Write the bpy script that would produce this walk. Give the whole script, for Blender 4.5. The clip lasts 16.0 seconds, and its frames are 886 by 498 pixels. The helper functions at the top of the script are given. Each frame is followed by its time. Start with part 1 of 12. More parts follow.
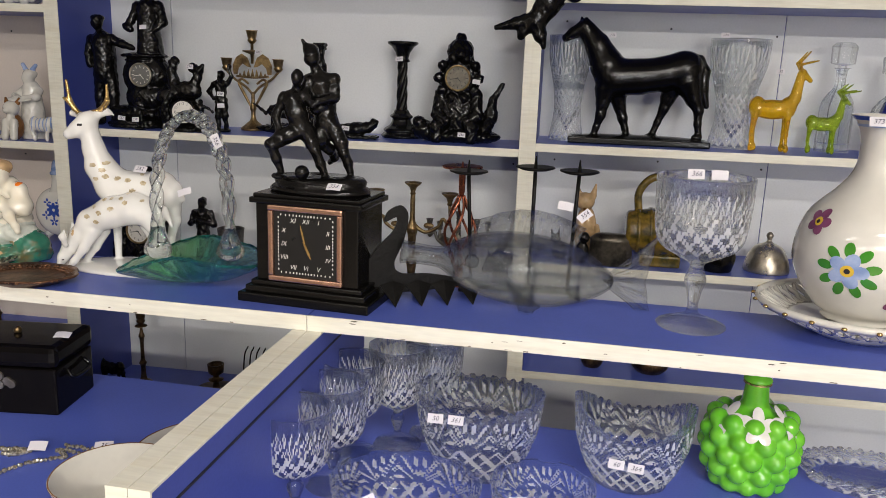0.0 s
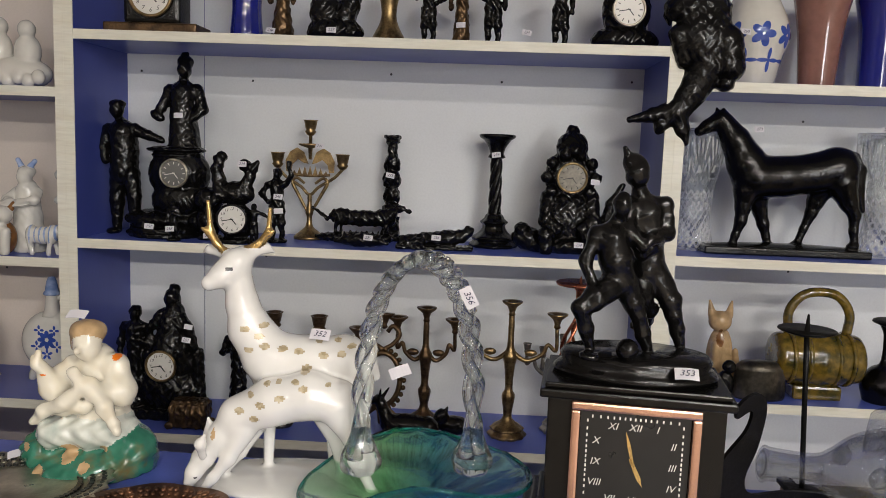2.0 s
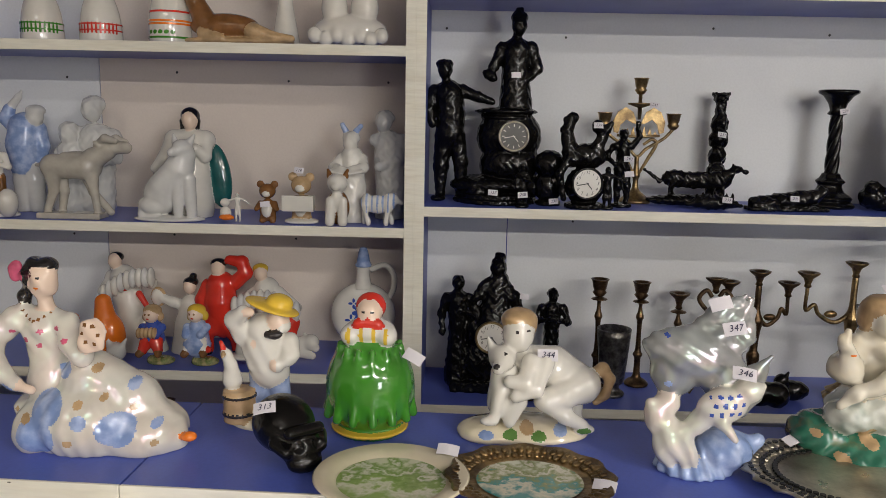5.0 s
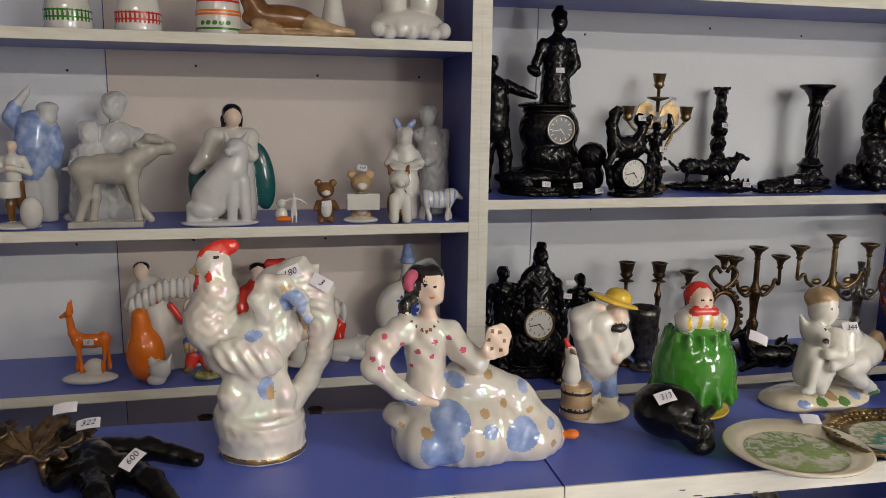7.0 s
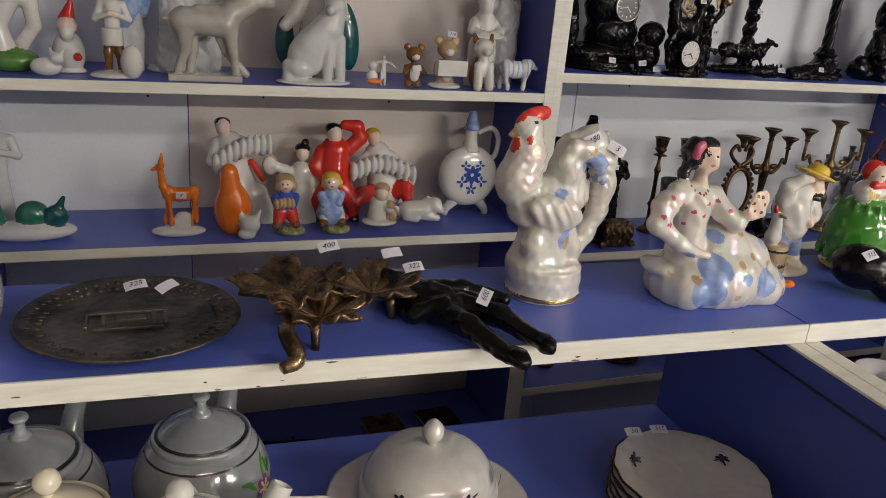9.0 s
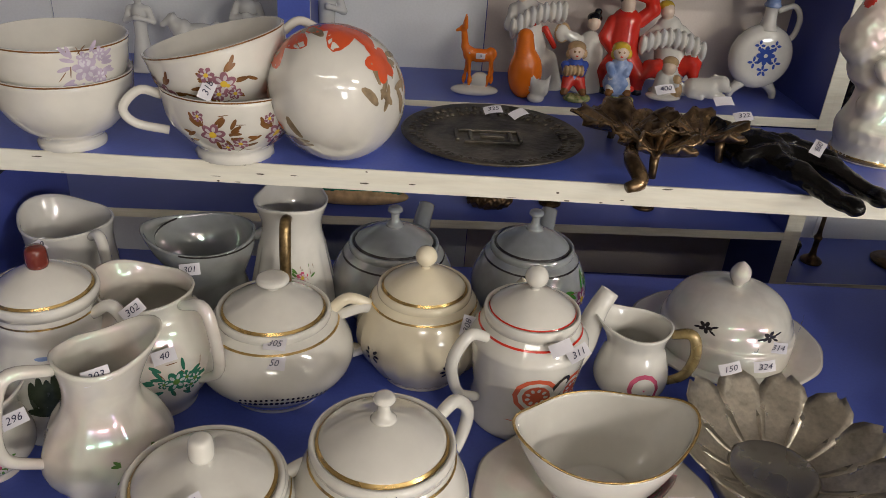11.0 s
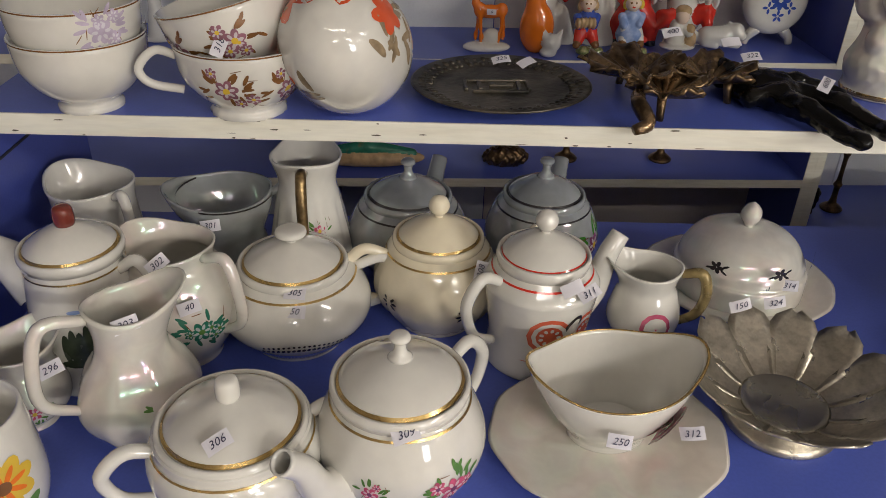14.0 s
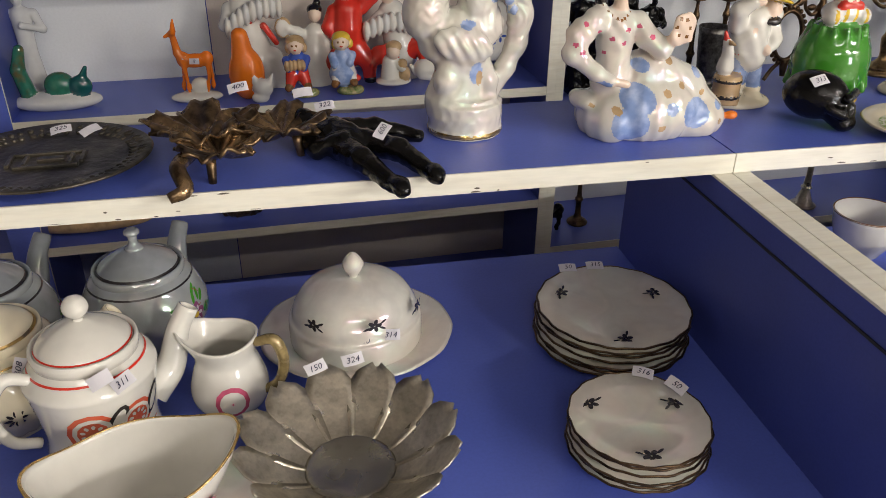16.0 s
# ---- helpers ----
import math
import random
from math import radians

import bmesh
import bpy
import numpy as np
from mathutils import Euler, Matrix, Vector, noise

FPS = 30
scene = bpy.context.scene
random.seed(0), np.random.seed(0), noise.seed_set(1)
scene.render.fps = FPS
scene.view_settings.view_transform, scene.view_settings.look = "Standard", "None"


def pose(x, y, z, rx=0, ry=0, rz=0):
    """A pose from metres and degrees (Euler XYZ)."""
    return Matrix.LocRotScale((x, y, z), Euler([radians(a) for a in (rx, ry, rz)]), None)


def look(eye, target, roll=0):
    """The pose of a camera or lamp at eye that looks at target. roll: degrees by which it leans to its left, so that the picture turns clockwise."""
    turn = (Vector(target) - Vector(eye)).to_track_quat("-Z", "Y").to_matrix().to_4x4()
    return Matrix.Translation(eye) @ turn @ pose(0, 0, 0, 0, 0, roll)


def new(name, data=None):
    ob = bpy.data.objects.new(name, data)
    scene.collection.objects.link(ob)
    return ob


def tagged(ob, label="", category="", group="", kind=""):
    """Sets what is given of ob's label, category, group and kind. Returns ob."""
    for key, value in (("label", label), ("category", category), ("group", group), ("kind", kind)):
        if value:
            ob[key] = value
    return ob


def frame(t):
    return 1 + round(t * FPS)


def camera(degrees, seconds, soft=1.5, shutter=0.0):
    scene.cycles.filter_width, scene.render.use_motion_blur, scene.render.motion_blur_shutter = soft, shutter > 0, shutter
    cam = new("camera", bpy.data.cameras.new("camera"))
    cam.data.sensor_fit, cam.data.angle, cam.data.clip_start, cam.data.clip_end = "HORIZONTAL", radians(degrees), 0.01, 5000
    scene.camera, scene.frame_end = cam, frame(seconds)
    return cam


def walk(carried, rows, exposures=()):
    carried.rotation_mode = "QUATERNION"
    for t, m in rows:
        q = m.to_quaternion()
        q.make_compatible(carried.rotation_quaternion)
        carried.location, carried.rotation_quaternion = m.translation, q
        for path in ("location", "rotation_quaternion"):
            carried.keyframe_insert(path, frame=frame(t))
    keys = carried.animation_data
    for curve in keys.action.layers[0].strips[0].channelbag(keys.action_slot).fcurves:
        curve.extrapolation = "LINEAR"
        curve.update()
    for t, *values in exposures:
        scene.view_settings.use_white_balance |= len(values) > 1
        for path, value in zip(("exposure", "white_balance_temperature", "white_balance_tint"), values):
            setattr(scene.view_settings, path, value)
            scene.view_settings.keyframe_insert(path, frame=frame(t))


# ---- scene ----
cam = camera(58.8, 16.0, soft=0.7)
METRES, EYE, TILT, LEAN, TURN = 3.0, 1.45, 0.0, 0.0, 10.1
PATH = [
    (0, (-0.063, 0.034, 1.427), (-0.348, 1.961, 0.973), 2.0),
    (0.5, (-0.195, 0.106, 1.438), (-0.394, 2.052, 1.021), 3.2),
    (1, (-0.319, 0.184, 1.438), (-0.424, 2.144, 1.052), 3.5),
    (1.5, (-0.455, 0.308, 1.44), (-0.558, 2.283, 1.143), 2.4),
    (2, (-0.524, 0.366, 1.445), (-0.621, 2.348, 1.197), 2.1),
    (2.5, (-0.578, 0.397, 1.439), (-0.684, 2.379, 1.199), 2.1),
    (3, (-0.69, 0.424, 1.418), (-0.814, 2.405, 1.168), 2.4),
    (3.5, (-0.887, 0.427, 1.418), (-1.04, 2.395, 1.093), 2.4),
    (4, (-1.055, 0.415, 1.417), (-1.274, 2.373, 1.078), 2.1),
    (4.2, (-1.105, 0.412, 1.417), (-1.359, 2.366, 1.074), 1.8),
    (6.3, (-1.672, 0.357, 1.434), (-1.226, 2.276, 1.088), 0.6),
    (6.5, (-1.73, 0.348, 1.432), (-1.283, 2.264, 1.075), 0.8),
    (7, (-1.829, 0.439, 1.422), (-1.375, 2.353, 1.064), 0.8),
    (7.5, (-1.896, 0.508, 1.413), (-1.397, 2.41, 1.045), 1.8),
    (8, (-1.99, 0.503, 1.413), (-1.325, 2.347, 1.017), 4.1),
    (8.5, (-2.137, 0.481, 1.423), (-1.422, 2.273, 0.897), 4.2),
    (9, (-2.22, 0.46, 1.422), (-1.518, 2.209, 0.753), 5.0),
    (9.5, (-2.268, 0.444, 1.415), (-1.729, 2.221, 0.67), 5.4),
    (10, (-2.301, 0.419, 1.4), (-2.009, 2.217, 0.573), 4.2),
    (10.2, (-2.308, 0.406, 1.4), (-2.057, 2.197, 0.547), 4.1),
    (12.3, (-2.371, 0.369, 1.375), (-2.308, 2.073, 0.33), 4.3),
    (12.5, (-2.366, 0.367, 1.377), (-2.301, 2.072, 0.334), 4.1),
    (13, (-2.353, 0.364, 1.381), (-2.287, 2.07, 0.338), 3.1),
    (13.5, (-2.351, 0.358, 1.385), (-2.284, 2.066, 0.345), 2.2),
    (14, (-2.331, 0.356, 1.386), (-2.24, 2.067, 0.354), 1.6),
    (14.5, (-2.29, 0.367, 1.384), (-2.084, 2.075, 0.363), 1.9),
    (15, (-2.195, 0.375, 1.396), (-1.888, 2.078, 0.393), 0.8),
    (15.5, (-2.095, 0.375, 1.397), (-1.7, 2.072, 0.416), 0.5),
    (16, (-2.045, 0.372, 1.401), (-1.621, 2.072, 0.436), 0.5),
]
walk(cam, [(t, look(eye, target, roll)) for t, eye, target, roll in PATH],
     [(0, 0.0), (2.5, 0.02), (4, -0.04), (7.5, -0.07), (10, 0.08), (12.5, -0.06), (13.5, -0.06), (14.5, 0.1), (15.2, 0.26), (16, 0.36)])

# ---- world, light, exposure ----
world = bpy.data.worlds.new("world")
world.use_nodes = True
world.node_tree.nodes["Background"].inputs[0].default_value = (0.75, 0.85, 1.0, 1)
world.node_tree.nodes["Background"].inputs[1].default_value = 0.15
scene.world = world

ROOM_X0, ROOM_X1, ROOM_Y0, ROOM_Y1, ROOM_H = -4.2, 3.0, -6.0, 2.30, 2.75


def area_lamp(name, m, sx, sy, power, colour):
    data = bpy.data.lights.new(name, "AREA")
    data.shape, data.size, data.size_y, data.energy, data.color = "RECTANGLE", sx, sy, power, colour
    ob = new(name, data)
    ob.matrix_world = m
    return ob


# ceiling tube fixtures over the aisle
LAMPS = [(-2.2, -0.9, 6), (0.6, -0.9, 44), (-2.4, -3.4, 42), (0.0, -3.4, 188), (2.2, -3.4, 185)]
for lx, ly, watts in LAMPS:
    area_lamp("tube_light", pose(lx, ly, ROOM_H - 0.115), 1.2, 0.14, watts, (1.0, 0.94, 0.87))
# unseen cool fill behind the camera, added to brighten the shelves from the front
area_lamp("window_daylight", look((1.6, ROOM_Y0 + 0.02, 1.5), (0.6, 2.0, 1.3)), 2.2, 1.5, 160, (0.93, 0.95, 0.98))


# ---- materials ----
def nodes_of(mat):
    return mat.node_tree.nodes, mat.node_tree.links


MATS = {}


def material(name, colour, rough=0.5, metal=0.0, vary=0.12, scale=8.0, bump=0.0, bump_scale=60.0, colour2=None, coat=0.0,
             transmission=0.0, ior=1.45, mix_lo=0.4, mix_hi=0.65, stretch=(1, 1, 1), rough_vary=0.1, alpha=1.0, per_object=0.0, film=0.0):
    """A principled material with two scales of variation; colour2 mixes in by large noise."""
    if name in MATS:
        return MATS[name]
    mat = bpy.data.materials.new(name)
    mat.use_nodes = True
    n, l = nodes_of(mat)
    b = n["Principled BSDF"]
    co = n.new("ShaderNodeTexCoord")
    mp = n.new("ShaderNodeMapping")
    mp.inputs["Scale"].default_value = stretch
    l.new(co.outputs["Object"], mp.inputs["Vector"])
    big = n.new("ShaderNodeTexNoise")
    big.inputs["Scale"].default_value, big.inputs["Detail"].default_value = scale, 6
    l.new(mp.outputs[0], big.inputs["Vector"])
    fine = n.new("ShaderNodeTexNoise")
    fine.inputs["Scale"].default_value, fine.inputs["Detail"].default_value = bump_scale, 4
    l.new(mp.outputs[0], fine.inputs["Vector"])
    ramp = n.new("ShaderNodeMapRange")
    ramp.inputs["From Min"].default_value, ramp.inputs["From Max"].default_value = mix_lo, mix_hi
    l.new(big.outputs[0], ramp.inputs["Value"])
    mix = n.new("ShaderNodeMix")
    mix.data_type = "RGBA"
    c2 = colour2 or tuple(c * (1 - vary) for c in colour)
    mix.inputs["A"].default_value, mix.inputs["B"].default_value = (*colour, 1), (*c2, 1)
    l.new(ramp.outputs[0], mix.inputs["Factor"])
    grain = n.new("ShaderNodeMix")
    grain.data_type, grain.blend_type = "RGBA", "MULTIPLY"
    grain.inputs["Factor"].default_value = min(1.0, vary * 1.2)
    l.new(mix.outputs["Result"], grain.inputs["A"])
    gr = n.new("ShaderNodeMapRange")
    gr.inputs["From Min"].default_value, gr.inputs["From Max"].default_value = 0.35, 0.6
    gr.inputs["To Min"].default_value = 0.5
    l.new(fine.outputs[0], gr.inputs["Value"])
    comb = n.new("ShaderNodeCombineColor")
    for i in range(3):
        l.new(gr.outputs[0], comb.inputs[i])
    l.new(comb.outputs[0], grain.inputs["B"])
    out = grain.outputs["Result"]
    if per_object:
        info = n.new("ShaderNodeObjectInfo")
        hsv = n.new("ShaderNodeHueSaturation")
        mr = n.new("ShaderNodeMapRange")
        mr.inputs["To Min"].default_value, mr.inputs["To Max"].default_value = 1 - per_object, 1 + per_object
        l.new(info.outputs["Random"], mr.inputs["Value"])
        l.new(mr.outputs[0], hsv.inputs["Value"])
        l.new(out, hsv.inputs["Color"])
        out = hsv.outputs[0]
    l.new(out, b.inputs["Base Color"])
    rr = n.new("ShaderNodeMapRange")
    rr.inputs["To Min"].default_value, rr.inputs["To Max"].default_value = max(0.02, rough - rough_vary), min(1, rough + rough_vary)
    l.new(big.outputs[0], rr.inputs["Value"])
    l.new(rr.outputs[0], b.inputs["Roughness"])
    b.inputs["Metallic"].default_value = metal
    b.inputs["Coat Weight"].default_value = coat
    b.inputs["Coat Roughness"].default_value = 0.03
    b.inputs["Transmission Weight"].default_value = transmission
    b.inputs["IOR"].default_value = ior
    b.inputs["Alpha"].default_value = alpha
    if film:
        b.inputs["Thin Film Thickness"].default_value = film
        b.inputs["Thin Film IOR"].default_value = 1.7
    if bump:
        bp = n.new("ShaderNodeBump")
        bp.inputs["Strength"].default_value, bp.inputs["Distance"].default_value = bump, 0.002
        l.new(fine.outputs[0], bp.inputs["Height"])
        l.new(bp.outputs[0], b.inputs["Normal"])
    MATS[name] = mat
    return mat


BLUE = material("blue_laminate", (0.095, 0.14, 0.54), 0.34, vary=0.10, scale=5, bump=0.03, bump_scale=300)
# same blue darkened for the upright boards, so their shade sits in the colour
BLUE_SHADED = material("blue_laminate_inner", (0.06, 0.085, 0.36), 0.40, vary=0.12, scale=5, bump=0.03, bump_scale=300)
TRIM = material("cream_edge_trim", (0.78, 0.76, 0.66), 0.45, vary=0.13, scale=9, bump=0.12, bump_scale=26, stretch=(1, 8, 8),
                colour2=(0.70, 0.66, 0.54), mix_lo=0.45, mix_hi=0.8)
BACK = material("pale_back_panel", (0.76, 0.78, 0.79), 0.6, vary=0.06, scale=3, bump=0.05, bump_scale=200)
BACK_WARM = material("beige_back_panel", (0.72, 0.64, 0.57), 0.6, vary=0.06, scale=3, bump=0.05, bump_scale=200)
CHIPBOARD = material("raw_chipboard", (0.42, 0.31, 0.20), 0.85, vary=0.4, scale=40, bump=0.4, bump_scale=350)
PLASTER = material("wall_plaster", (0.30, 0.28, 0.26), 0.85, vary=0.1, scale=3, bump=0.15, bump_scale=90)
CEIL = material("ceiling_paint", (0.60, 0.59, 0.57), 0.9, vary=0.06, scale=3, bump=0.1, bump_scale=120)
FLOOR = material("floor_linoleum", (0.30, 0.25, 0.20), 0.5, vary=0.2, scale=4, bump=0.1, bump_scale=150)


# ---- mesh helpers ----
def finish(name, me, mats, parent, label="", smooth=False):
    for m in (mats if isinstance(mats, (list, tuple)) else [mats]):
        me.materials.append(m)
    if smooth:
        me.shade_smooth()
    ob = new(name, me)
    if parent is not None:
        ob.parent = parent
    if label:
        tagged(ob, label)
    return ob


def part(name, bm, mat, parent=None, label="", smooth=False):
    me = bpy.data.meshes.new(name)
    bm.normal_update()
    bm.to_mesh(me)
    bm.free()
    return finish(name, me, mat, parent, label, smooth)


def box_bm(x0, x1, y0, y1, z0, z1, bevel=0.0, bm=None):
    bm = bm or bmesh.new()
    r = bmesh.ops.create_cube(bm, size=1.0, matrix=Matrix.Translation(((x0 + x1) / 2, (y0 + y1) / 2, (z0 + z1) / 2)) @ Matrix.Diagonal((x1 - x0, y1 - y0, z1 - z0, 1)))
    if bevel:
        es = {e for v in r["verts"] for e in v.link_edges}
        bmesh.ops.bevel(bm, geom=list(es), offset=bevel, segments=2, affect="EDGES", profile=0.6)
    return bm


def ball_bm_small(x, y, z, r=0.004):
    bm = bmesh.new()
    bmesh.ops.create_uvsphere(bm, u_segments=10, v_segments=6, radius=r, matrix=Matrix.Translation((x, y, z)) @ Matrix.Diagonal((1, 0.5, 1, 1)))
    return bm


def thing(name, m, label, category, group="", kind=""):
    ob = new(name)
    ob.empty_display_size = 0.02
    ob.matrix_world = m
    return tagged(ob, label, category, group, kind)


# ---- room shell ----
def shell(name, *d, mat=PLASTER):
    return tagged(part(name, box_bm(*d), mat), kind="structure")


shell("floor", ROOM_X0 - 0.2, ROOM_X1 + 0.2, ROOM_Y0 - 0.2, ROOM_Y1 + 0.2, -0.12, 0, mat=FLOOR)
shell("ceiling", ROOM_X0 - 0.2, ROOM_X1 + 0.2, ROOM_Y0 - 0.2, ROOM_Y1 + 0.2, ROOM_H, ROOM_H + 0.12, mat=CEIL)
shell("wall_north", ROOM_X0 - 0.2, ROOM_X1 + 0.2, ROOM_Y1, ROOM_Y1 + 0.2, 0, ROOM_H)
shell("wall_south", ROOM_X0 - 0.2, ROOM_X1 + 0.2, ROOM_Y0 - 0.2, ROOM_Y0, 0, ROOM_H)
shell("wall_west", ROOM_X0 - 0.2, ROOM_X0, ROOM_Y0, ROOM_Y1, 0, ROOM_H)
shell("wall_east", ROOM_X1, ROOM_X1 + 0.2, ROOM_Y0, ROOM_Y1, 0, ROOM_H)


# ---- wall racks ----
RF, RB = 1.966, 2.215     # front of the rack's edges, face of its back panel
RACK_H = 2.35


def trimmed_board(name, x0, x1, y0, y1, z0, z1, parent, body=BLUE, upright=False):
    """A laminated board with a cream edge strip along its front."""
    b = part(name, box_bm(x0, x1, y0 + 0.0025, y1, z0, z1), body, parent)
    e = 0.0006
    part("edge_strip", box_bm(x0 - e, x1 + e, y0, y0 + 0.003, z0 - e, z1 + e, 0.0008), TRIM, b)
    return b


def nail(x, z, parent, r=0.0028):
    bm = bmesh.new()
    bmesh.ops.create_uvsphere(bm, u_segments=8, v_segments=5, radius=r, matrix=pose(x, RB - 0.001, z) @ Matrix.Diagonal((1, 0.4, 1, 1)))
    part("nail", bm, material("dark_nail", (0.08, 0.08, 0.08), 0.5, 0.8), parent)


def rack(x0, x1, levels, seam, colours, label):
    """One bay of shelving between two uprights; seam: where its back boards meet."""
    ob = thing("shelving_unit", pose(0, 0, 0), label, "shelving unit", "wall shelving bays")
    t = 0.019
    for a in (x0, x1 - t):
        trimmed_board("upright", a, a + t, RF, RB, 0.0, RACK_H, ob, BLUE_SHADED)
    for z in (*levels, RACK_H):
        trimmed_board("shelf", x0 + t, x1 - t, RF + 0.001, RB, z - 0.019, z, ob)
    part("plinth", box_bm(x0 + t, x1 - t, RF + 0.03, RF + 0.046, 0, 0.08), BLUE_SHADED, ob)
    g = 0.0012
    part("back_panel", box_bm(x0, seam - g, RB, RB + 0.004, 0.0, RACK_H), colours[0], ob)
    part("back_panel", box_bm(seam + g, x1, RB, RB + 0.004, 0.0, RACK_H), colours[1], ob)
    part("back_panel", box_bm(x0, x1, RB + 0.004, RB + 0.006, 0.0, RACK_H), BLUE_SHADED, ob)
    rnd = random.Random(int(1000 * (x0 + 9)))
    for z in levels:
        n = 5
        for i in range(n):
            nail(x0 + 0.05 + (x1 - x0 - 0.1) * (i + rnd.uniform(-0.1, 0.1)) / (n - 1), z - 0.045 - rnd.uniform(0, 0.03), ob)
    return ob


L_LEV = (0.08, 0.335, 0.600, 0.877, 1.189, 1.546, 1.90)
M_LEV = (0.08, 0.466, 0.817, 1.234, 1.664, 2.02)
R_LEV = (0.08, 0.335, 0.661, 0.951, 1.250, 1.599, 1.96)
rack(-2.522, -1.394, L_LEV, -2.127, (BACK, BACK_WARM), "blue shelving bay with cream edges and beige back, full of porcelain")
rack(-1.393, -0.1505, M_LEV, -1.19, (BACK, BACK), "blue shelving bay with cream edges, full of black castings")
rack(-0.1495, 1.09, R_LEV, 0.474, (BACK, BACK), "blue shelving bay with cream edges, holding crystal and castings")
rack(-3.76, -2.546, L_LEV, -3.1, (BACK, BACK), "blue shelving bay with cream edges beside the porcelain bay")

part("cover_strip", box_bm(-2.566, -2.503, RF - 0.004, RF - 0.001, 0.0, RACK_H, 0.0008), BLUE, bpy.data.objects["shelving_unit"], "blue cover strip with two bolts")
for bz in (1.145, 1.115):
    part("bolt", ball_bm_small(-2.535, RF - 0.004, bz), material("steel_bolt", (0.5, 0.5, 0.5), 0.3, 1.0), bpy.data.objects["shelving_unit"])

# ---- display counter ----
CT, CL = 1.108, 0.900      # tops of its upper shelf and of its lower surface
CROT = -2.4
CO = Vector((-1.585, 1.012, 0))
CM = Matrix.Translation(CO) @ pose(0, 0, 0, 0, 0, CROT)


def counter(u0, u1, label):
    """One counter: a lower surface between two low sides, a narrow upper shelf along the back."""
    ob = thing("display_counter", CM, label, "display counter", "display counters in a row")
    t, front, back = 0.019, -0.40, 0.193
    for a in (u0 + 0.0008, u1 - t - 0.0008):
        b = part("side_panel", box_bm(a, a + t, front + 0.0025, back, 0, CT - 0.0235), BLUE_SHADED, ob)
        part("edge_strip", box_bm(a - 0.0004, a + t + 0.0004, front + 0.0025, back, CT - 0.0235, CT - 0.0205, 0.0008), TRIM, b)
        part("edge_strip", box_bm(a - 0.0004, a + t + 0.0004, front, front + 0.0025, 0, CT - 0.0205), TRIM, b)
    trimmed_board("upper_shelf", u0 + 0.001, u1 - 0.001, 0.0, 0.193, CT - 0.0195, CT, ob)
    trimmed_board("lower_surface", u0 + t + 0.001, u1 - t - 0.001, front + 0.004, back + 0.004, CL - 0.019, CL, ob)
    trimmed_board("bottom_board", u0 + t + 0.001, u1 - t - 0.001, front + 0.004, back, 0.08, 0.099, ob)
    part("front_panel", box_bm(u0 + t + 0.001, u1 - t - 0.001, front + 0.02, front + 0.036, 0.099, CL - 0.019), BLUE_SHADED, ob)
    return ob


counter(-1.16, 0.0, "blue laminate display counter with cream edges, holding tableware")
counter(0.0, 1.212, "blue laminate display counter with cream edges, porcelain along its shelf")
counter(1.212, 2.42, "blue laminate display counter with cream edges, holding cut crystal")


# ceiling fixtures
def ceiling_light(x, y):
    ob = thing("ceiling_light", pose(x, y, ROOM_H), "long white tube light fixed to the ceiling", "ceiling light", "tube lights above the aisle")
    w = material("white_enamel", (0.8, 0.8, 0.78), 0.4, vary=0.04)
    part("housing", box_bm(-0.64, 0.64, -0.09, 0.09, -0.06, 0, 0.006), w, ob)
    bm = bmesh.new()
    bmesh.ops.create_cone(bm, cap_ends=True, segments=16, radius1=0.013, radius2=0.013, depth=1.2, matrix=pose(0, 0, -0.085, 0, 90))
    tube = bpy.data.materials.new("tube_glow")
    tube.use_nodes = True
    tube.node_tree.nodes["Principled BSDF"].inputs["Emission Color"].default_value = (1, 0.93, 0.84, 1)
    tube.node_tree.nodes["Principled BSDF"].inputs["Emission Strength"].default_value = 6
    part("tube", bm, tube, ob, smooth=True)


for lx, ly, watts in LAMPS:
    ceiling_light(lx, ly)


# ---- shape tools ----
def lathe_bm(profile, seg=40, flute=0, amp=0.0, zrange=None, sx=1.0, sy=1.0, rim=None, loop=False):
    """Turns a profile of (radius, z) about z. flute, amp: waves round it; rim(theta, r, z) shifts a point."""
    bm = bmesh.new()
    rings = []
    for r, z in profile:
        ring = []
        for i in range(seg):
            a = 2 * math.pi * i / seg
            k = 1.0
            if flute and (zrange is None or zrange[0] <= z <= zrange[1]):
                k = 1 + amp * math.cos(flute * a)
            dz, dr = rim(a, r, z) if rim else (0, 0)
            ring.append(bm.verts.new(((r * k + dr) * math.cos(a) * sx, (r * k + dr) * math.sin(a) * sy, z + dz)))
        rings.append(ring)
    for a, b in zip(rings, rings[1:]):
        for i in range(seg):
            bm.faces.new((a[i], a[(i + 1) % seg], b[(i + 1) % seg], b[i]))
    if loop:
        a, b = rings[-1], rings[0]
        for i in range(seg):
            bm.faces.new((a[i], a[(i + 1) % seg], b[(i + 1) % seg], b[i]))
    if profile[0][0] > 1e-5 and not loop:
        bm.faces.new(list(reversed(rings[0])))
    if profile[-1][0] > 1e-5 and not loop:
        bm.faces.new(rings[-1])
    bmesh.ops.remove_doubles(bm, verts=bm.verts, dist=1e-6)
    bmesh.ops.recalc_face_normals(bm, faces=bm.faces)
    return bm


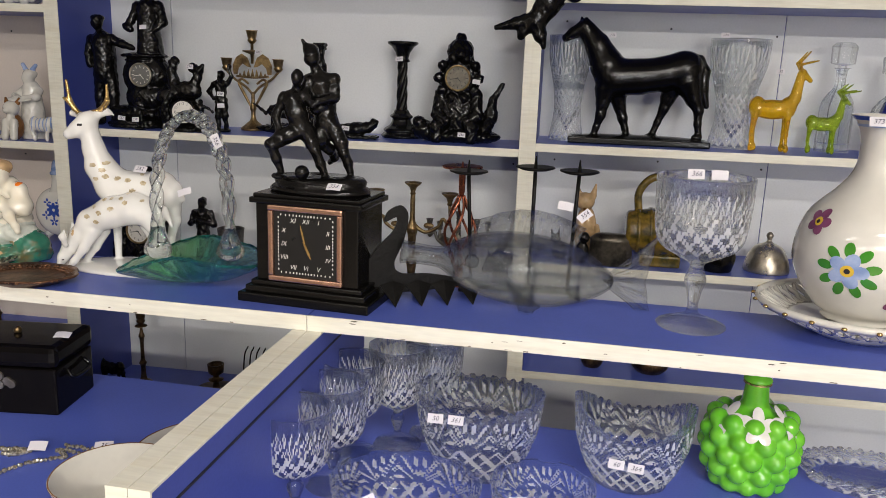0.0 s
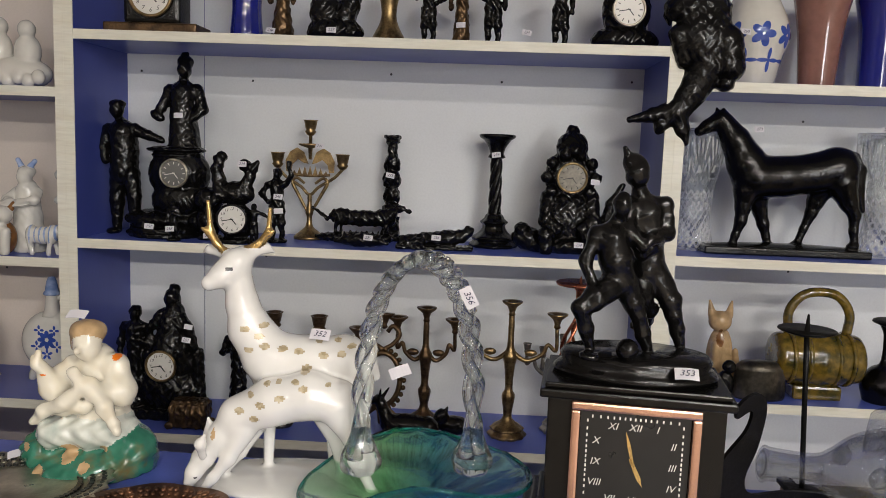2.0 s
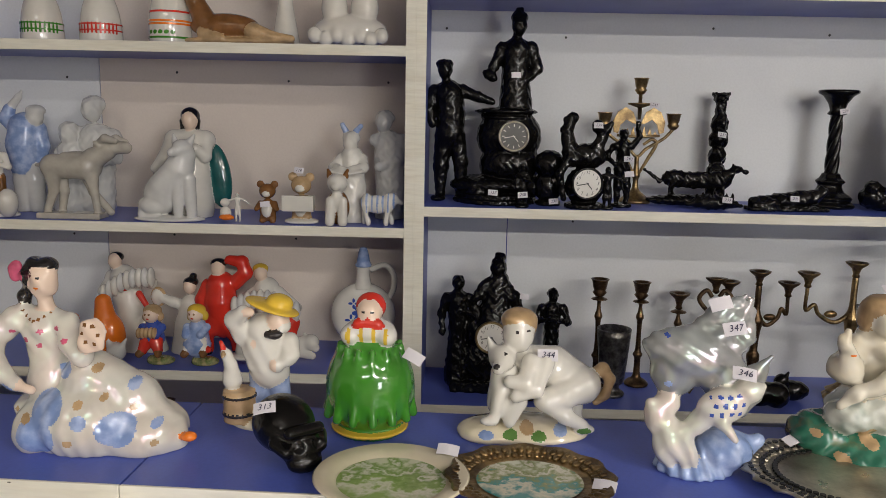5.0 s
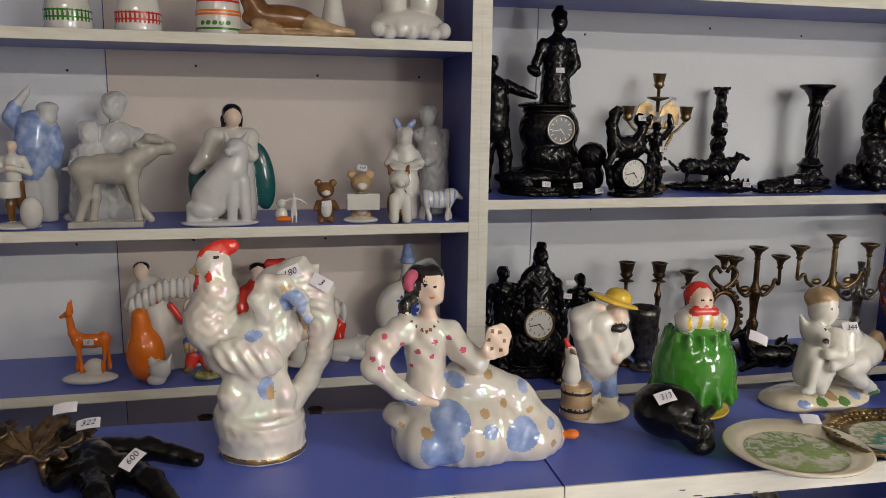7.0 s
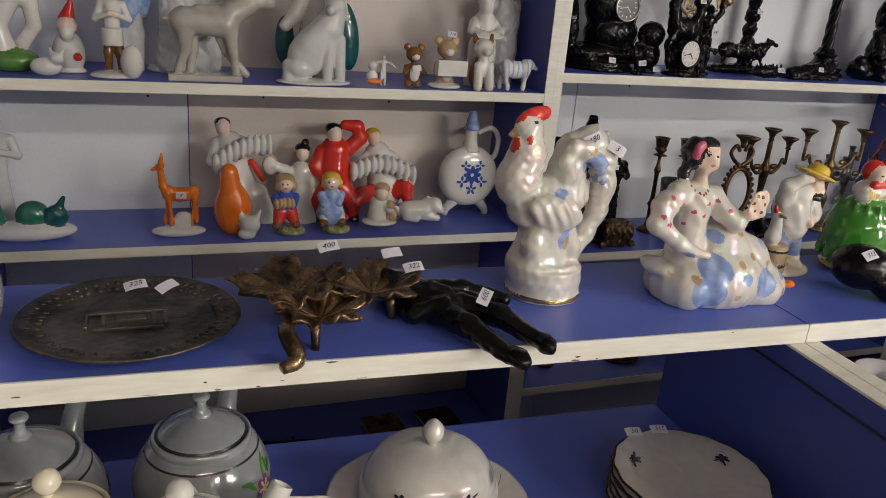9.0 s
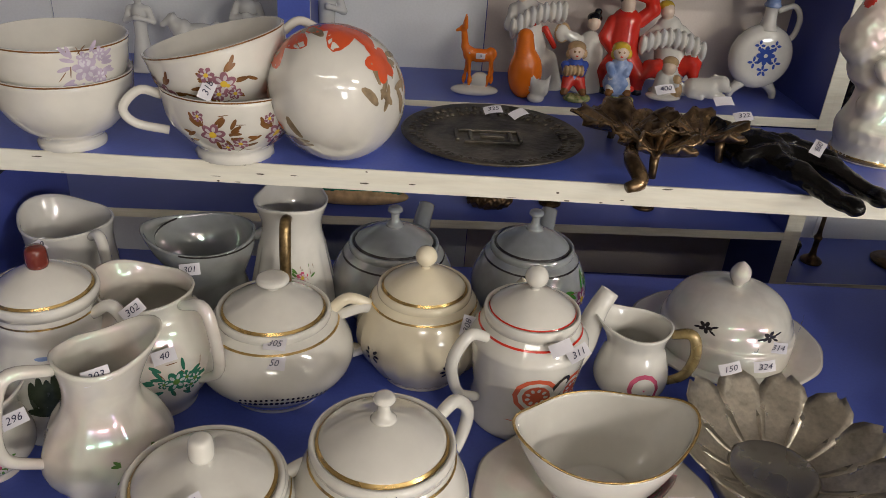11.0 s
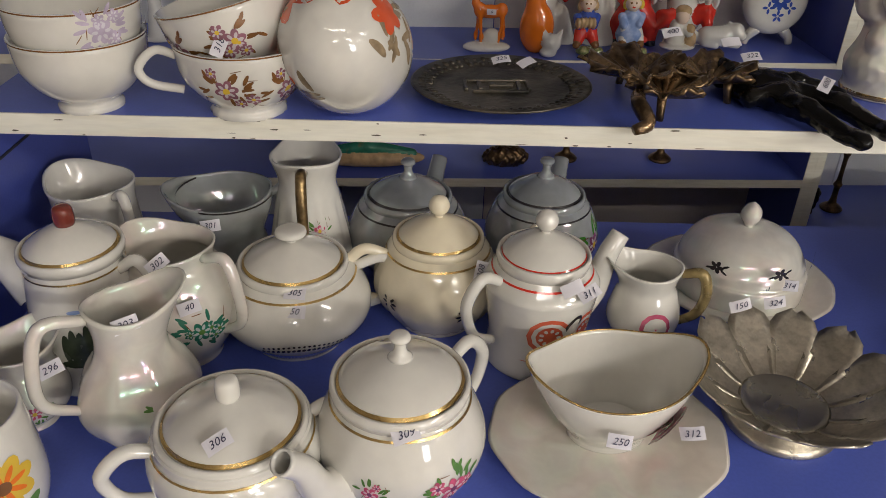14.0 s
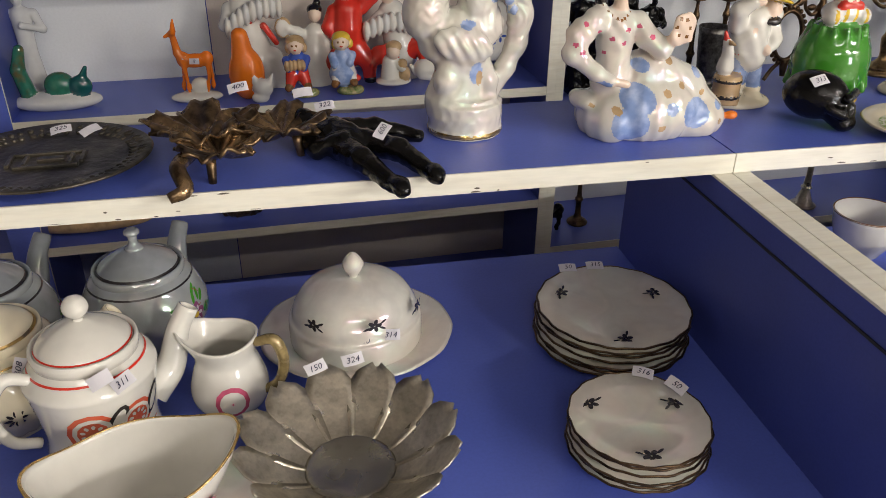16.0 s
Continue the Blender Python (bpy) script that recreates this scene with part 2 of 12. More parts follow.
def spline(points, n):
    """n points on a smooth curve through the given ones (tuples of any length)."""
    pts = [np.array(p, float) for p in points]
    pts = [2 * pts[0] - pts[1]] + pts + [2 * pts[-1] - pts[-2]]
    out, m = [], len(points) - 1
    for k in range(n):
        u = k / (n - 1) * m
        i = min(int(u), m - 1)
        t = u - i
        a, b, c, d = pts[i:i + 4]
        out.append(0.5 * (2 * b + (c - a) * t + (2 * a - 5 * b + 4 * c - d) * t * t + (3 * b - a - 3 * c + d) * t ** 3))
    return out


def smooth_profile(points, n=28):
    return [(max(0.0, p[0]), p[1]) for p in spline(points, n)]


def tube_bm(points, radii, seg=10, n=24, flat=1.0, bm=None):
    """A round bar along a smooth curve; radii: one, or one for each point. flat squeezes it sideways."""
    bm = bm or bmesh.new()
    rr = [radii] * len(points) if isinstance(radii, (int, float)) else radii
    path = spline([(*p, r) for p, r in zip(points, rr)], n)
    rings, side = [], None
    for i, p in enumerate(path):
        d = Vector((path[min(i + 1, n - 1)] - path[max(i - 1, 0)])[:3]).normalized()
        if side is None:
            side = d.orthogonal().normalized() if abs(d.y) > 0.9 else Vector((0, 1, 0)).cross(d).normalized()
        side = (side - d * side.dot(d)).normalized()
        up = d.cross(side)
        c, r = Vector(p[:3]), max(p[3], 0.0003)
        rings.append([bm.verts.new(c + side * math.cos(2 * math.pi * k / seg) * r + up * math.sin(2 * math.pi * k / seg) * r * flat) for k in range(seg)])
    for a, b in zip(rings, rings[1:]):
        for k in range(seg):
            bm.faces.new((a[k], a[(k + 1) % seg], b[(k + 1) % seg], b[k]))
    bm.faces.new(list(reversed(rings[0])))
    bm.faces.new(rings[-1])
    return bm


def hollow_tube_bm(points, radii, wall, seg=14, n=20):
    """An open spout: an outer and an inner skin joined at the tip."""
    bm = bmesh.new()
    skins = []
    for off in (0, wall):
        path = spline([(*p, max(r - off, 0.0006)) for p, r in zip(points, radii)], n)
        side, rings = None, []
        for i, p in enumerate(path):
            d = Vector((path[min(i + 1, n - 1)] - path[max(i - 1, 0)])[:3]).normalized()
            side = side or Vector((0, 1, 0)).cross(d).normalized()
            side = (side - d * side.dot(d)).normalized()
            up = d.cross(side)
            rings.append([bm.verts.new(Vector(p[:3]) + (side * math.cos(2 * math.pi * k / seg) + up * math.sin(2 * math.pi * k / seg)) * p[3]) for k in range(seg)])
        skins.append(rings)
    for rings, flip in ((skins[0], False), (skins[1], True)):
        for a, b in zip(rings, rings[1:]):
            for k in range(seg):
                f = (a[k], a[(k + 1) % seg], b[(k + 1) % seg], b[k])
                bm.faces.new(f[::-1] if flip else f)
    a, b = skins[0][-1], skins[1][-1]
    for k in range(seg):
        bm.faces.new((a[k], a[(k + 1) % seg], b[(k + 1) % seg], b[k]))
    return bm


def slab_bm(outline, thick, bm=None):
    """A flat plate of an outline in x and z, thick in y."""
    bm = bm or bmesh.new()
    a = [bm.verts.new((x, -thick / 2, z)) for x, z in outline]
    b = [bm.verts.new((x, thick / 2, z)) for x, z in outline]
    bm.faces.new(a)
    bm.faces.new(b[::-1])
    for i in range(len(a)):
        j = (i + 1) % len(a)
        bm.faces.new((a[j], a[i], b[i], b[j]))
    bmesh.ops.recalc_face_normals(bm, faces=bm.faces)
    return bm


def disc_bm(r, t, seg=32, m=None, bm=None):
    bm = bm or bmesh.new()
    bmesh.ops.create_cone(bm, cap_ends=True, segments=seg, radius1=r, radius2=r, depth=t, matrix=m or Matrix())
    return bm


def ball_bm(r, m=None, bm=None, u=14, v=9):
    bm = bm or bmesh.new()
    bmesh.ops.create_uvsphere(bm, u_segments=u, v_segments=v, radius=r, matrix=m or Matrix())
    return bm


# Modelled figures: rounded limbs blended into one skin on a grid.
def cap(a, b, ra, rb, m=0):
    return ("c", np.array(a, float), np.array(b, float), ra, rb, m)


def ell(c, r, m=0, rot=None):
    return ("e", np.array(c, float), np.array(r, float), rot, None, m)


def chain(points, radii, m=0):
    return [cap(points[i], points[i + 1], radii[i], radii[i + 1], m) for i in range(len(points) - 1)]


def rod(c, r, h, m=0):
    """An upright round block from c upwards."""
    return ("r", np.array(c, float), r, h, None, m)


def block(c, r, m=0):
    return ("b", np.array(c, float), np.array(r, float), None, None, m)


def prim_bounds(p):
    k = p[0]
    if k == "c":
        lo, hi = np.minimum(p[1] - p[3], p[2] - p[4]), np.maximum(p[1] + p[3], p[2] + p[4])
    elif k == "e":
        q = p[2].max() if p[3] is not None else p[2]
        lo, hi = p[1] - q, p[1] + q
    elif k == "r":
        lo, hi = p[1] - (p[2], p[2], 0), p[1] + (p[2], p[2], p[3])
    else:
        lo, hi = p[1] - p[2], p[1] + p[2]
    return lo, hi


def prim_dist(p, q):
    k = p[0]
    if k == "c":
        ab = p[2] - p[1]
        t = np.clip(((q - p[1]) @ ab) / max(ab @ ab, 1e-12), 0, 1)
        return np.linalg.norm(q - p[1] - t[..., None] * ab, axis=-1) - (p[3] + t * (p[4] - p[3]))
    if k == "e":
        d = q - p[1]
        if p[3] is not None:
            e = np.array(Euler([radians(v) for v in p[3]]).to_matrix())
            d = d @ e
        n = np.linalg.norm(d / p[2], axis=-1)
        g = np.linalg.norm(d / p[2] ** 2, axis=-1)
        return n * (n - 1) / np.maximum(g, 1e-9)
    if k == "r":
        d = np.stack([np.hypot(q[..., 0] - p[1][0], q[..., 1] - p[1][1]) - p[2], np.abs(q[..., 2] - p[1][2] - p[3] / 2) - p[3] / 2])
    else:
        d = np.abs(q - p[1]) - p[2]
        d = np.moveaxis(d, -1, 0)
    return np.minimum(d.max(axis=0), 0) + np.linalg.norm(np.maximum(d, 0), axis=0)


def figure(name, prims, mats, m, label, category, voxel=0.0025, k=0.006, rough=0.0, rough_scale=90.0, paint=(), group="", parent=None, cut=(), relief=None):
    """A statue as one skin. prims carry the index of their glaze in mats; paint: (centre, radius, index) spots; cut: hollows."""
    bs = [prim_bounds(p) for p in prims]
    lo = np.min([b[0] for b in bs], axis=0) - 3 * voxel
    hi = np.max([b[1] for b in bs], axis=0) + 3 * voxel
    lo[2] = max(lo[2], -2 * voxel)
    n = np.ceil((hi - lo) / voxel).astype(int) + 1
    ax = [lo[i] + voxel * np.arange(n[i]) for i in range(3)]
    grid = np.stack(np.meshgrid(*ax, indexing="ij"), axis=-1)
    far = 1.0
    F = np.full(n, far)
    near = np.full(n, far)
    who = np.zeros(n, np.int16)
    for p, (a, b) in zip(prims, bs):
        i0 = np.clip(((a - 3 * k - 2 * voxel - lo) / voxel).astype(int), 0, n)
        i1 = np.clip(((b + 3 * k + 2 * voxel - lo) / voxel).astype(int) + 2, 0, n)
        s = tuple(slice(u, v) for u, v in zip(i0, i1))
        d = prim_dist(p, grid[s])
        old = F[s]
        h = np.maximum(k - np.abs(old - d), 0) / k
        F[s] = np.minimum(old, d) - h * h * k * 0.25
        better = d < near[s]
        near[s] = np.where(better, d, near[s])
        who[s] = np.where(better, p[5], who[s])
    for c, r in cut:
        F = np.maximum(F, r - np.linalg.norm(grid - np.array(c), axis=-1))
    if rough:
        g = grid * rough_scale
        F = F + rough * (np.sin(g[..., 0] * 3.1 + 2 * np.sin(g[..., 2] * 1.3)) * np.sin(g[..., 1] * 2.7 + g[..., 2] * 0.9) + 0.6 * np.sin(g[..., 2] * 2.3 + 2.2 * np.sin(g[..., 0] * 1.7)))
    if relief:
        F = F + relief(grid[..., 0], grid[..., 1], grid[..., 2])
    F = np.maximum(F, -grid[..., 2])
    inside = F < 0
    acc = np.zeros((*(n - 1), 3))
    cnt = np.zeros(n - 1)
    for axis in range(3):
        u, v = [i for i in range(3) if i != axis]
        sl0, sl1 = [slice(None)] * 3, [slice(None)] * 3
        sl0[axis], sl1[axis] = slice(0, -1), slice(1, None)
        f0, f1 = F[tuple(sl0)], F[tuple(sl1)]
        cross = inside[tuple(sl0)] != inside[tuple(sl1)]
        t = np.where(cross, f0 / np.where(cross, f0 - f1, 1), 0)
        pos = grid[tuple(sl0)].copy()
        pos[..., axis] += t * voxel
        pos *= cross[..., None]
        for du in (0, 1):
            for dv in (0, 1):
                s = [slice(None)] * 3
                s[u] = slice(du, n[u] - 1 + du)
                s[v] = slice(dv, n[v] - 1 + dv)
                acc += pos[tuple(s)]
                cnt += cross[tuple(s)]
    has = cnt > 0
    ids = np.full(n - 1, -1)
    ids[has] = np.arange(has.sum())
    verts = acc[has] / cnt[has][:, None]
    quads = []
    for axis in range(3):
        u, v = [(1, 2), (2, 0), (0, 1)][axis]
        sl0, sl1 = [slice(1, -1)] * 3, [slice(1, -1)] * 3
        sl0[axis], sl1[axis] = slice(0, -1), slice(1, None)
        a, b = inside[tuple(sl0)], inside[tuple(sl1)]
        where = np.argwhere(a != b)
        flip = ~a[tuple(where.T)]
        base = where + 1
        base[:, axis] -= 1
        c = []
        for du, dv in ((1, 1), (0, 1), (0, 0), (1, 0)):
            q = base.copy()
            q[:, u] -= du
            q[:, v] -= dv
            c.append(ids[tuple(q.T)])
        c = np.stack(c, axis=1)
        c[flip] = c[flip][:, ::-1]
        quads.append(c)
    quads = np.concatenate(quads)
    quads = quads[(quads >= 0).all(axis=1)]
    me = bpy.data.meshes.new(name)
    me.from_pydata(verts.tolist(), [], quads.tolist())
    centre = verts[quads].mean(axis=1)
    gi = np.clip(np.round((centre - lo) / voxel).astype(int), 0, n - 1)
    mi = who[tuple(gi.T)].astype(np.int32)
    for c, r, idx in paint:
        d = (centre - np.array(c)) / np.array(r)
        mi[(d * d).sum(axis=1) < 1] = idx
    for q in mats:
        me.materials.append(q)
    me.polygons.foreach_set("material_index", mi)
    me.shade_smooth()
    me.update()
    ob = new(name, me)
    if parent is not None:
        ob.parent = parent
        ob.matrix_local = m
        return ob
    ob.matrix_world = m
    return tagged(ob, label, category, group)


# ---- finishes ----
PORC = material("white_porcelain", (0.68, 0.66, 0.60), 0.10, vary=0.07, scale=14, coat=1.0, rough_vary=0.04)
PORC_G = material("greyish_porcelain", (0.62, 0.62, 0.60), 0.12, vary=0.08, scale=14, coat=0.5, rough_vary=0.04)
PEARL = material("pearl_lustre", (0.66, 0.64, 0.57), 0.14, vary=0.10, scale=22, coat=1.0, film=420, colour2=(0.66, 0.60, 0.52), rough_vary=0.05)
PEARL_B = material("blue_grey_lustre", (0.40, 0.42, 0.42), 0.10, 0.25, vary=0.15, scale=10, coat=0.6, colour2=(0.30, 0.31, 0.29), rough_vary=0.05)
CREAM = material("cream_glaze", (0.78, 0.70, 0.52), 0.13, vary=0.08, scale=12, coat=0.6, rough_vary=0.04)
GOLD = material("gold_line", (0.72, 0.50, 0.20), 0.25, 0.9, vary=0.2, scale=60)
IRON = material("black_cast_iron", (0.0045, 0.0042, 0.004), 0.16, 0.0, vary=0.4, scale=30, bump=0.35, bump_scale=170, coat=0.0, rough_vary=0.12)
IRON_M = material("matt_black_iron", (0.007, 0.0065, 0.006), 0.38, 0.0, vary=0.4, scale=30, bump=0.4, bump_scale=200)
BRASS = material("aged_brass", (0.40, 0.28, 0.13), 0.34, 0.9, vary=0.5, scale=40, colour2=(0.13, 0.085, 0.045), bump=0.3, bump_scale=220)
BRONZE = material("dark_bronze", (0.17, 0.105, 0.055), 0.36, 0.85, vary=0.5, scale=40, colour2=(0.05, 0.032, 0.02), bump=0.3, bump_scale=220)
COPPER = material("red_copper", (0.55, 0.18, 0.10), 0.28, 0.9, vary=0.3, scale=40, bump=0.15, bump_scale=200)
SILVER = material("tarnished_silver", (0.66, 0.61, 0.50), 0.30, 0.85, vary=0.35, scale=22, colour2=(0.26, 0.23, 0.18), bump=0.2, bump_scale=180)
PEWTER = material("dark_pewter", (0.15, 0.13, 0.10), 0.34, 0.7, vary=0.45, scale=26, colour2=(0.03, 0.028, 0.024), bump=0.5, bump_scale=120)
GLASS = material("clear_glass", (0.94, 0.97, 0.97), 0.03, transmission=1.0, ior=1.5, vary=0.0, rough_vary=0.01)
CUT = material("cut_crystal", (0.96, 0.97, 0.97), 0.03, transmission=1.0, ior=1.52, vary=0.0, rough_vary=0.01)
GREENGLASS = material("green_glass", (0.25, 0.75, 0.35), 0.03, transmission=0.9, ior=1.5, vary=0.1, scale=20, colour2=(0.04, 0.35, 0.38), rough_vary=0.01)
TEALGLASS = material("teal_glass", (0.03, 0.30, 0.38), 0.03, transmission=0.85, ior=1.5, vary=0.1, scale=20, colour2=(0.02, 0.42, 0.32), rough_vary=0.01)
AMBER = material("amber_glass", (0.85, 0.52, 0.01), 0.04, transmission=0.7, ior=1.5, vary=0.1, rough_vary=0.01)
LIME = material("lime_glass", (0.45, 0.62, 0.02), 0.04, transmission=0.7, ior=1.5, vary=0.1, rough_vary=0.01)
COBALT = material("cobalt_glass", (0.01, 0.02, 0.30), 0.05, transmission=0.35, ior=1.5, vary=0.1, coat=0.5)
OLIVE = material("olive_brown_glaze", (0.20, 0.13, 0.02), 0.15, vary=0.5, scale=40, colour2=(0.05, 0.045, 0.01), coat=0.6, bump=0.5, bump_scale=90)
RED = material("red_glaze", (0.62, 0.035, 0.02), 0.15, vary=0.1, coat=0.5)
ORANGE = material("orange_glaze", (0.80, 0.19, 0.015), 0.15, vary=0.1, coat=0.5)
BLUEG = material("cobalt_paint", (0.05, 0.10, 0.42), 0.14, vary=0.2, scale=60, coat=0.5)
SOFTBLUE = material("soft_blue_glaze", (0.22, 0.32, 0.58), 0.13, vary=0.25, scale=60, coat=0.5, colour2=(0.38, 0.46, 0.66))
GREENG = material("bright_green_glaze", (0.05, 0.24, 0.022), 0.10, vary=0.15, coat=0.8)
LEAFG = material("leaf_green_paint", (0.12, 0.26, 0.06), 0.2, vary=0.3, scale=60, coat=0.4)
MOSS = material("moss_green_glaze", (0.03, 0.17, 0.11), 0.16, vary=0.4, scale=34, colour2=(0.14, 0.11, 0.04), coat=0.6, mix_lo=0.55, mix_hi=0.7)
TEALG = material("deep_teal_glaze", (0.012, 0.10, 0.10), 0.14, vary=0.2, coat=0.6)
YELLOW = material("yellow_glaze", (0.70, 0.47, 0.05), 0.15, vary=0.1, coat=0.5)
BROWN = material("brown_glaze", (0.23, 0.10, 0.03), 0.16, vary=0.3, scale=40, coat=0.5)
TAN = material("tan_glaze", (0.56, 0.38, 0.20), 0.16, vary=0.3, scale=40, coat=0.5)
BLACKG = material("black_glaze", (0.012, 0.011, 0.011), 0.12, vary=0.1, coat=0.6)
SKIN = material("painted_skin", (0.74, 0.58, 0.46), 0.16, vary=0.05, coat=0.5)
PINK = material("rose_paint", (0.62, 0.11, 0.20), 0.18, vary=0.3, scale=80, coat=0.4)
PLUM = material("plum_paint", (0.24, 0.07, 0.16), 0.18, vary=0.3, scale=80, coat=0.4)
DARKP = material("dark_printed_paint", (0.035, 0.03, 0.03), 0.25, vary=0.3, scale=80, coat=0.4)
DULLGOLD = material("dull_gold_paint", (0.40, 0.30, 0.13), 0.25, 0.3, vary=0.4, scale=90, coat=0.4)
PAPER = material("tag_paper", (0.66, 0.64, 0.68), 0.8, vary=0.06, scale=50)
INK = material("tag_ink", (0.03, 0.03, 0.07), 0.6, vary=0.1)
DIAL = material("black_dial", (0.012, 0.012, 0.012), 0.3, vary=0.1)
DIALW = material("white_dial", (0.75, 0.73, 0.68), 0.3, vary=0.05)
DIALG = material("grey_dial", (0.16, 0.16, 0.15), 0.3, vary=0.2)
WOODP = material("polished_black_wood", (0.006, 0.0055, 0.005), 0.22, vary=0.3, scale=20, coat=0.0, stretch=(1, 1, 6))


IVORY = material("ivory_glaze", (0.70, 0.66, 0.55), 0.13, vary=0.10, scale=30, coat=0.7, colour2=(0.66, 0.58, 0.42), rough_vary=0.05, mix_lo=0.5, mix_hi=0.75)
PALEROBE = material("pale_green_grey_glaze", (0.60, 0.62, 0.56), 0.14, vary=0.2, scale=45, coat=0.7, colour2=(0.36, 0.42, 0.38), rough_vary=0.05, mix_lo=0.48, mix_hi=0.7)
GRASSG = material("painted_grass", (0.16, 0.22, 0.07), 0.2, vary=0.5, scale=120, coat=0.4, colour2=(0.40, 0.34, 0.16))
KHAKI = material("khaki_gilt_spot", (0.44, 0.36, 0.22), 0.28, 0.1, vary=0.4, scale=160, coat=0.4, colour2=(0.56, 0.48, 0.33))
VIOLET = material("faded_violet_paint", (0.52, 0.44, 0.56), 0.18, vary=0.2, scale=80, coat=0.4)
DUSKY = material("dusky_rose_paint", (0.30, 0.13, 0.17), 0.18, vary=0.3, scale=80, coat=0.4)
DEERW = material("bright_white_porcelain", (0.74, 0.73, 0.70), 0.08, vary=0.03, scale=10, coat=0.8, rough_vary=0.03)
# half-clear white laid in the crystal's grooves, standing in for the glints of its cuts
FACET = material("frosted_cut_facet", (0.92, 0.94, 0.95), 0.10, vary=0.0, alpha=0.34, rough_vary=0.05)


def clear(mat, share):
    """Lets part of the light pass straight through a thin glass."""
    n, l = nodes_of(mat)
    tr, mx = n.new("ShaderNodeBsdfTransparent"), n.new("ShaderNodeMixShader")
    tr.inputs[0].default_value = [0.5 + 0.5 * c for c in n["Principled BSDF"].inputs["Base Color"].default_value[:3]] + [1]
    mx.inputs[0].default_value = share
    l.new(n["Principled BSDF"].outputs[0], mx.inputs[1])
    l.new(tr.outputs[0], mx.inputs[2])
    l.new(mx.outputs[0], n["Material Output"].inputs["Surface"])


for gm, share in ((GLASS, 0.15), (CUT, 0.48), (GREENGLASS, 0.2), (TEALGLASS, 0.2)):
    gm.node_tree.nodes["Principled BSDF"].inputs["Base Color"].default_value = {"green_glass": (0.35, 0.85, 0.45, 1), "teal_glass": (0.22, 0.66, 0.68, 1)}.get(gm.name, (0.95, 0.97, 0.97, 1))
    clear(gm, share)


# mother-of-pearl: the film's thickness drifts over the glaze
for lustre in (PEARL, PEARL_B):
    n, l = nodes_of(lustre)
    drift, spread = n.new("ShaderNodeTexNoise"), n.new("ShaderNodeMapRange")
    drift.inputs["Scale"].default_value, drift.inputs["Detail"].default_value = 16, 2
    l.new([q for q in n if q.type == "TEX_COORD"][0].outputs["Object"], drift.inputs["Vector"])
    spread.inputs["From Min"].default_value, spread.inputs["From Max"].default_value = 0.3, 0.7
    spread.inputs["To Min"].default_value, spread.inputs["To Max"].default_value = 260, 620
    l.new(drift.outputs[0], spread.inputs["Value"])
    l.new(spread.outputs[0], n["Principled BSDF"].inputs["Thin Film Thickness"])
    n["Principled BSDF"].inputs["Thin Film IOR"].default_value = 1.95
    n["Principled BSDF"].inputs["IOR"].default_value = 1.75
    n["Principled BSDF"].inputs["Coat Weight"].default_value = 0.25


for bk in (IRON, IRON_M, WOODP):
    bk.node_tree.nodes["Principled BSDF"].inputs["Specular IOR Level"].default_value = {"black_cast_iron": 0.38, "matt_black_iron": 0.16, "polished_black_wood": 0.28}[bk.name]


# Painted ornament: thin shapes laid on a turned surface.
class Turned:
    """A turned body whose radius can be asked for at any height."""

    def __init__(self, profile):
        best, pts = 0, []
        for r, z in profile:
            if pts and z < pts[-1][1] - 1e-9:
                break
            pts.append((r, z))
        self.z = np.array([p[1] for p in pts])
        self.r = np.array([p[0] for p in pts])

    def at(self, theta, z, lift):
        r = float(np.interp(z, self.z, self.r)) + lift
        return (r * math.cos(theta), r * math.sin(theta), z)


def painted(name, turned, theta0, z0, shapes, mat, parent, lift=0.0005, label=""):
    """shapes: ellipses (u, v, ru, rv, turn in degrees) in metres along the surface."""
    bm = bmesh.new()
    for u0, v0, ru, rv, turn in shapes:
        c, s = math.cos(radians(turn)), math.sin(radians(turn))
        rings = []
        n = 12
        for f in (0.0, 0.55, 1.0):
            ring = []
            for i in range(n if f else 1):
                a = 2 * math.pi * i / n
                x, y = f * ru * math.cos(a), f * rv * math.sin(a)
                u, v = u0 + x * c - y * s, v0 + x * s + y * c
                r = max(float(np.interp(z0 + v, turned.z, turned.r)), 0.004)
                ring.append(bm.verts.new(turned.at(theta0 + u / r, z0 + v, lift)))
            rings.append(ring)
        for i in range(n):
            j = (i + 1) % n
            bm.faces.new((rings[0][0], rings[1][i], rings[1][j]))
            bm.faces.new((rings[1][i], rings[2][i], rings[2][j], rings[1][j]))
    return part(name, bm, mat, parent, label, True)


def petals(n, r, ru, rv, u=0.0, v=0.0, spin=0.0):
    return [(u + r * math.cos(2 * math.pi * i / n + spin), v + r * math.sin(2 * math.pi * i / n + spin), ru, rv, 360 * i / n + math.degrees(spin)) for i in range(n)]


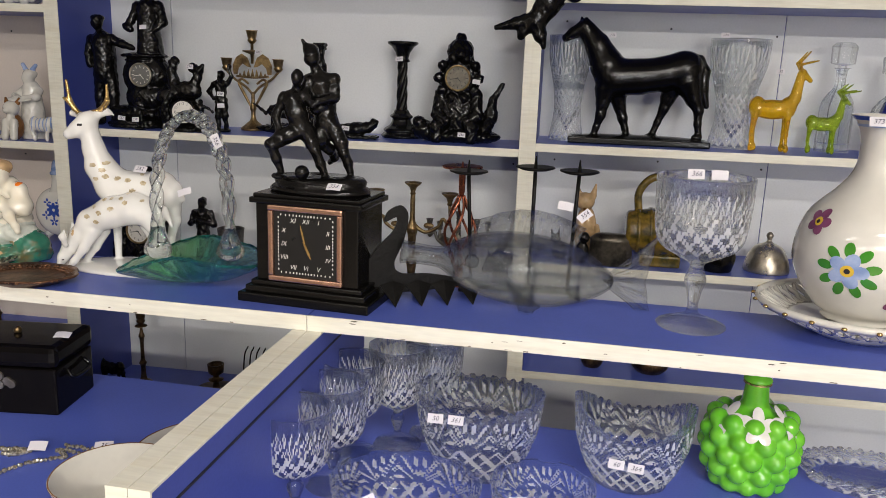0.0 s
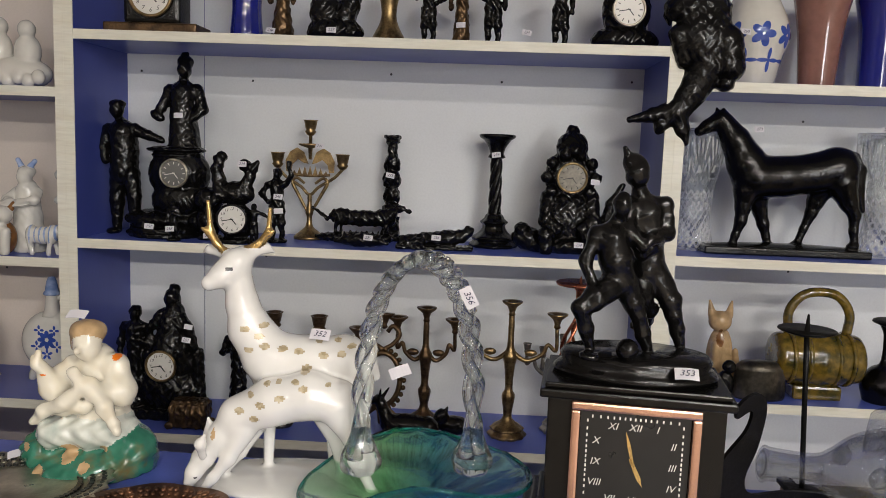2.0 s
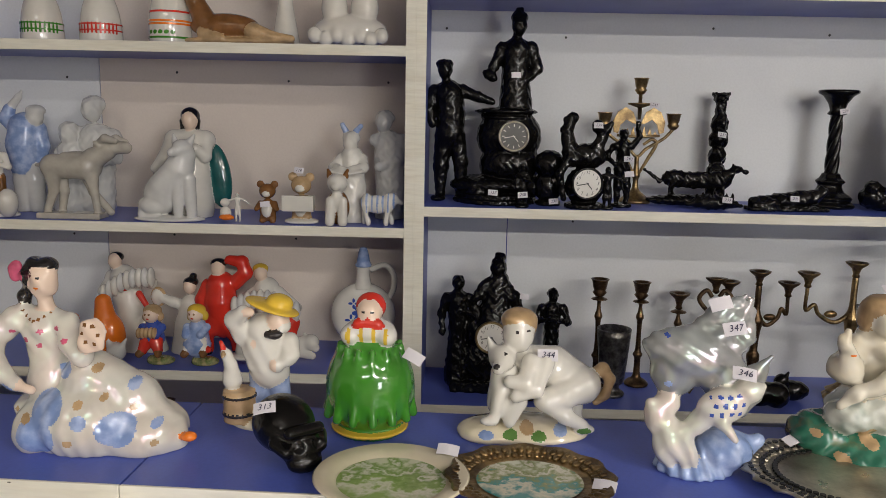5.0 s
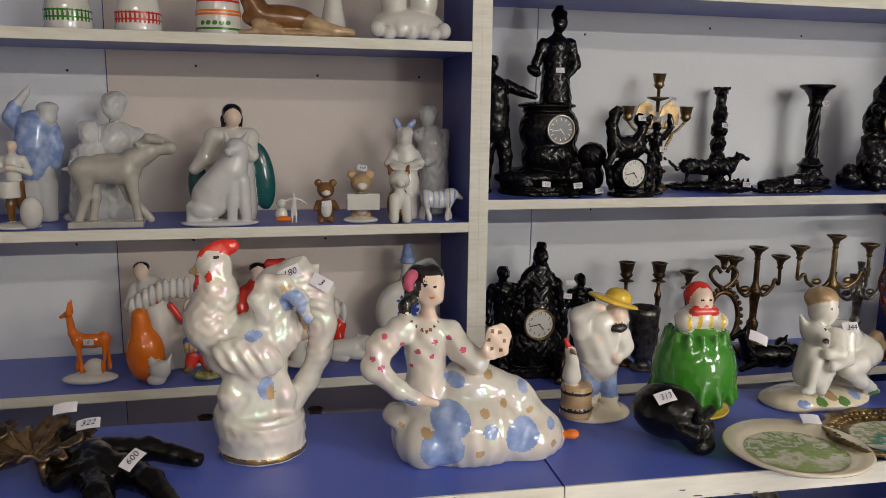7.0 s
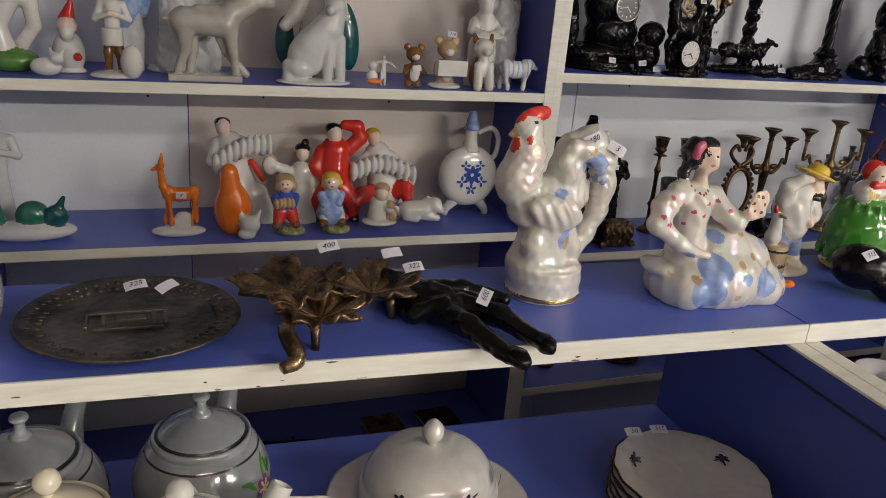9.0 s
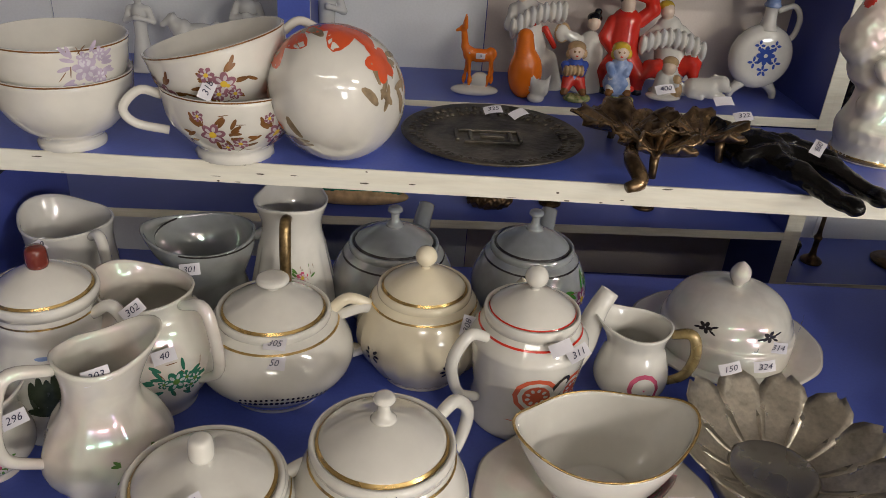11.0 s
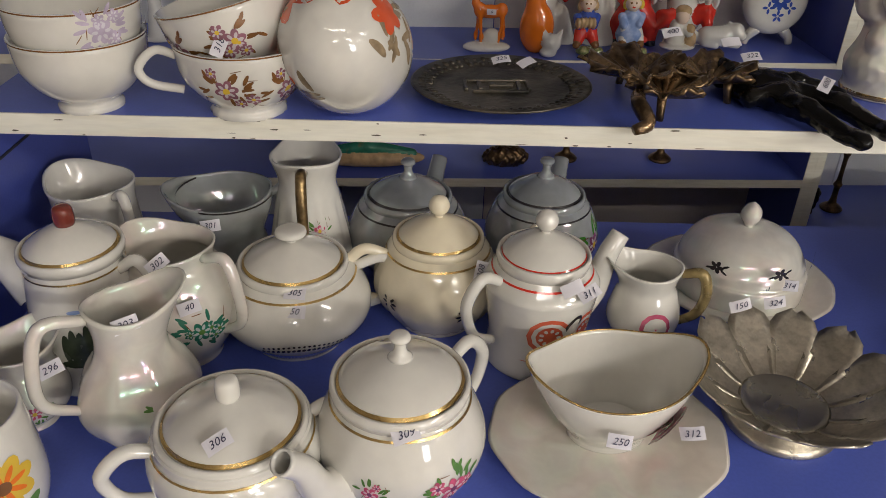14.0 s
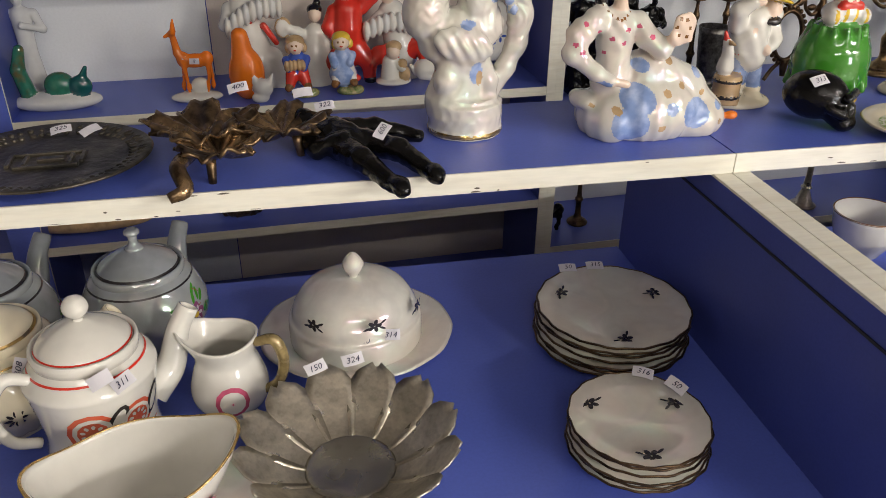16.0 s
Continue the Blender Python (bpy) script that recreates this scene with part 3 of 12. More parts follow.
def bouquet(turned, theta, z, s, parent, bloom=PINK, leaf=LEAFG, heart=YELLOW, n=3, seed=1):
    """A printed spray of flowers and leaves about s wide."""
    rnd = random.Random(seed)
    spots = [(0, 0, 1.0)] + [(rnd.uniform(-0.4, 0.4) * s, rnd.uniform(-0.35, 0.35) * s, rnd.uniform(0.45, 0.7)) for _ in range(n - 1)]
    lv = []
    for _ in range(18):
        a = rnd.uniform(0, 6.28)
        lv.append((math.cos(a) * s * rnd.uniform(0.3, 0.5), math.sin(a) * s * rnd.uniform(0.22, 0.42), s * 0.11, s * 0.035, math.degrees(a) + rnd.uniform(-30, 30)))
    painted("painted_leaves", turned, theta, z, lv, leaf, parent, 0.0004)
    fl = []
    for u, v, k in spots:
        fl += petals(6, 0.12 * s * k, 0.10 * s * k, 0.07 * s * k, u, v, rnd.uniform(0, 1))
    painted("painted_petals", turned, theta, z, fl, bloom, parent, 0.0006)
    pale = material(bloom.name + "_tint", tuple(0.45 + 0.45 * c for c in bloom.node_tree.nodes["Mix"].inputs["A"].default_value[:3]), 0.18, vary=0.2, scale=80, coat=0.4)
    tint = []
    for u, v, k in spots:
        tint += petals(6, 0.105 * s * k, 0.055 * s * k, 0.030 * s * k, u, v, rnd.uniform(0, 1))
    painted("painted_tint", turned, theta, z, tint, pale, parent, 0.0008)
    twigs = [(rnd.uniform(-0.5, 0.5) * s, rnd.uniform(-0.38, 0.38) * s, 0.10 * s, 0.008 * s, rnd.uniform(0, 180)) for _ in range(7)]
    painted("painted_twig", turned, theta, z, twigs, BROWN, parent, 0.0005)
    painted("painted_hearts", turned, theta, z, [(u, v, 0.06 * s * k, 0.06 * s * k, 0) for u, v, k in spots], heart, parent, 0.0009)


def band(turned, z, h, mat, parent, lift=0.0004, seg=48, name="painted_band"):
    bm = bmesh.new()
    a = [bm.verts.new(turned.at(2 * math.pi * i / seg, z - h / 2, lift)) for i in range(seg)]
    b = [bm.verts.new(turned.at(2 * math.pi * i / seg, z + h / 2, lift)) for i in range(seg)]
    for i in range(seg):
        j = (i + 1) % seg
        bm.faces.new((a[i], a[j], b[j], b[i]))
    return part(name, bm, mat, parent, "", True)


# Paper price tags with hand-written numbers.
def text_mesh(body, size):
    cu = bpy.data.curves.new("number", "FONT")
    cu.body, cu.size, cu.align_x, cu.align_y, cu.shear, cu.resolution_u, cu.fill_mode = body, size, "CENTER", "CENTER", 0.25, 2, "FRONT"
    ob = bpy.data.objects.new("number", cu)
    me = bpy.data.meshes.new_from_object(ob)
    bpy.data.objects.remove(ob)
    bpy.data.curves.remove(cu)
    return me


TEXTS = {}


def price_tag(x, y, z, number="", w=0.021, h=0.0125, face=0.0, tilt=0.0, roll=0.0):
    """A small paper tag whose middle is at x, y, z, upright and facing -y, then leant back by tilt and turned by face."""
    ob = tagged(new("price_tag"), "small white paper price tag with a hand-written number" if number else "small white paper price tag on a shop item", "price tag", "paper price tags")
    ob.empty_display_size = 0.01
    ob.matrix_world = Matrix.Translation((x, y, z)) @ pose(0, 0, 0, 0, 0, face) @ pose(0, 0, 0, -tilt, 0, 0) @ pose(0, 0, 0, 0, roll, 0)
    key = (round(w, 4), round(h, 4))
    if key not in TEXTS:
        bm = bmesh.new()
        nx = 6
        cols = []
        for i in range(nx + 1):
            u = i / nx - 0.5
            bend = -0.0012 * (1 - 4 * u * u)
            cols.append([bm.verts.new((u * w, bend + dy, s * h / 2)) for dy in (0, 0.0003) for s in (-1, 1)])
        for a, b in zip(cols, cols[1:]):
            bm.faces.new((a[0], b[0], b[1], a[1]))
            bm.faces.new((b[2], a[2], a[3], b[3]))
            bm.faces.new((a[1], b[1], b[3], a[3]))
            bm.faces.new((b[0], a[0], a[2], b[2]))
        me = bpy.data.meshes.new("paper")
        bm.to_mesh(me)
        bm.free()
        me.materials.append(PAPER)
        TEXTS[key] = me
    sheet = new("paper", TEXTS[key])
    sheet.parent = ob
    if number:
        k = (number, key)
        if k not in TEXTS:
            TEXTS[k] = text_mesh(number, h * 0.72)
            TEXTS[k].materials.append(INK)
        t = new("number", TEXTS[k])
        t.parent = ob
        t.matrix_local = pose(0, -0.0018, 0, 90, 0, 0)
    return ob


# ---- things along the counter's shelf ----
def rooster():
    p = [rod((0, 0, 0), 0.0385, 0.019),
         rod((0, 0, 0.019), 0.0365, 0.003),
         rod((0, 0, 0.022), 0.0385, 0.012),
         rod((0, 0, 0.003), 0.0390, 0.0028, 3),
         rod((0, 0, 0.034), 0.034, 0.006),
         *chain([(-0.012, 0.000, 0.034), (-0.007, 0.000, 0.058), (-0.005, 0.000, 0.084)], [0.0310, 0.0250, 0.0290], 0),
         *chain([(-0.023, -0.012, 0.039), (-0.025, -0.016, 0.060), (-0.018, -0.014, 0.082)], [0.0100, 0.0120, 0.0110], 0),
         *chain([(0.018, -0.010, 0.035), (0.021, -0.012, 0.055), (0.009, -0.010, 0.079)], [0.0110, 0.0090, 0.0130], 0),
         ell((-0.010, 0.000, 0.100), (0.0410, 0.0280, 0.0290), 0, (0, -12, 0)),
         ell((-0.044, 0.000, 0.122), (0.0210, 0.0230, 0.0260), 0),
         *chain([(-0.042, 0.000, 0.126), (-0.036, 0.000, 0.149), (-0.036, 0.000, 0.169)], [0.0220, 0.0185, 0.0135], 0),
         ell((-0.037, 0.000, 0.175), (0.0140, 0.0120, 0.0130), 0),
         cap((-0.047, 0.000, 0.172), (-0.057, 0.000, 0.169), 0.0060, 0.0020, 4),
         ell((-0.049, -0.003, 0.156), (0.0050, 0.0060, 0.0110), 1),
         ell((-0.040, -0.012, 0.163), (0.0035, 0.0025, 0.0075), 1),
         ell((-0.045, 0.000, 0.182), (0.0055, 0.0045, 0.0080), 1),
         ell((-0.037, 0.000, 0.186), (0.0060, 0.0045, 0.0095), 1),
         ell((-0.029, 0.000, 0.189), (0.0060, 0.0045, 0.0085), 1),
         ell((-0.022, 0.000, 0.191), (0.0065, 0.0045, 0.0065), 1),
         *chain([(0.018, 0.000, 0.110), (0.010, 0.000, 0.134), (0.016, 0.000, 0.153), (0.034, 0.000, 0.161), (0.050, 0.000, 0.145), (0.056, 0.000, 0.118), (0.053, 0.000, 0.089), (0.042, 0.000, 0.065), (0.029, 0.000, 0.047)], [0.0200, 0.0180, 0.0180, 0.0170, 0.0150, 0.0125, 0.0105, 0.0100, 0.0110], 0),
         *chain([(0.005, -0.016, 0.130), (-0.001, -0.018, 0.146), (0.006, -0.018, 0.161), (0.023, -0.020, 0.162)], [0.0080, 0.0075, 0.0070, 0.0060], 0),
         *chain([(0.020, -0.020, 0.156), (0.035, -0.022, 0.146), (0.042, -0.020, 0.127)], [0.0070, 0.0065, 0.0045], 0),
         cap((0.031, 0.000, 0.169), (0.039, 0.000, 0.178), 0.0080, 0.0025, 0),
         cap((0.045, 0.000, 0.162), (0.052, 0.000, 0.171), 0.0075, 0.0020, 0),
         cap((0.059, 0.000, 0.145), (0.066, 0.000, 0.150), 0.0070, 0.0020, 0),
         cap((0.063, 0.000, 0.123), (0.062, 0.000, 0.096), 0.0050, 0.0025, 0),
         ell((-0.010, -0.027, 0.097), (0.031, 0.010, 0.017), 0, (0, 14, 0)),
         ell((-0.010, +0.027, 0.097), (0.031, 0.010, 0.017), 0, (0, 14, 0))]
    paint = [
        ((-0.035, -0.030, 0.183), (0.0035, 0.03, 0.0020), 5),
        ((0.029, -0.030, 0.143), (0.0120, 0.03, 0.0130), 2),
        ((0.004, -0.030, 0.068), (0.0070, 0.03, 0.0120), 2),
        ((0.041, -0.030, 0.125), (0.0045, 0.03, 0.0080), 2),
        ((0.008, -0.030, 0.062), (0.0040, 0.03, 0.0080), 4),
        ((-0.005, -0.030, 0.116), (0.0080, 0.03, 0.0040), 2),
        ((0.023, -0.030, 0.158), (0.0050, 0.03, 0.0040), 4)]

    def plumage(x, y, z):
        neck = np.exp(-((x + 0.030) / 0.022) ** 2 - ((z - 0.135) / 0.030) ** 2)
        wing = np.exp(-((x + 0.008) / 0.030) ** 2 - ((z - 0.097) / 0.018) ** 2)
        tail = np.exp(-((x - 0.045) / 0.032) ** 2 - ((z - 0.125) / 0.045) ** 2)
        ring = np.hypot(x - 0.044, z - 0.115)
        return 0.0007 * neck * np.sin(z * 620 + 1.6 * np.sin(x * 420)) + 0.0013 * wing * np.sin(x * 520 + z * 300) + 0.0007 * tail * np.sin(ring * 760)
    return figure("rooster_figurine", p, [PEARL, RED, SOFTBLUE, GOLD, TAN, DARKP], pose(-1.831, 1.140, CT), "white pearl porcelain rooster with a red comb on a round base",
                  "figurine", 0.0016, 0.005, 0.0003, 150, paint, relief=plumage)


def seated_lady():
    p = [ell((0.006, 0.000, 0.025), (0.0640, 0.0525, 0.0410), 0),
         ell((-0.040, 0.000, 0.017), (0.0260, 0.0450, 0.0290), 0),
         ell((0.054, -0.005, 0.014), (0.0400, 0.0400, 0.0290), 0),
         *chain([(0.005, 0.000, 0.057), (0.043, -0.004, 0.042), (0.083, -0.012, 0.008)], [0.0300, 0.0260, 0.0130], 0),
         ell((-0.059, 0.010, 0.033), (0.0140, 0.0250, 0.0090), 0),
         *chain([(-0.036, 0.000, 0.055), (-0.035, 0.000, 0.081), (-0.037, 0.000, 0.108)], [0.0210, 0.0165, 0.0210], 0),
         cap((-0.052, 0.000, 0.118), (-0.020, 0.000, 0.115), 0.0120, 0.0110, 0),
         cap((-0.035, -0.002, 0.129), (-0.034, -0.003, 0.143), 0.0080, 0.0060, 4),
         ell((-0.033, -0.006, 0.155), (0.0125, 0.0130, 0.0165), 4),
         ell((-0.042, 0.002, 0.160), (0.0155, 0.0150, 0.0160), 1),
         ell((-0.033, -0.002, 0.169), (0.0110, 0.0110, 0.0070), 1),
         *chain([(-0.049, 0.000, 0.150), (-0.055, 0.000, 0.138), (-0.057, 0.000, 0.127)], [0.0070, 0.0055, 0.0030], 1),
         ell((-0.053, -0.016, 0.169), (0.0060, 0.0040, 0.0070), 6),
         ell((-0.055, -0.014, 0.160), (0.0040, 0.0035, 0.0045), 6),
         *chain([(-0.058, -0.004, 0.120), (-0.078, -0.010, 0.107), (-0.085, -0.014, 0.089)], [0.0125, 0.0125, 0.0120], 0),
         *chain([(-0.084, -0.014, 0.088), (-0.065, -0.026, 0.072), (-0.052, -0.032, 0.065)], [0.0105, 0.0080, 0.0065], 0),
         cap((-0.052, -0.032, 0.065), (-0.035, -0.036, 0.061), 0.0050, 0.0040, 4),
         *chain([(-0.015, -0.004, 0.114), (-0.007, -0.014, 0.100), (0.005, -0.022, 0.091)], [0.0110, 0.0110, 0.0110], 0),
         cap((0.006, -0.022, 0.091), (0.013, -0.030, 0.103), 0.0055, 0.0045, 4),
         ell((0.007, -0.022, 0.089), (0.0080, 0.0090, 0.0085), 0),
         ell((0.021, -0.032, 0.112), (0.0130, 0.0025, 0.0165), 4),
         ell((0.100, -0.020, 0.014), (0.0080, 0.0060, 0.0050), 3)]
    paint = [
        ((-0.060, -0.045, 0.056), (0.0110, 0.04, 0.0101), 2),
        ((-0.022, -0.045, 0.046), (0.0170, 0.04, 0.0156), 2),
        ((-0.030, -0.045, 0.020), (0.0190, 0.04, 0.0175), 2),
        ((0.043, -0.045, 0.028), (0.0170, 0.04, 0.0156), 2),
        ((-0.015, -0.045, 0.076), (0.0120, 0.04, 0.0110), 2),
        ((0.052, -0.045, 0.065), (0.0080, 0.04, 0.0074), 2),
        ((0.012, -0.045, 0.036), (0.0070, 0.04, 0.0064), 2),
        ((0.075, -0.045, 0.031), (0.0050, 0.04, 0.0046), 2),
        ((0.018, -0.045, 0.078), (0.0065, 0.04, 0.0052), 5),
        ((0.009, -0.045, 0.050), (0.0045, 0.04, 0.0036), 5),
        ((-0.042, -0.045, 0.034), (0.0050, 0.04, 0.0040), 5),
        ((0.055, -0.045, 0.045), (0.0045, 0.04, 0.0036), 5),
        ((-0.061, -0.045, 0.035), (0.0040, 0.04, 0.0032), 5),
        ((0.002, -0.045, 0.017), (0.0045, 0.04, 0.0036), 5),
        ((0.029, -0.045, 0.055), (0.0040, 0.04, 0.0032), 5),
        ((0.075, -0.045, 0.015), (0.0035, 0.04, 0.0028), 5),
        ((-0.032, -0.030, 0.111), (0.0030, 0.025, 0.0025), 6),
        ((-0.034, -0.030, 0.097), (0.0030, 0.025, 0.0025), 6),
        ((-0.076, -0.030, 0.118), (0.0030, 0.025, 0.0025), 6),
        ((-0.074, -0.030, 0.126), (0.0030, 0.025, 0.0025), 6),
        ((-0.087, -0.030, 0.100), (0.0030, 0.025, 0.0025), 6),
        ((-0.080, -0.030, 0.092), (0.0030, 0.025, 0.0025), 6),
        ((-0.060, -0.030, 0.109), (0.0030, 0.025, 0.0025), 6),
        ((-0.051, -0.030, 0.087), (0.0030, 0.025, 0.0025), 6),
        ((-0.019, -0.030, 0.113), (0.0030, 0.025, 0.0025), 6),
        ((-0.008, -0.030, 0.104), (0.0030, 0.025, 0.0025), 6),
        ((-0.047, -0.030, 0.102), (0.0030, 0.025, 0.0025), 6),
        ((-0.055, -0.020, 0.133), (0.0015, 0.014, 0.0015), 7),
        ((-0.051, -0.020, 0.128), (0.0015, 0.014, 0.0015), 7),
        ((-0.047, -0.020, 0.124), (0.0015, 0.014, 0.0015), 7),
        ((-0.043, -0.020, 0.121), (0.0015, 0.014, 0.0015), 7),
        ((-0.039, -0.020, 0.120), (0.0015, 0.014, 0.0015), 7),
        ((-0.035, -0.020, 0.121), (0.0015, 0.014, 0.0015), 7),
        ((-0.031, -0.020, 0.123), (0.0015, 0.014, 0.0015), 7),
        ((-0.027, -0.020, 0.126), (0.0015, 0.014, 0.0015), 7),
        ((-0.023, -0.020, 0.132), (0.0015, 0.014, 0.0015), 7),
        ((-0.041, -0.020, 0.161), (0.0025, 0.012, 0.0012), 1),
        ((-0.032, -0.020, 0.160), (0.0020, 0.012, 0.0012), 1),
        ((-0.041, -0.020, 0.164), (0.0030, 0.012, 0.0008), 1),
        ((-0.035, -0.020, 0.150), (0.0025, 0.012, 0.0013), 3),
        ((0.027, -0.036, 0.113), (0.0020, 0.006, 0.0020), 7),
        ((0.024, -0.036, 0.105), (0.0020, 0.006, 0.0020), 7),
        ((0.016, -0.036, 0.106), (0.0020, 0.006, 0.0020), 7),
        ((0.013, -0.036, 0.114), (0.0020, 0.006, 0.0020), 7),
        ((0.016, -0.036, 0.122), (0.0020, 0.006, 0.0020), 7),
        ((0.023, -0.036, 0.121), (0.0020, 0.006, 0.0020), 7)]

    def folds(x, y, z):
        low = np.clip((0.075 - z) / 0.05, 0, 1)
        return 0.0005 * low * np.sin(22 * np.arctan2(y, x - 0.01) + 40 * z) + 0.0008 * np.clip((z - 0.08) / 0.02, 0, 1) * np.sin(x * 330 + z * 260)
    return figure("seated_lady_figurine", p, [PEARL, BLACKG, SOFTBLUE, ORANGE, SKIN, TAN, PINK, BROWN], pose(-1.650, 1.104, CT), "porcelain lady with a fan in a white dress with blue spots",
                  "figurine", 0.0016, 0.004, 0.0002, 110, paint, relief=folds)


def yellow_hat_man():
    p = [ell((-0.002, 0, 0.003), (0.038, 0.028, 0.010), 3),
         cap((-0.009, 0.000, 0.021), (-0.009, 0.000, 0.051), 0.0094, 0.0116, 2),
         cap((0.013, 0.000, 0.018), (0.008, 0.000, 0.050), 0.0094, 0.0116, 2),
         ell((-0.012, -0.006, 0.013), (0.0099, 0.0132, 0.0077), 3),
         ell((0.012, -0.006, 0.009), (0.0105, 0.0132, 0.0077), 3),
         ell((-0.008, 0.000, 0.021), (0.0105, 0.0110, 0.0050), 3),
         ell((0.013, 0.000, 0.018), (0.0105, 0.0110, 0.0050), 3),
         *chain([(0.001, 0.000, 0.057), (-0.004, 0.000, 0.081), (-0.003, -0.004, 0.097)], [0.0198, 0.0220, 0.0187], 0),
         ell((-0.001, 0.000, 0.061), (0.019, 0.018, 0.0022), 6),
         ell((0.012, -0.010, 0.109), (0.0110, 0.0121, 0.0132), 4),
         ell((0.017, -0.012, 0.104), (0.0077, 0.0099, 0.0066), 0),
         ell((0.007, -0.012, 0.124), (0.0275, 0.0209, 0.0039), 1, (0, 18, 0)),
         ell((0.014, -0.010, 0.128), (0.0132, 0.0132, 0.0083), 1, (0, 14, 0)),
         *chain([(-0.023, -0.006, 0.093), (-0.030, -0.014, 0.110), (-0.019, -0.022, 0.120)], [0.0110, 0.0094, 0.0072], 0),
         ell((-0.013, -0.026, 0.121), (0.0061, 0.0050, 0.0044), 4),
         *chain([(0.021, -0.004, 0.086), (0.024, -0.010, 0.074), (0.013, -0.016, 0.066)], [0.0099, 0.0083, 0.0066], 0),
         ell((0.010, -0.018, 0.066), (0.0055, 0.0050, 0.0055), 4),
         ell((0.010, -0.022, 0.098), (0.0088, 0.0044, 0.0044), 5),
         rod((-0.028, -0.012, 0.006), 0.0155, 0.033, 7),
         rod((-0.028, -0.012, 0.014), 0.0162, 0.002, 5),
         rod((-0.028, -0.012, 0.032), 0.0162, 0.002, 5),
         *chain([(-0.034, -0.012, 0.048), (-0.035, -0.014, 0.064), (-0.038, -0.016, 0.075)], [0.0099, 0.0066, 0.0061], 0),
         cap((-0.041, -0.016, 0.081), (-0.043, -0.016, 0.088), 0.0028, 0.0017, 6),
         cap((-0.039, -0.024, 0.078), (-0.038, -0.030, 0.077), 0.0022, 0.0011, 7)]
    paint = [
        ((0.005, -0.030, 0.117), (0.0017, 0.012, 0.0017), 5),
        ((-0.010, -0.020, 0.088), (0.0028, 0.01, 0.0044), 4)]
    return figure("yellow_hat_man_figurine", p, [PORC, YELLOW, SOFTBLUE, CREAM, SKIN, DARKP, RED, TAN], pose(-1.492, 1.158, CT),
                  "porcelain man in a yellow hat and blue trousers with a bucket", "figurine", 0.0014, 0.003, paint=paint, relief=lambda x, y, z: 0.0006 * np.clip((z - 0.052) / 0.01, 0, 1) * np.clip((0.1 - z) / 0.01, 0, 1) * np.sin(x * 420 + z * 200))


def green_doll():
    G, W, S, R, Y = range(5)
    p = [ell((0, 0, 0.046), (0.044, 0.040, 0.052), G), rod((0, 0, 0), 0.034, 0.006, G), rod((0, 0, 0.004), 0.0385, 0.003, Y), ell((0, -0.002, 0.103), (0.025, 0.018, 0.013), W), ell((-0.018, -0.010, 0.100), (0.010, 0.012, 0.010), W),
         ell((0.018, -0.010, 0.100), (0.010, 0.012, 0.010), W), ell((0, -0.006, 0.122), (0.012, 0.012, 0.013), S), ell((0, 0.002, 0.126), (0.015, 0.013, 0.014), R), cap((-0.010, -0.014, 0.112), (0.010, -0.014, 0.112), 0.005, 0.005, R)]
    p += [cap((0.043 * math.cos(a), 0.039 * math.sin(a), 0.02), (0.030 * math.cos(a), 0.028 * math.sin(a), 0.088), 0.0045, 0.003, G) for a in np.linspace(0, 2 * math.pi, 15)[:-1]]
    paint = [((-0.004, -0.017, 0.124), (0.0018, 0.004, 0.0014), 5), ((0.004, -0.017, 0.124), (0.0018, 0.004, 0.0014), 5), ((0, -0.017, 0.118), (0.0022, 0.004, 0.0013), R)] + [((x, -0.02, 0.101), (0.0025, 0.012, 0.008), Y) for x in (-0.018, -0.006, 0.006, 0.018)] + [((0, -0.018, 0.136), (0.007, 0.008, 0.003), Y)]
    return figure("green_dress_doll_figurine", p, [GREENG, PORC, SKIN, RED, YELLOW, DARKP], pose(-1.389, 1.147, CT, 0, 0, -4), "glazed porcelain doll in a green ribbed dress and red scarf", "figurine", 0.0017, 0.003, paint=paint)


def black_skull():
    p = [ell((0, 0.008, 0.038), (0.030, 0.037, 0.029)), ell((0.004, -0.022, 0.022), (0.021, 0.018, 0.018)), ell((0.004, -0.030, 0.010), (0.018, 0.013, 0.010)),
         cap((-0.022, -0.018, 0.030), (-0.016, -0.030, 0.024), 0.006, 0.006), cap((0.028, -0.018, 0.030), (0.022, -0.030, 0.024), 0.006, 0.006), cap((-0.012, -0.031, 0.043), (0.018, -0.031, 0.043), 0.006, 0.006)]
    return figure("skull_ornament", p, [IRON], pose(-1.455, 1.068, CT, 0, 0, 38) @ Matrix.Scale(0.9, 4), "small glossy black skull with a paper tag on its crown", "skull ornament", 0.0016, 0.004,
                  cut=[((-0.008, -0.042, 0.032), 0.010), ((0.017, -0.042, 0.032), 0.010)])


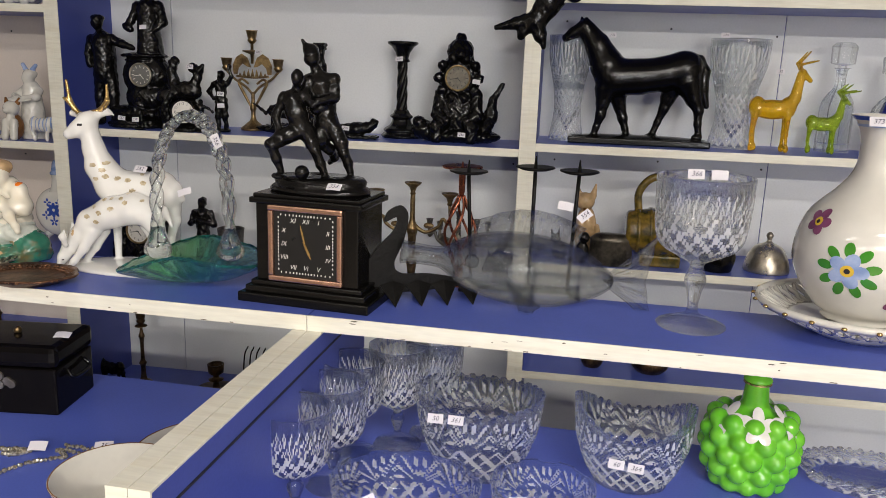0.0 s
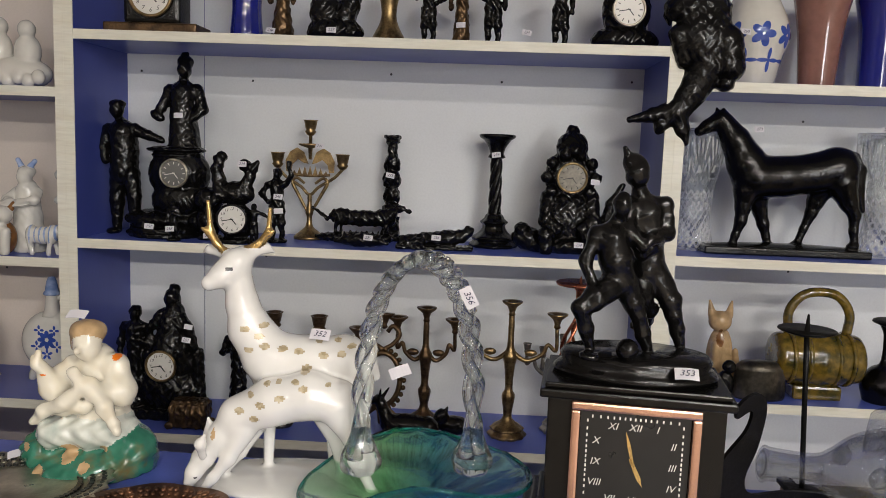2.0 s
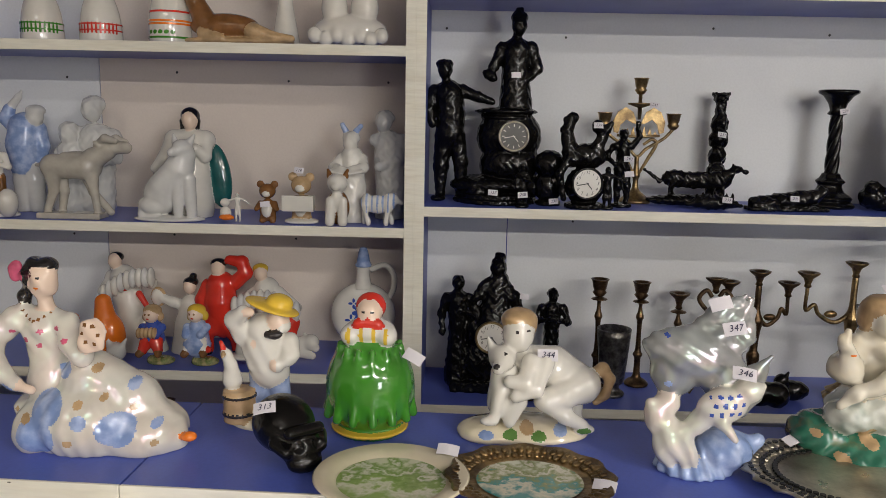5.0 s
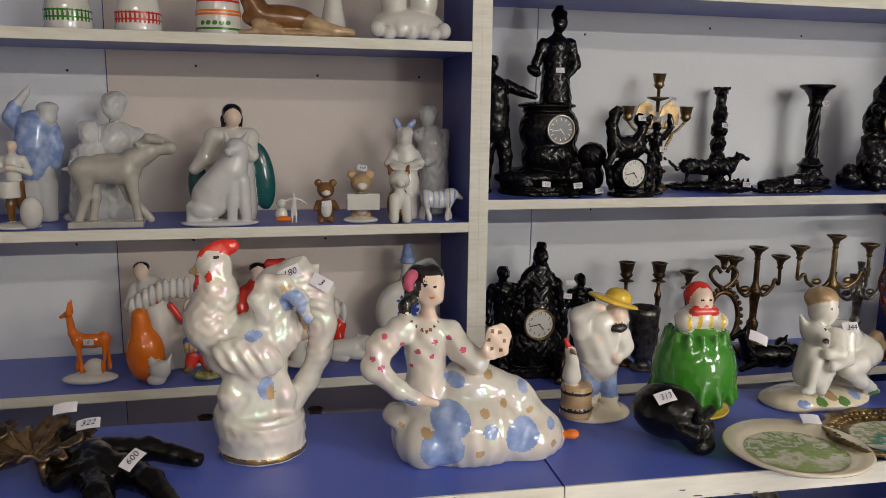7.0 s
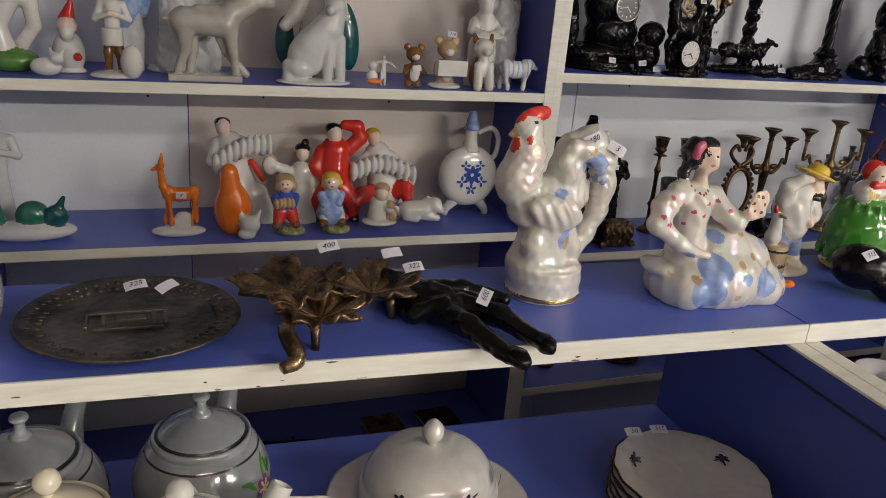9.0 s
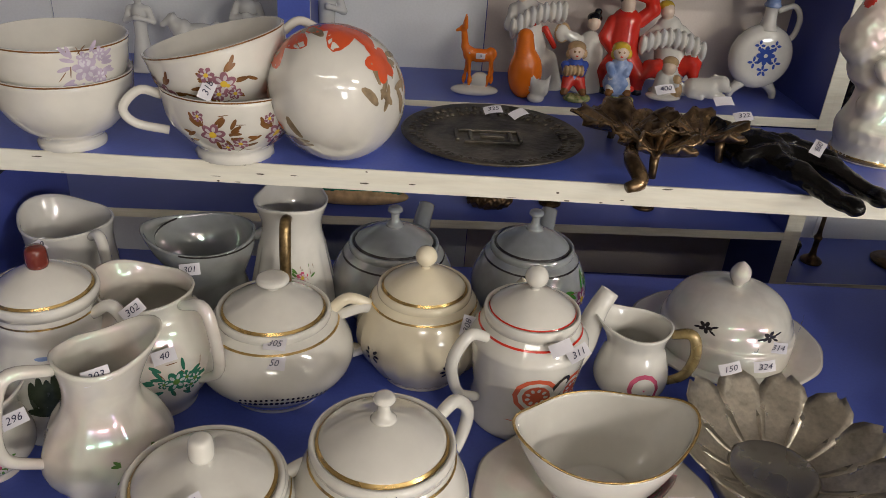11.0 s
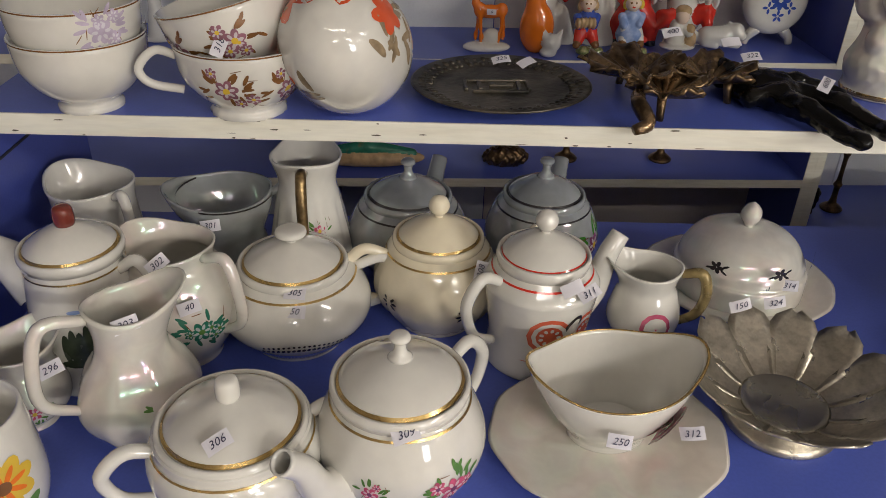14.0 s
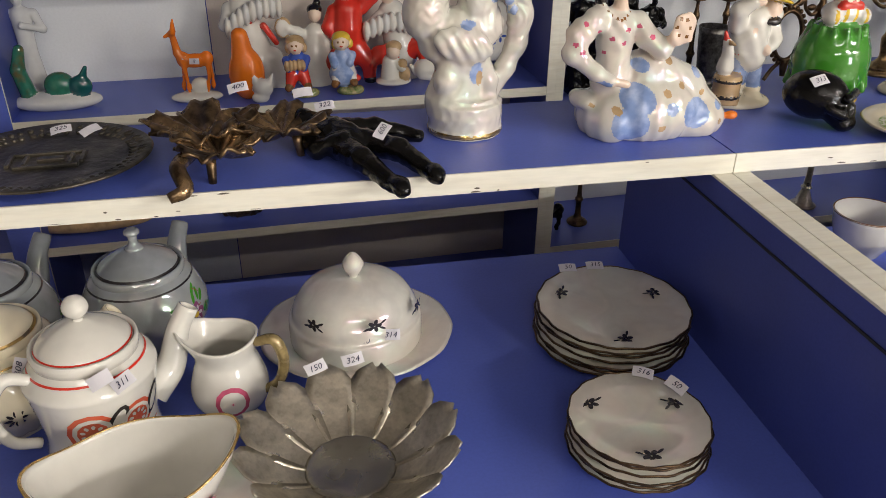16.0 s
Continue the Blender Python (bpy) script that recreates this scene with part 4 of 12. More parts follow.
def boy_with_dog():
    p = [ell((0, 0, 0.003), (0.066, 0.036, 0.012), 2),
         ell((-0.035, -0.010, 0.004), (0.030, 0.026, 0.013), 2),
         ell((-0.009, -0.012, 0.105), (0.0152, 0.0157, 0.0184), 0),
         ell((-0.008, -0.006, 0.117), (0.0178, 0.0168, 0.0126), 1),
         ell((-0.014, -0.016, 0.121), (0.0084, 0.0084, 0.0047), 1),
         ell((0.002, -0.004, 0.110), (0.0073, 0.0105, 0.0084), 1),
         cap((-0.004, -0.006, 0.085), (0.000, -0.004, 0.078), 0.0079, 0.0126, 0),
         *chain([(0.003, 0.000, 0.073), (0.027, 0.000, 0.069), (0.052, 0.004, 0.052)], [0.0178, 0.0199, 0.0199], 0),
         *chain([(0.056, -0.004, 0.052), (0.035, -0.018, 0.046), (0.018, -0.024, 0.043)], [0.0189, 0.0136, 0.0105], 0),
         *chain([(0.018, -0.024, 0.042), (0.039, -0.022, 0.026), (0.055, -0.020, 0.017)], [0.0100, 0.0079, 0.0063], 0),
         *chain([(0.048, 0.014, 0.038), (0.049, 0.012, 0.018), (0.056, 0.010, 0.004)], [0.0157, 0.0105, 0.0073], 0),
         ell((0.058, -0.018, 0.012), (0.0105, 0.0063, 0.0047), 0),
         *chain([(0.004, -0.020, 0.078), (-0.002, -0.034, 0.062), (-0.017, -0.034, 0.064)], [0.0100, 0.0079, 0.0063], 0),
         *chain([(0.018, -0.020, 0.079), (0.008, -0.034, 0.056), (-0.011, -0.036, 0.050)], [0.0084, 0.0068, 0.0058], 0),
         ell((-0.024, -0.020, 0.083), (0.0136, 0.0147, 0.0126), 0, (0, 20, 0)),
         cap((-0.024, -0.030, 0.082), (-0.029, -0.042, 0.079), 0.0094, 0.0058, 0),
         ell((-0.031, -0.046, 0.082), (0.0026, 0.0026, 0.0021), 4),
         cap((-0.033, -0.016, 0.089), (-0.038, -0.014, 0.101), 0.0052, 0.0016, 0),
         cap((-0.017, -0.014, 0.090), (-0.014, -0.012, 0.100), 0.0052, 0.0016, 0),
         cap((-0.021, -0.016, 0.066), (-0.020, -0.014, 0.037), 0.0136, 0.0178, 0),
         cap((-0.025, -0.026, 0.052), (-0.031, -0.030, 0.024), 0.0073, 0.0052, 0),
         ell((-0.036, -0.034, 0.024), (0.0084, 0.0052, 0.0042), 0),
         cap((-0.009, -0.024, 0.041), (-0.016, -0.028, 0.022), 0.0105, 0.0063, 0),
         *chain([(0.062, 0.004, 0.057), (0.077, 0.004, 0.067), (0.085, 0.004, 0.056), (0.081, 0.004, 0.039), (0.072, 0.004, 0.032)], [0.0052, 0.0058, 0.0052, 0.0042, 0.0037], 1)]
    paint = [
        ((-0.011, -0.030, 0.110), (0.0021, 0.014, 0.0013), 4),
        ((0.000, -0.030, 0.111), (0.0021, 0.014, 0.0013), 4),
        ((-0.022, -0.040, 0.091), (0.0016, 0.014, 0.0016), 4),
        ((-0.038, -0.030, 0.009), (0.0073, 0.03, 0.0037), 3),
        ((-0.015, -0.030, 0.009), (0.0073, 0.03, 0.0037), 5),
        ((0.013, -0.030, 0.008), (0.0073, 0.03, 0.0037), 5),
        ((0.035, -0.030, 0.011), (0.0073, 0.03, 0.0037), 3),
        ((0.057, -0.030, 0.012), (0.0073, 0.03, 0.0037), 5),
        ((0.002, -0.030, 0.013), (0.0073, 0.03, 0.0037), 1)]
    return figure("boy_and_dog_figurine", p, [PORC, TAN, CREAM, SOFTBLUE, DARKP, LEAFG], pose(-1.236, 1.150, CT), "white porcelain boy crouching with a dog on a flowered base", "figurine", 0.0015, 0.004, 0.0002, 120, paint)


def fish_pair():
    p = [ell((-0.001, 0.000, 0.001), (0.0342, 0.0294, 0.0180), 1),
         ell((0.023, -0.004, 0.021), (0.0261, 0.0214, 0.0199), 1),
         ell((-0.027, -0.012, 0.031), (0.0152, 0.0142, 0.0228), 0),
         ell((-0.038, -0.010, 0.050), (0.0114, 0.0104, 0.0123), 0),
         *chain([(-0.029, -0.006, 0.065), (-0.040, -0.010, 0.058), (-0.046, -0.012, 0.066)], [0.0114, 0.0085, 0.0043], 0),
         *chain([(-0.047, 0.000, 0.115), (-0.036, 0.000, 0.114), (-0.019, 0.000, 0.110), (0.000, 0.002, 0.104), (0.019, 0.004, 0.091), (0.028, 0.004, 0.066)], [0.0062, 0.0142, 0.0218, 0.0237, 0.0209, 0.0171], 2),
         ell((-0.024, 0.000, 0.092), (0.0209, 0.0161, 0.0237), 2, (0, -20, 0)),
         *chain([(-0.007, 0.002, 0.121), (0.014, 0.004, 0.145), (0.035, 0.004, 0.160)], [0.0123, 0.0085, 0.0024], 2),
         *chain([(0.008, 0.002, 0.122), (0.029, 0.004, 0.138), (0.041, 0.004, 0.157)], [0.0142, 0.0095, 0.0024], 2),
         *chain([(0.019, 0.002, 0.108), (0.038, 0.004, 0.124), (0.043, 0.004, 0.147)], [0.0142, 0.0085, 0.0028], 2),
         *chain([(0.032, 0.006, 0.076), (0.051, 0.006, 0.091), (0.064, 0.006, 0.105)], [0.0114, 0.0062, 0.0019], 2),
         *chain([(0.038, 0.006, 0.056), (0.053, 0.006, 0.067), (0.061, 0.006, 0.094)], [0.0095, 0.0047, 0.0019], 2),
         ell((0.014, -0.022, 0.068), (0.0228, 0.0123, 0.0161), 0, (0, -14, 0)),
         ell((0.035, -0.022, 0.082), (0.0123, 0.0095, 0.0104), 0),
         cap((0.042, -0.022, 0.084), (0.048, -0.022, 0.087), 0.0062, 0.0028, 0),
         *chain([(-0.002, -0.018, 0.054), (-0.017, -0.018, 0.040), (-0.011, -0.018, 0.019)], [0.0104, 0.0076, 0.0095], 0),
         cap((0.013, -0.030, 0.055), (0.023, -0.034, 0.042), 0.0057, 0.0028, 0),
         *chain([(0.038, 0.000, 0.021), (0.055, 0.000, 0.028), (0.051, 0.000, 0.017)], [0.0123, 0.0057, 0.0047], 1)]
    paint = [
        ((-0.034, -0.030, 0.127), (0.0028, 0.03, 0.0028), 3),
        ((0.001, -0.045, 0.078), (0.0028, 0.02, 0.0026), 3),
        ((0.005, -0.045, 0.071), (0.0028, 0.02, 0.0026), 3),
        ((0.002, -0.045, 0.063), (0.0028, 0.02, 0.0026), 3),
        ((0.009, -0.045, 0.079), (0.0028, 0.02, 0.0026), 3),
        ((0.013, -0.045, 0.072), (0.0028, 0.02, 0.0026), 3),
        ((0.010, -0.045, 0.064), (0.0028, 0.02, 0.0026), 3),
        ((0.017, -0.045, 0.079), (0.0028, 0.02, 0.0026), 3),
        ((0.021, -0.045, 0.072), (0.0028, 0.02, 0.0026), 3),
        ((0.018, -0.045, 0.065), (0.0028, 0.02, 0.0026), 3),
        ((0.025, -0.045, 0.080), (0.0028, 0.02, 0.0026), 3),
        ((0.029, -0.045, 0.073), (0.0028, 0.02, 0.0026), 3),
        ((0.026, -0.045, 0.065), (0.0028, 0.02, 0.0026), 3),
        ((0.037, -0.030, 0.044), (0.0047, 0.02, 0.0076), 1),
        ((0.030, -0.035, 0.043), (0.0043, 0.02, 0.0057), 4),
        ((-0.032, -0.030, 0.084), (0.0066, 0.02, 0.0047), 1)]

    def fins(x, y, z):
        return 0.0005 * np.clip((z - 0.085) / 0.03, 0, 1) * np.sin(620 * (x * 0.5 + z * 0.8)) + 0.0010 * np.clip((0.05 - z) / 0.03, 0, 1) * np.sin(16 * np.arctan2(y, x) + 160 * z)
    return figure("fish_pair_figurine", p, [PEARL, SOFTBLUE, PEARL_B, BLUEG, TAN], pose(-1.087, 1.078, CT), "two pale porcelain fish leaping from blue waves", "figurine", 0.0016, 0.005, 0.0003, 120, paint, relief=fins)


def kneeling_girl():
    p = [ell((-0.006, 0.000, 0.007), (0.0646, 0.0475, 0.0228), 2),
         ell((-0.049, -0.004, 0.019), (0.0295, 0.0285, 0.0228), 2),
         ell((0.035, -0.004, 0.021), (0.0247, 0.0285, 0.0266), 2),
         ell((-0.011, -0.030, 0.004), (0.0428, 0.0238, 0.0124), 2),
         ell((-0.003, -0.006, 0.046), (0.0437, 0.0314, 0.0219), 5),
         ell((-0.032, -0.022, 0.044), (0.0209, 0.0190, 0.0162), 5),
         *chain([(0.002, 0.000, 0.063), (-0.002, 0.000, 0.095), (-0.002, 0.000, 0.111)], [0.0285, 0.0238, 0.0200], 0),
         ell((-0.003, -0.016, 0.132), (0.0133, 0.0143, 0.0157), 0),
         ell((-0.006, -0.008, 0.145), (0.0176, 0.0171, 0.0124), 1),
         ell((-0.017, -0.004, 0.134), (0.0076, 0.0124, 0.0124), 1),
         ell((-0.005, -0.034, 0.131), (0.0033, 0.0038, 0.0033), 0),
         *chain([(-0.024, -0.006, 0.107), (-0.040, -0.016, 0.089), (-0.035, -0.020, 0.086), (-0.044, -0.028, 0.111)], [0.0114, 0.0124, 0.0114, 0.0067], 0),
         cap((-0.046, -0.030, 0.115), (-0.045, -0.030, 0.127), 0.0048, 0.0033, 0),
         cap((-0.049, -0.030, 0.114), (-0.051, -0.030, 0.122), 0.0038, 0.0024, 0),
         *chain([(0.020, -0.006, 0.110), (0.029, -0.012, 0.086), (0.011, -0.030, 0.089), (-0.003, -0.036, 0.106)], [0.0133, 0.0143, 0.0095, 0.0062], 0),
         ell((-0.006, -0.038, 0.112), (0.0062, 0.0043, 0.0057), 0),
         *chain([(0.004, -0.036, 0.099), (-0.014, -0.040, 0.081), (-0.037, -0.038, 0.071), (-0.048, -0.036, 0.060)], [0.0071, 0.0076, 0.0062, 0.0048], 0),
         *chain([(0.009, -0.034, 0.099), (0.023, -0.036, 0.077), (0.034, -0.034, 0.054)], [0.0071, 0.0071, 0.0052], 0),
         cap((-0.026, -0.030, 0.071), (0.002, -0.034, 0.075), 0.0076, 0.0067, 0)]
    paint = [
        ((0.025, -0.020, 0.124), (0.0057, 0.02, 0.0062), 3),
        ((-0.015, -0.050, 0.141), (0.0019, 0.02, 0.0012), 4),
        ((-0.006, -0.050, 0.141), (0.0019, 0.02, 0.0012), 4),
        ((-0.009, -0.050, 0.131), (0.0024, 0.02, 0.0011), 3),
        ((-0.021, -0.040, 0.106), (0.0076, 0.012, 0.0095), 4),
        ((-0.040, -0.040, 0.105), (0.0029, 0.02, 0.0014), 3),
        ((-0.064, -0.050, 0.029), (0.0086, 0.03, 0.0068), 4),
        ((-0.016, -0.050, 0.028), (0.0124, 0.03, 0.0099), 4),
        ((0.017, -0.050, 0.031), (0.0067, 0.03, 0.0053), 4),
        ((-0.043, -0.050, 0.010), (0.0067, 0.03, 0.0053), 4),
        ((0.004, -0.050, 0.017), (0.0057, 0.03, 0.0046), 4)]

    def robe(x, y, z):
        return 0.0014 * np.clip((0.085 - z) / 0.02, 0, 1) * np.sin(x * 330 + 2.2 * np.sin(z * 160)) * np.sin(z * 210 + y * 150) + 0.0009 * np.clip((z - 0.085) / 0.02, 0, 1) * np.clip((0.125 - z) / 0.01, 0, 1) * np.sin(x * 240 + z * 300)
    return figure("kneeling_girl_figurine", p, [IVORY, TAN, MOSS, ORANGE, TAN, PALEROBE], pose(-0.907, 1.125, CT), "cream porcelain girl kneeling on a mossy green base", "figurine", 0.0017, 0.005, 0.0004, 100, paint, relief=robe)


def deer_pair():
    p = [ell((0.012, 0.006, 0.002), (0.125, 0.052, 0.010), 0),
         *chain([(-0.064, 0.006, 0.219), (-0.074, 0.000, 0.209), (-0.085, -0.006, 0.202)], [0.0152, 0.0121, 0.0079], 0),
         ell((-0.059, 0.008, 0.224), (0.0126, 0.0115, 0.0115), 0),
         *chain([(-0.050, 0.012, 0.229), (-0.038, 0.020, 0.235), (-0.030, 0.024, 0.231)], [0.0052, 0.0047, 0.0016], 0),
         *chain([(-0.078, 0.012, 0.228), (-0.093, 0.020, 0.231), (-0.101, 0.024, 0.228)], [0.0047, 0.0042, 0.0016], 0),
         *chain([(-0.072, 0.008, 0.230), (-0.083, 0.008, 0.239), (-0.088, 0.006, 0.251), (-0.090, 0.004, 0.280)], [0.0031, 0.0031, 0.0029, 0.0021], 1),
         cap((-0.086, 0.006, 0.245), (-0.095, 0.002, 0.254), 0.0026, 0.0016, 1),
         *chain([(-0.059, 0.012, 0.233), (-0.043, 0.014, 0.239), (-0.033, 0.014, 0.251), (-0.031, 0.012, 0.275)], [0.0031, 0.0031, 0.0029, 0.0021], 1),
         cap((-0.037, 0.014, 0.245), (-0.027, 0.010, 0.253), 0.0026, 0.0016, 1),
         *chain([(-0.062, 0.008, 0.210), (-0.058, 0.012, 0.179), (-0.051, 0.014, 0.154), (-0.035, 0.016, 0.131)], [0.0136, 0.0157, 0.0210, 0.0262], 0),
         *chain([(-0.030, 0.016, 0.124), (0.010, 0.018, 0.124), (0.044, 0.018, 0.127), (0.056, 0.018, 0.118)], [0.0273, 0.0241, 0.0231, 0.0210], 0),
         cap((0.065, 0.018, 0.128), (0.076, 0.020, 0.110), 0.0094, 0.0047, 0),
         *chain([(0.056, 0.022, 0.105), (0.061, 0.024, 0.076), (0.053, 0.022, 0.044), (0.057, 0.022, 0.008)], [0.0178, 0.0084, 0.0058, 0.0047], 0),
         *chain([(-0.037, 0.018, 0.110), (-0.031, 0.018, 0.066), (-0.032, 0.018, 0.007)], [0.0147, 0.0068, 0.0047], 0),
         *chain([(0.038, 0.030, 0.098), (0.029, 0.030, 0.059), (0.033, 0.030, 0.007)], [0.0136, 0.0063, 0.0047], 0),
         *chain([(-0.052, -0.018, 0.075), (-0.019, -0.016, 0.090), (0.016, -0.014, 0.098), (0.043, -0.012, 0.093)], [0.0189, 0.0231, 0.0236, 0.0210], 0),
         *chain([(-0.052, -0.018, 0.075), (-0.069, -0.022, 0.054), (-0.081, -0.026, 0.038)], [0.0178, 0.0126, 0.0105], 0),
         *chain([(-0.085, -0.028, 0.032), (-0.091, -0.032, 0.021), (-0.095, -0.034, 0.012)], [0.0110, 0.0079, 0.0058], 0),
         *chain([(-0.080, -0.022, 0.041), (-0.079, -0.020, 0.056), (-0.082, -0.018, 0.071)], [0.0042, 0.0058, 0.0016], 0),
         *chain([(-0.079, -0.042, 0.042), (-0.079, -0.048, 0.056), (-0.074, -0.050, 0.066)], [0.0037, 0.0047, 0.0016], 0),
         *chain([(-0.046, -0.024, 0.062), (-0.058, -0.030, 0.036), (-0.072, -0.034, 0.017), (-0.083, -0.036, 0.003)], [0.0126, 0.0068, 0.0047, 0.0042], 0),
         *chain([(-0.041, -0.006, 0.060), (-0.054, -0.006, 0.034), (-0.074, -0.006, 0.008)], [0.0115, 0.0063, 0.0047], 0),
         *chain([(0.044, -0.016, 0.087), (0.060, -0.020, 0.058), (0.064, -0.022, 0.041), (0.080, -0.024, 0.010)], [0.0189, 0.0089, 0.0063, 0.0047], 0),
         *chain([(0.031, 0.000, 0.078), (0.043, 0.000, 0.044), (0.047, 0.000, 0.009)], [0.0168, 0.0073, 0.0047], 0),
         cap((0.064, -0.012, 0.099), (0.074, -0.012, 0.075), 0.0052, 0.0026, 0)]
    paint = [
        ((-0.050, -0.012, 0.158), (0.0052, 0.026, 0.0031), 2),
        ((-0.033, -0.012, 0.161), (0.0052, 0.026, 0.0031), 2),
        ((-0.018, -0.012, 0.155), (0.0052, 0.026, 0.0031), 2),
        ((-0.003, -0.012, 0.151), (0.0052, 0.026, 0.0031), 2),
        ((-0.046, -0.012, 0.138), (0.0052, 0.026, 0.0031), 2),
        ((-0.030, -0.012, 0.142), (0.0052, 0.026, 0.0031), 2),
        ((-0.013, -0.012, 0.140), (0.0052, 0.026, 0.0031), 2),
        ((0.003, -0.012, 0.138), (0.0052, 0.026, 0.0031), 2),
        ((0.021, -0.012, 0.147), (0.0052, 0.026, 0.0031), 2),
        ((0.039, -0.012, 0.149), (0.0052, 0.026, 0.0031), 2),
        ((0.027, -0.012, 0.135), (0.0052, 0.026, 0.0031), 2),
        ((0.045, -0.012, 0.137), (0.0052, 0.026, 0.0031), 2),
        ((0.012, -0.012, 0.123), (0.0052, 0.026, 0.0031), 2),
        ((-0.036, -0.012, 0.151), (0.0052, 0.026, 0.0031), 2),
        ((0.054, -0.012, 0.144), (0.0052, 0.026, 0.0031), 2),
        ((-0.037, -0.050, 0.101), (0.0052, 0.03, 0.0034), 2),
        ((-0.022, -0.050, 0.112), (0.0052, 0.03, 0.0034), 2),
        ((-0.005, -0.050, 0.122), (0.0052, 0.03, 0.0034), 2),
        ((0.015, -0.050, 0.123), (0.0052, 0.03, 0.0034), 2),
        ((0.032, -0.050, 0.125), (0.0052, 0.03, 0.0034), 2),
        ((-0.046, -0.050, 0.086), (0.0052, 0.03, 0.0034), 2),
        ((-0.025, -0.050, 0.093), (0.0052, 0.03, 0.0034), 2),
        ((-0.007, -0.050, 0.100), (0.0052, 0.03, 0.0034), 2),
        ((0.015, -0.050, 0.110), (0.0052, 0.03, 0.0034), 2),
        ((0.037, -0.050, 0.113), (0.0052, 0.03, 0.0034), 2),
        ((-0.031, -0.050, 0.079), (0.0052, 0.03, 0.0034), 2),
        ((-0.011, -0.050, 0.114), (0.0052, 0.03, 0.0034), 2),
        ((0.006, -0.050, 0.115), (0.0052, 0.03, 0.0034), 2),
        ((0.044, -0.050, 0.126), (0.0052, 0.03, 0.0034), 2),
        ((-0.065, -0.012, 0.217), (0.0037, 0.016, 0.0021), 3),
        ((-0.075, -0.055, 0.035), (0.0031, 0.016, 0.0021), 3),
        ((-0.072, -0.035, 0.061), (0.0021, 0.008, 0.0063), 4),
        ((-0.087, -0.055, 0.019), (0.0026, 0.02, 0.0021), 3),
        ((-0.078, -0.030, 0.203), (0.0021, 0.02, 0.0016), 3),
        ((-0.043, -0.030, 0.195), (0.0021, 0.02, 0.0073), 1)]
    return figure("deer_pair_figurine", p, [DEERW, GOLD, KHAKI, DARKP, TAN], pose(-0.700, 1.110, CT), "two white porcelain deer with gold spots and antlers on a base", "figurine", 0.0017, 0.005, 0, 100, paint)


rooster(), seated_lady(), yellow_hat_man(), green_doll(), black_skull(), boy_with_dog(), fish_pair(), kneeling_girl(), deer_pair()


def basket_glass():
    """Thin glass that runs from yellow-green at one end to deep teal at the other."""
    mat = material("basket_glass", (0.5, 0.9, 0.5), 0.03, transmission=0.95, ior=1.5, vary=0.0, rough_vary=0.01)
    n, l = nodes_of(mat)
    sep, co, ramp = n.new("ShaderNodeSeparateXYZ"), n.new("ShaderNodeTexCoord"), n.new("ShaderNodeValToRGB")
    mr = n.new("ShaderNodeMapRange")
    mr.inputs["From Min"].default_value, mr.inputs["From Max"].default_value = -0.08, 0.09
    l.new(co.outputs["Object"], sep.inputs[0])
    l.new(sep.outputs["X"], mr.inputs["Value"])
    l.new(mr.outputs[0], ramp.inputs[0])
    cr = ramp.color_ramp
    cr.elements[0].position, cr.elements[0].color = 0.0, (0.62, 0.92, 0.66, 1)
    cr.elements[1].position, cr.elements[1].color = 1.0, (0.30, 0.72, 0.80, 1)
    for pos, c in ((0.3, (0.22, 0.74, 0.28, 1)), (0.6, (0.03, 0.36, 0.42, 1))):
        cr.elements.new(pos).color = c
    l.new(ramp.outputs[0], n["Principled BSDF"].inputs["Base Color"])
    clear(mat, 0.25)
    return mat


BASKETGLASS = basket_glass()


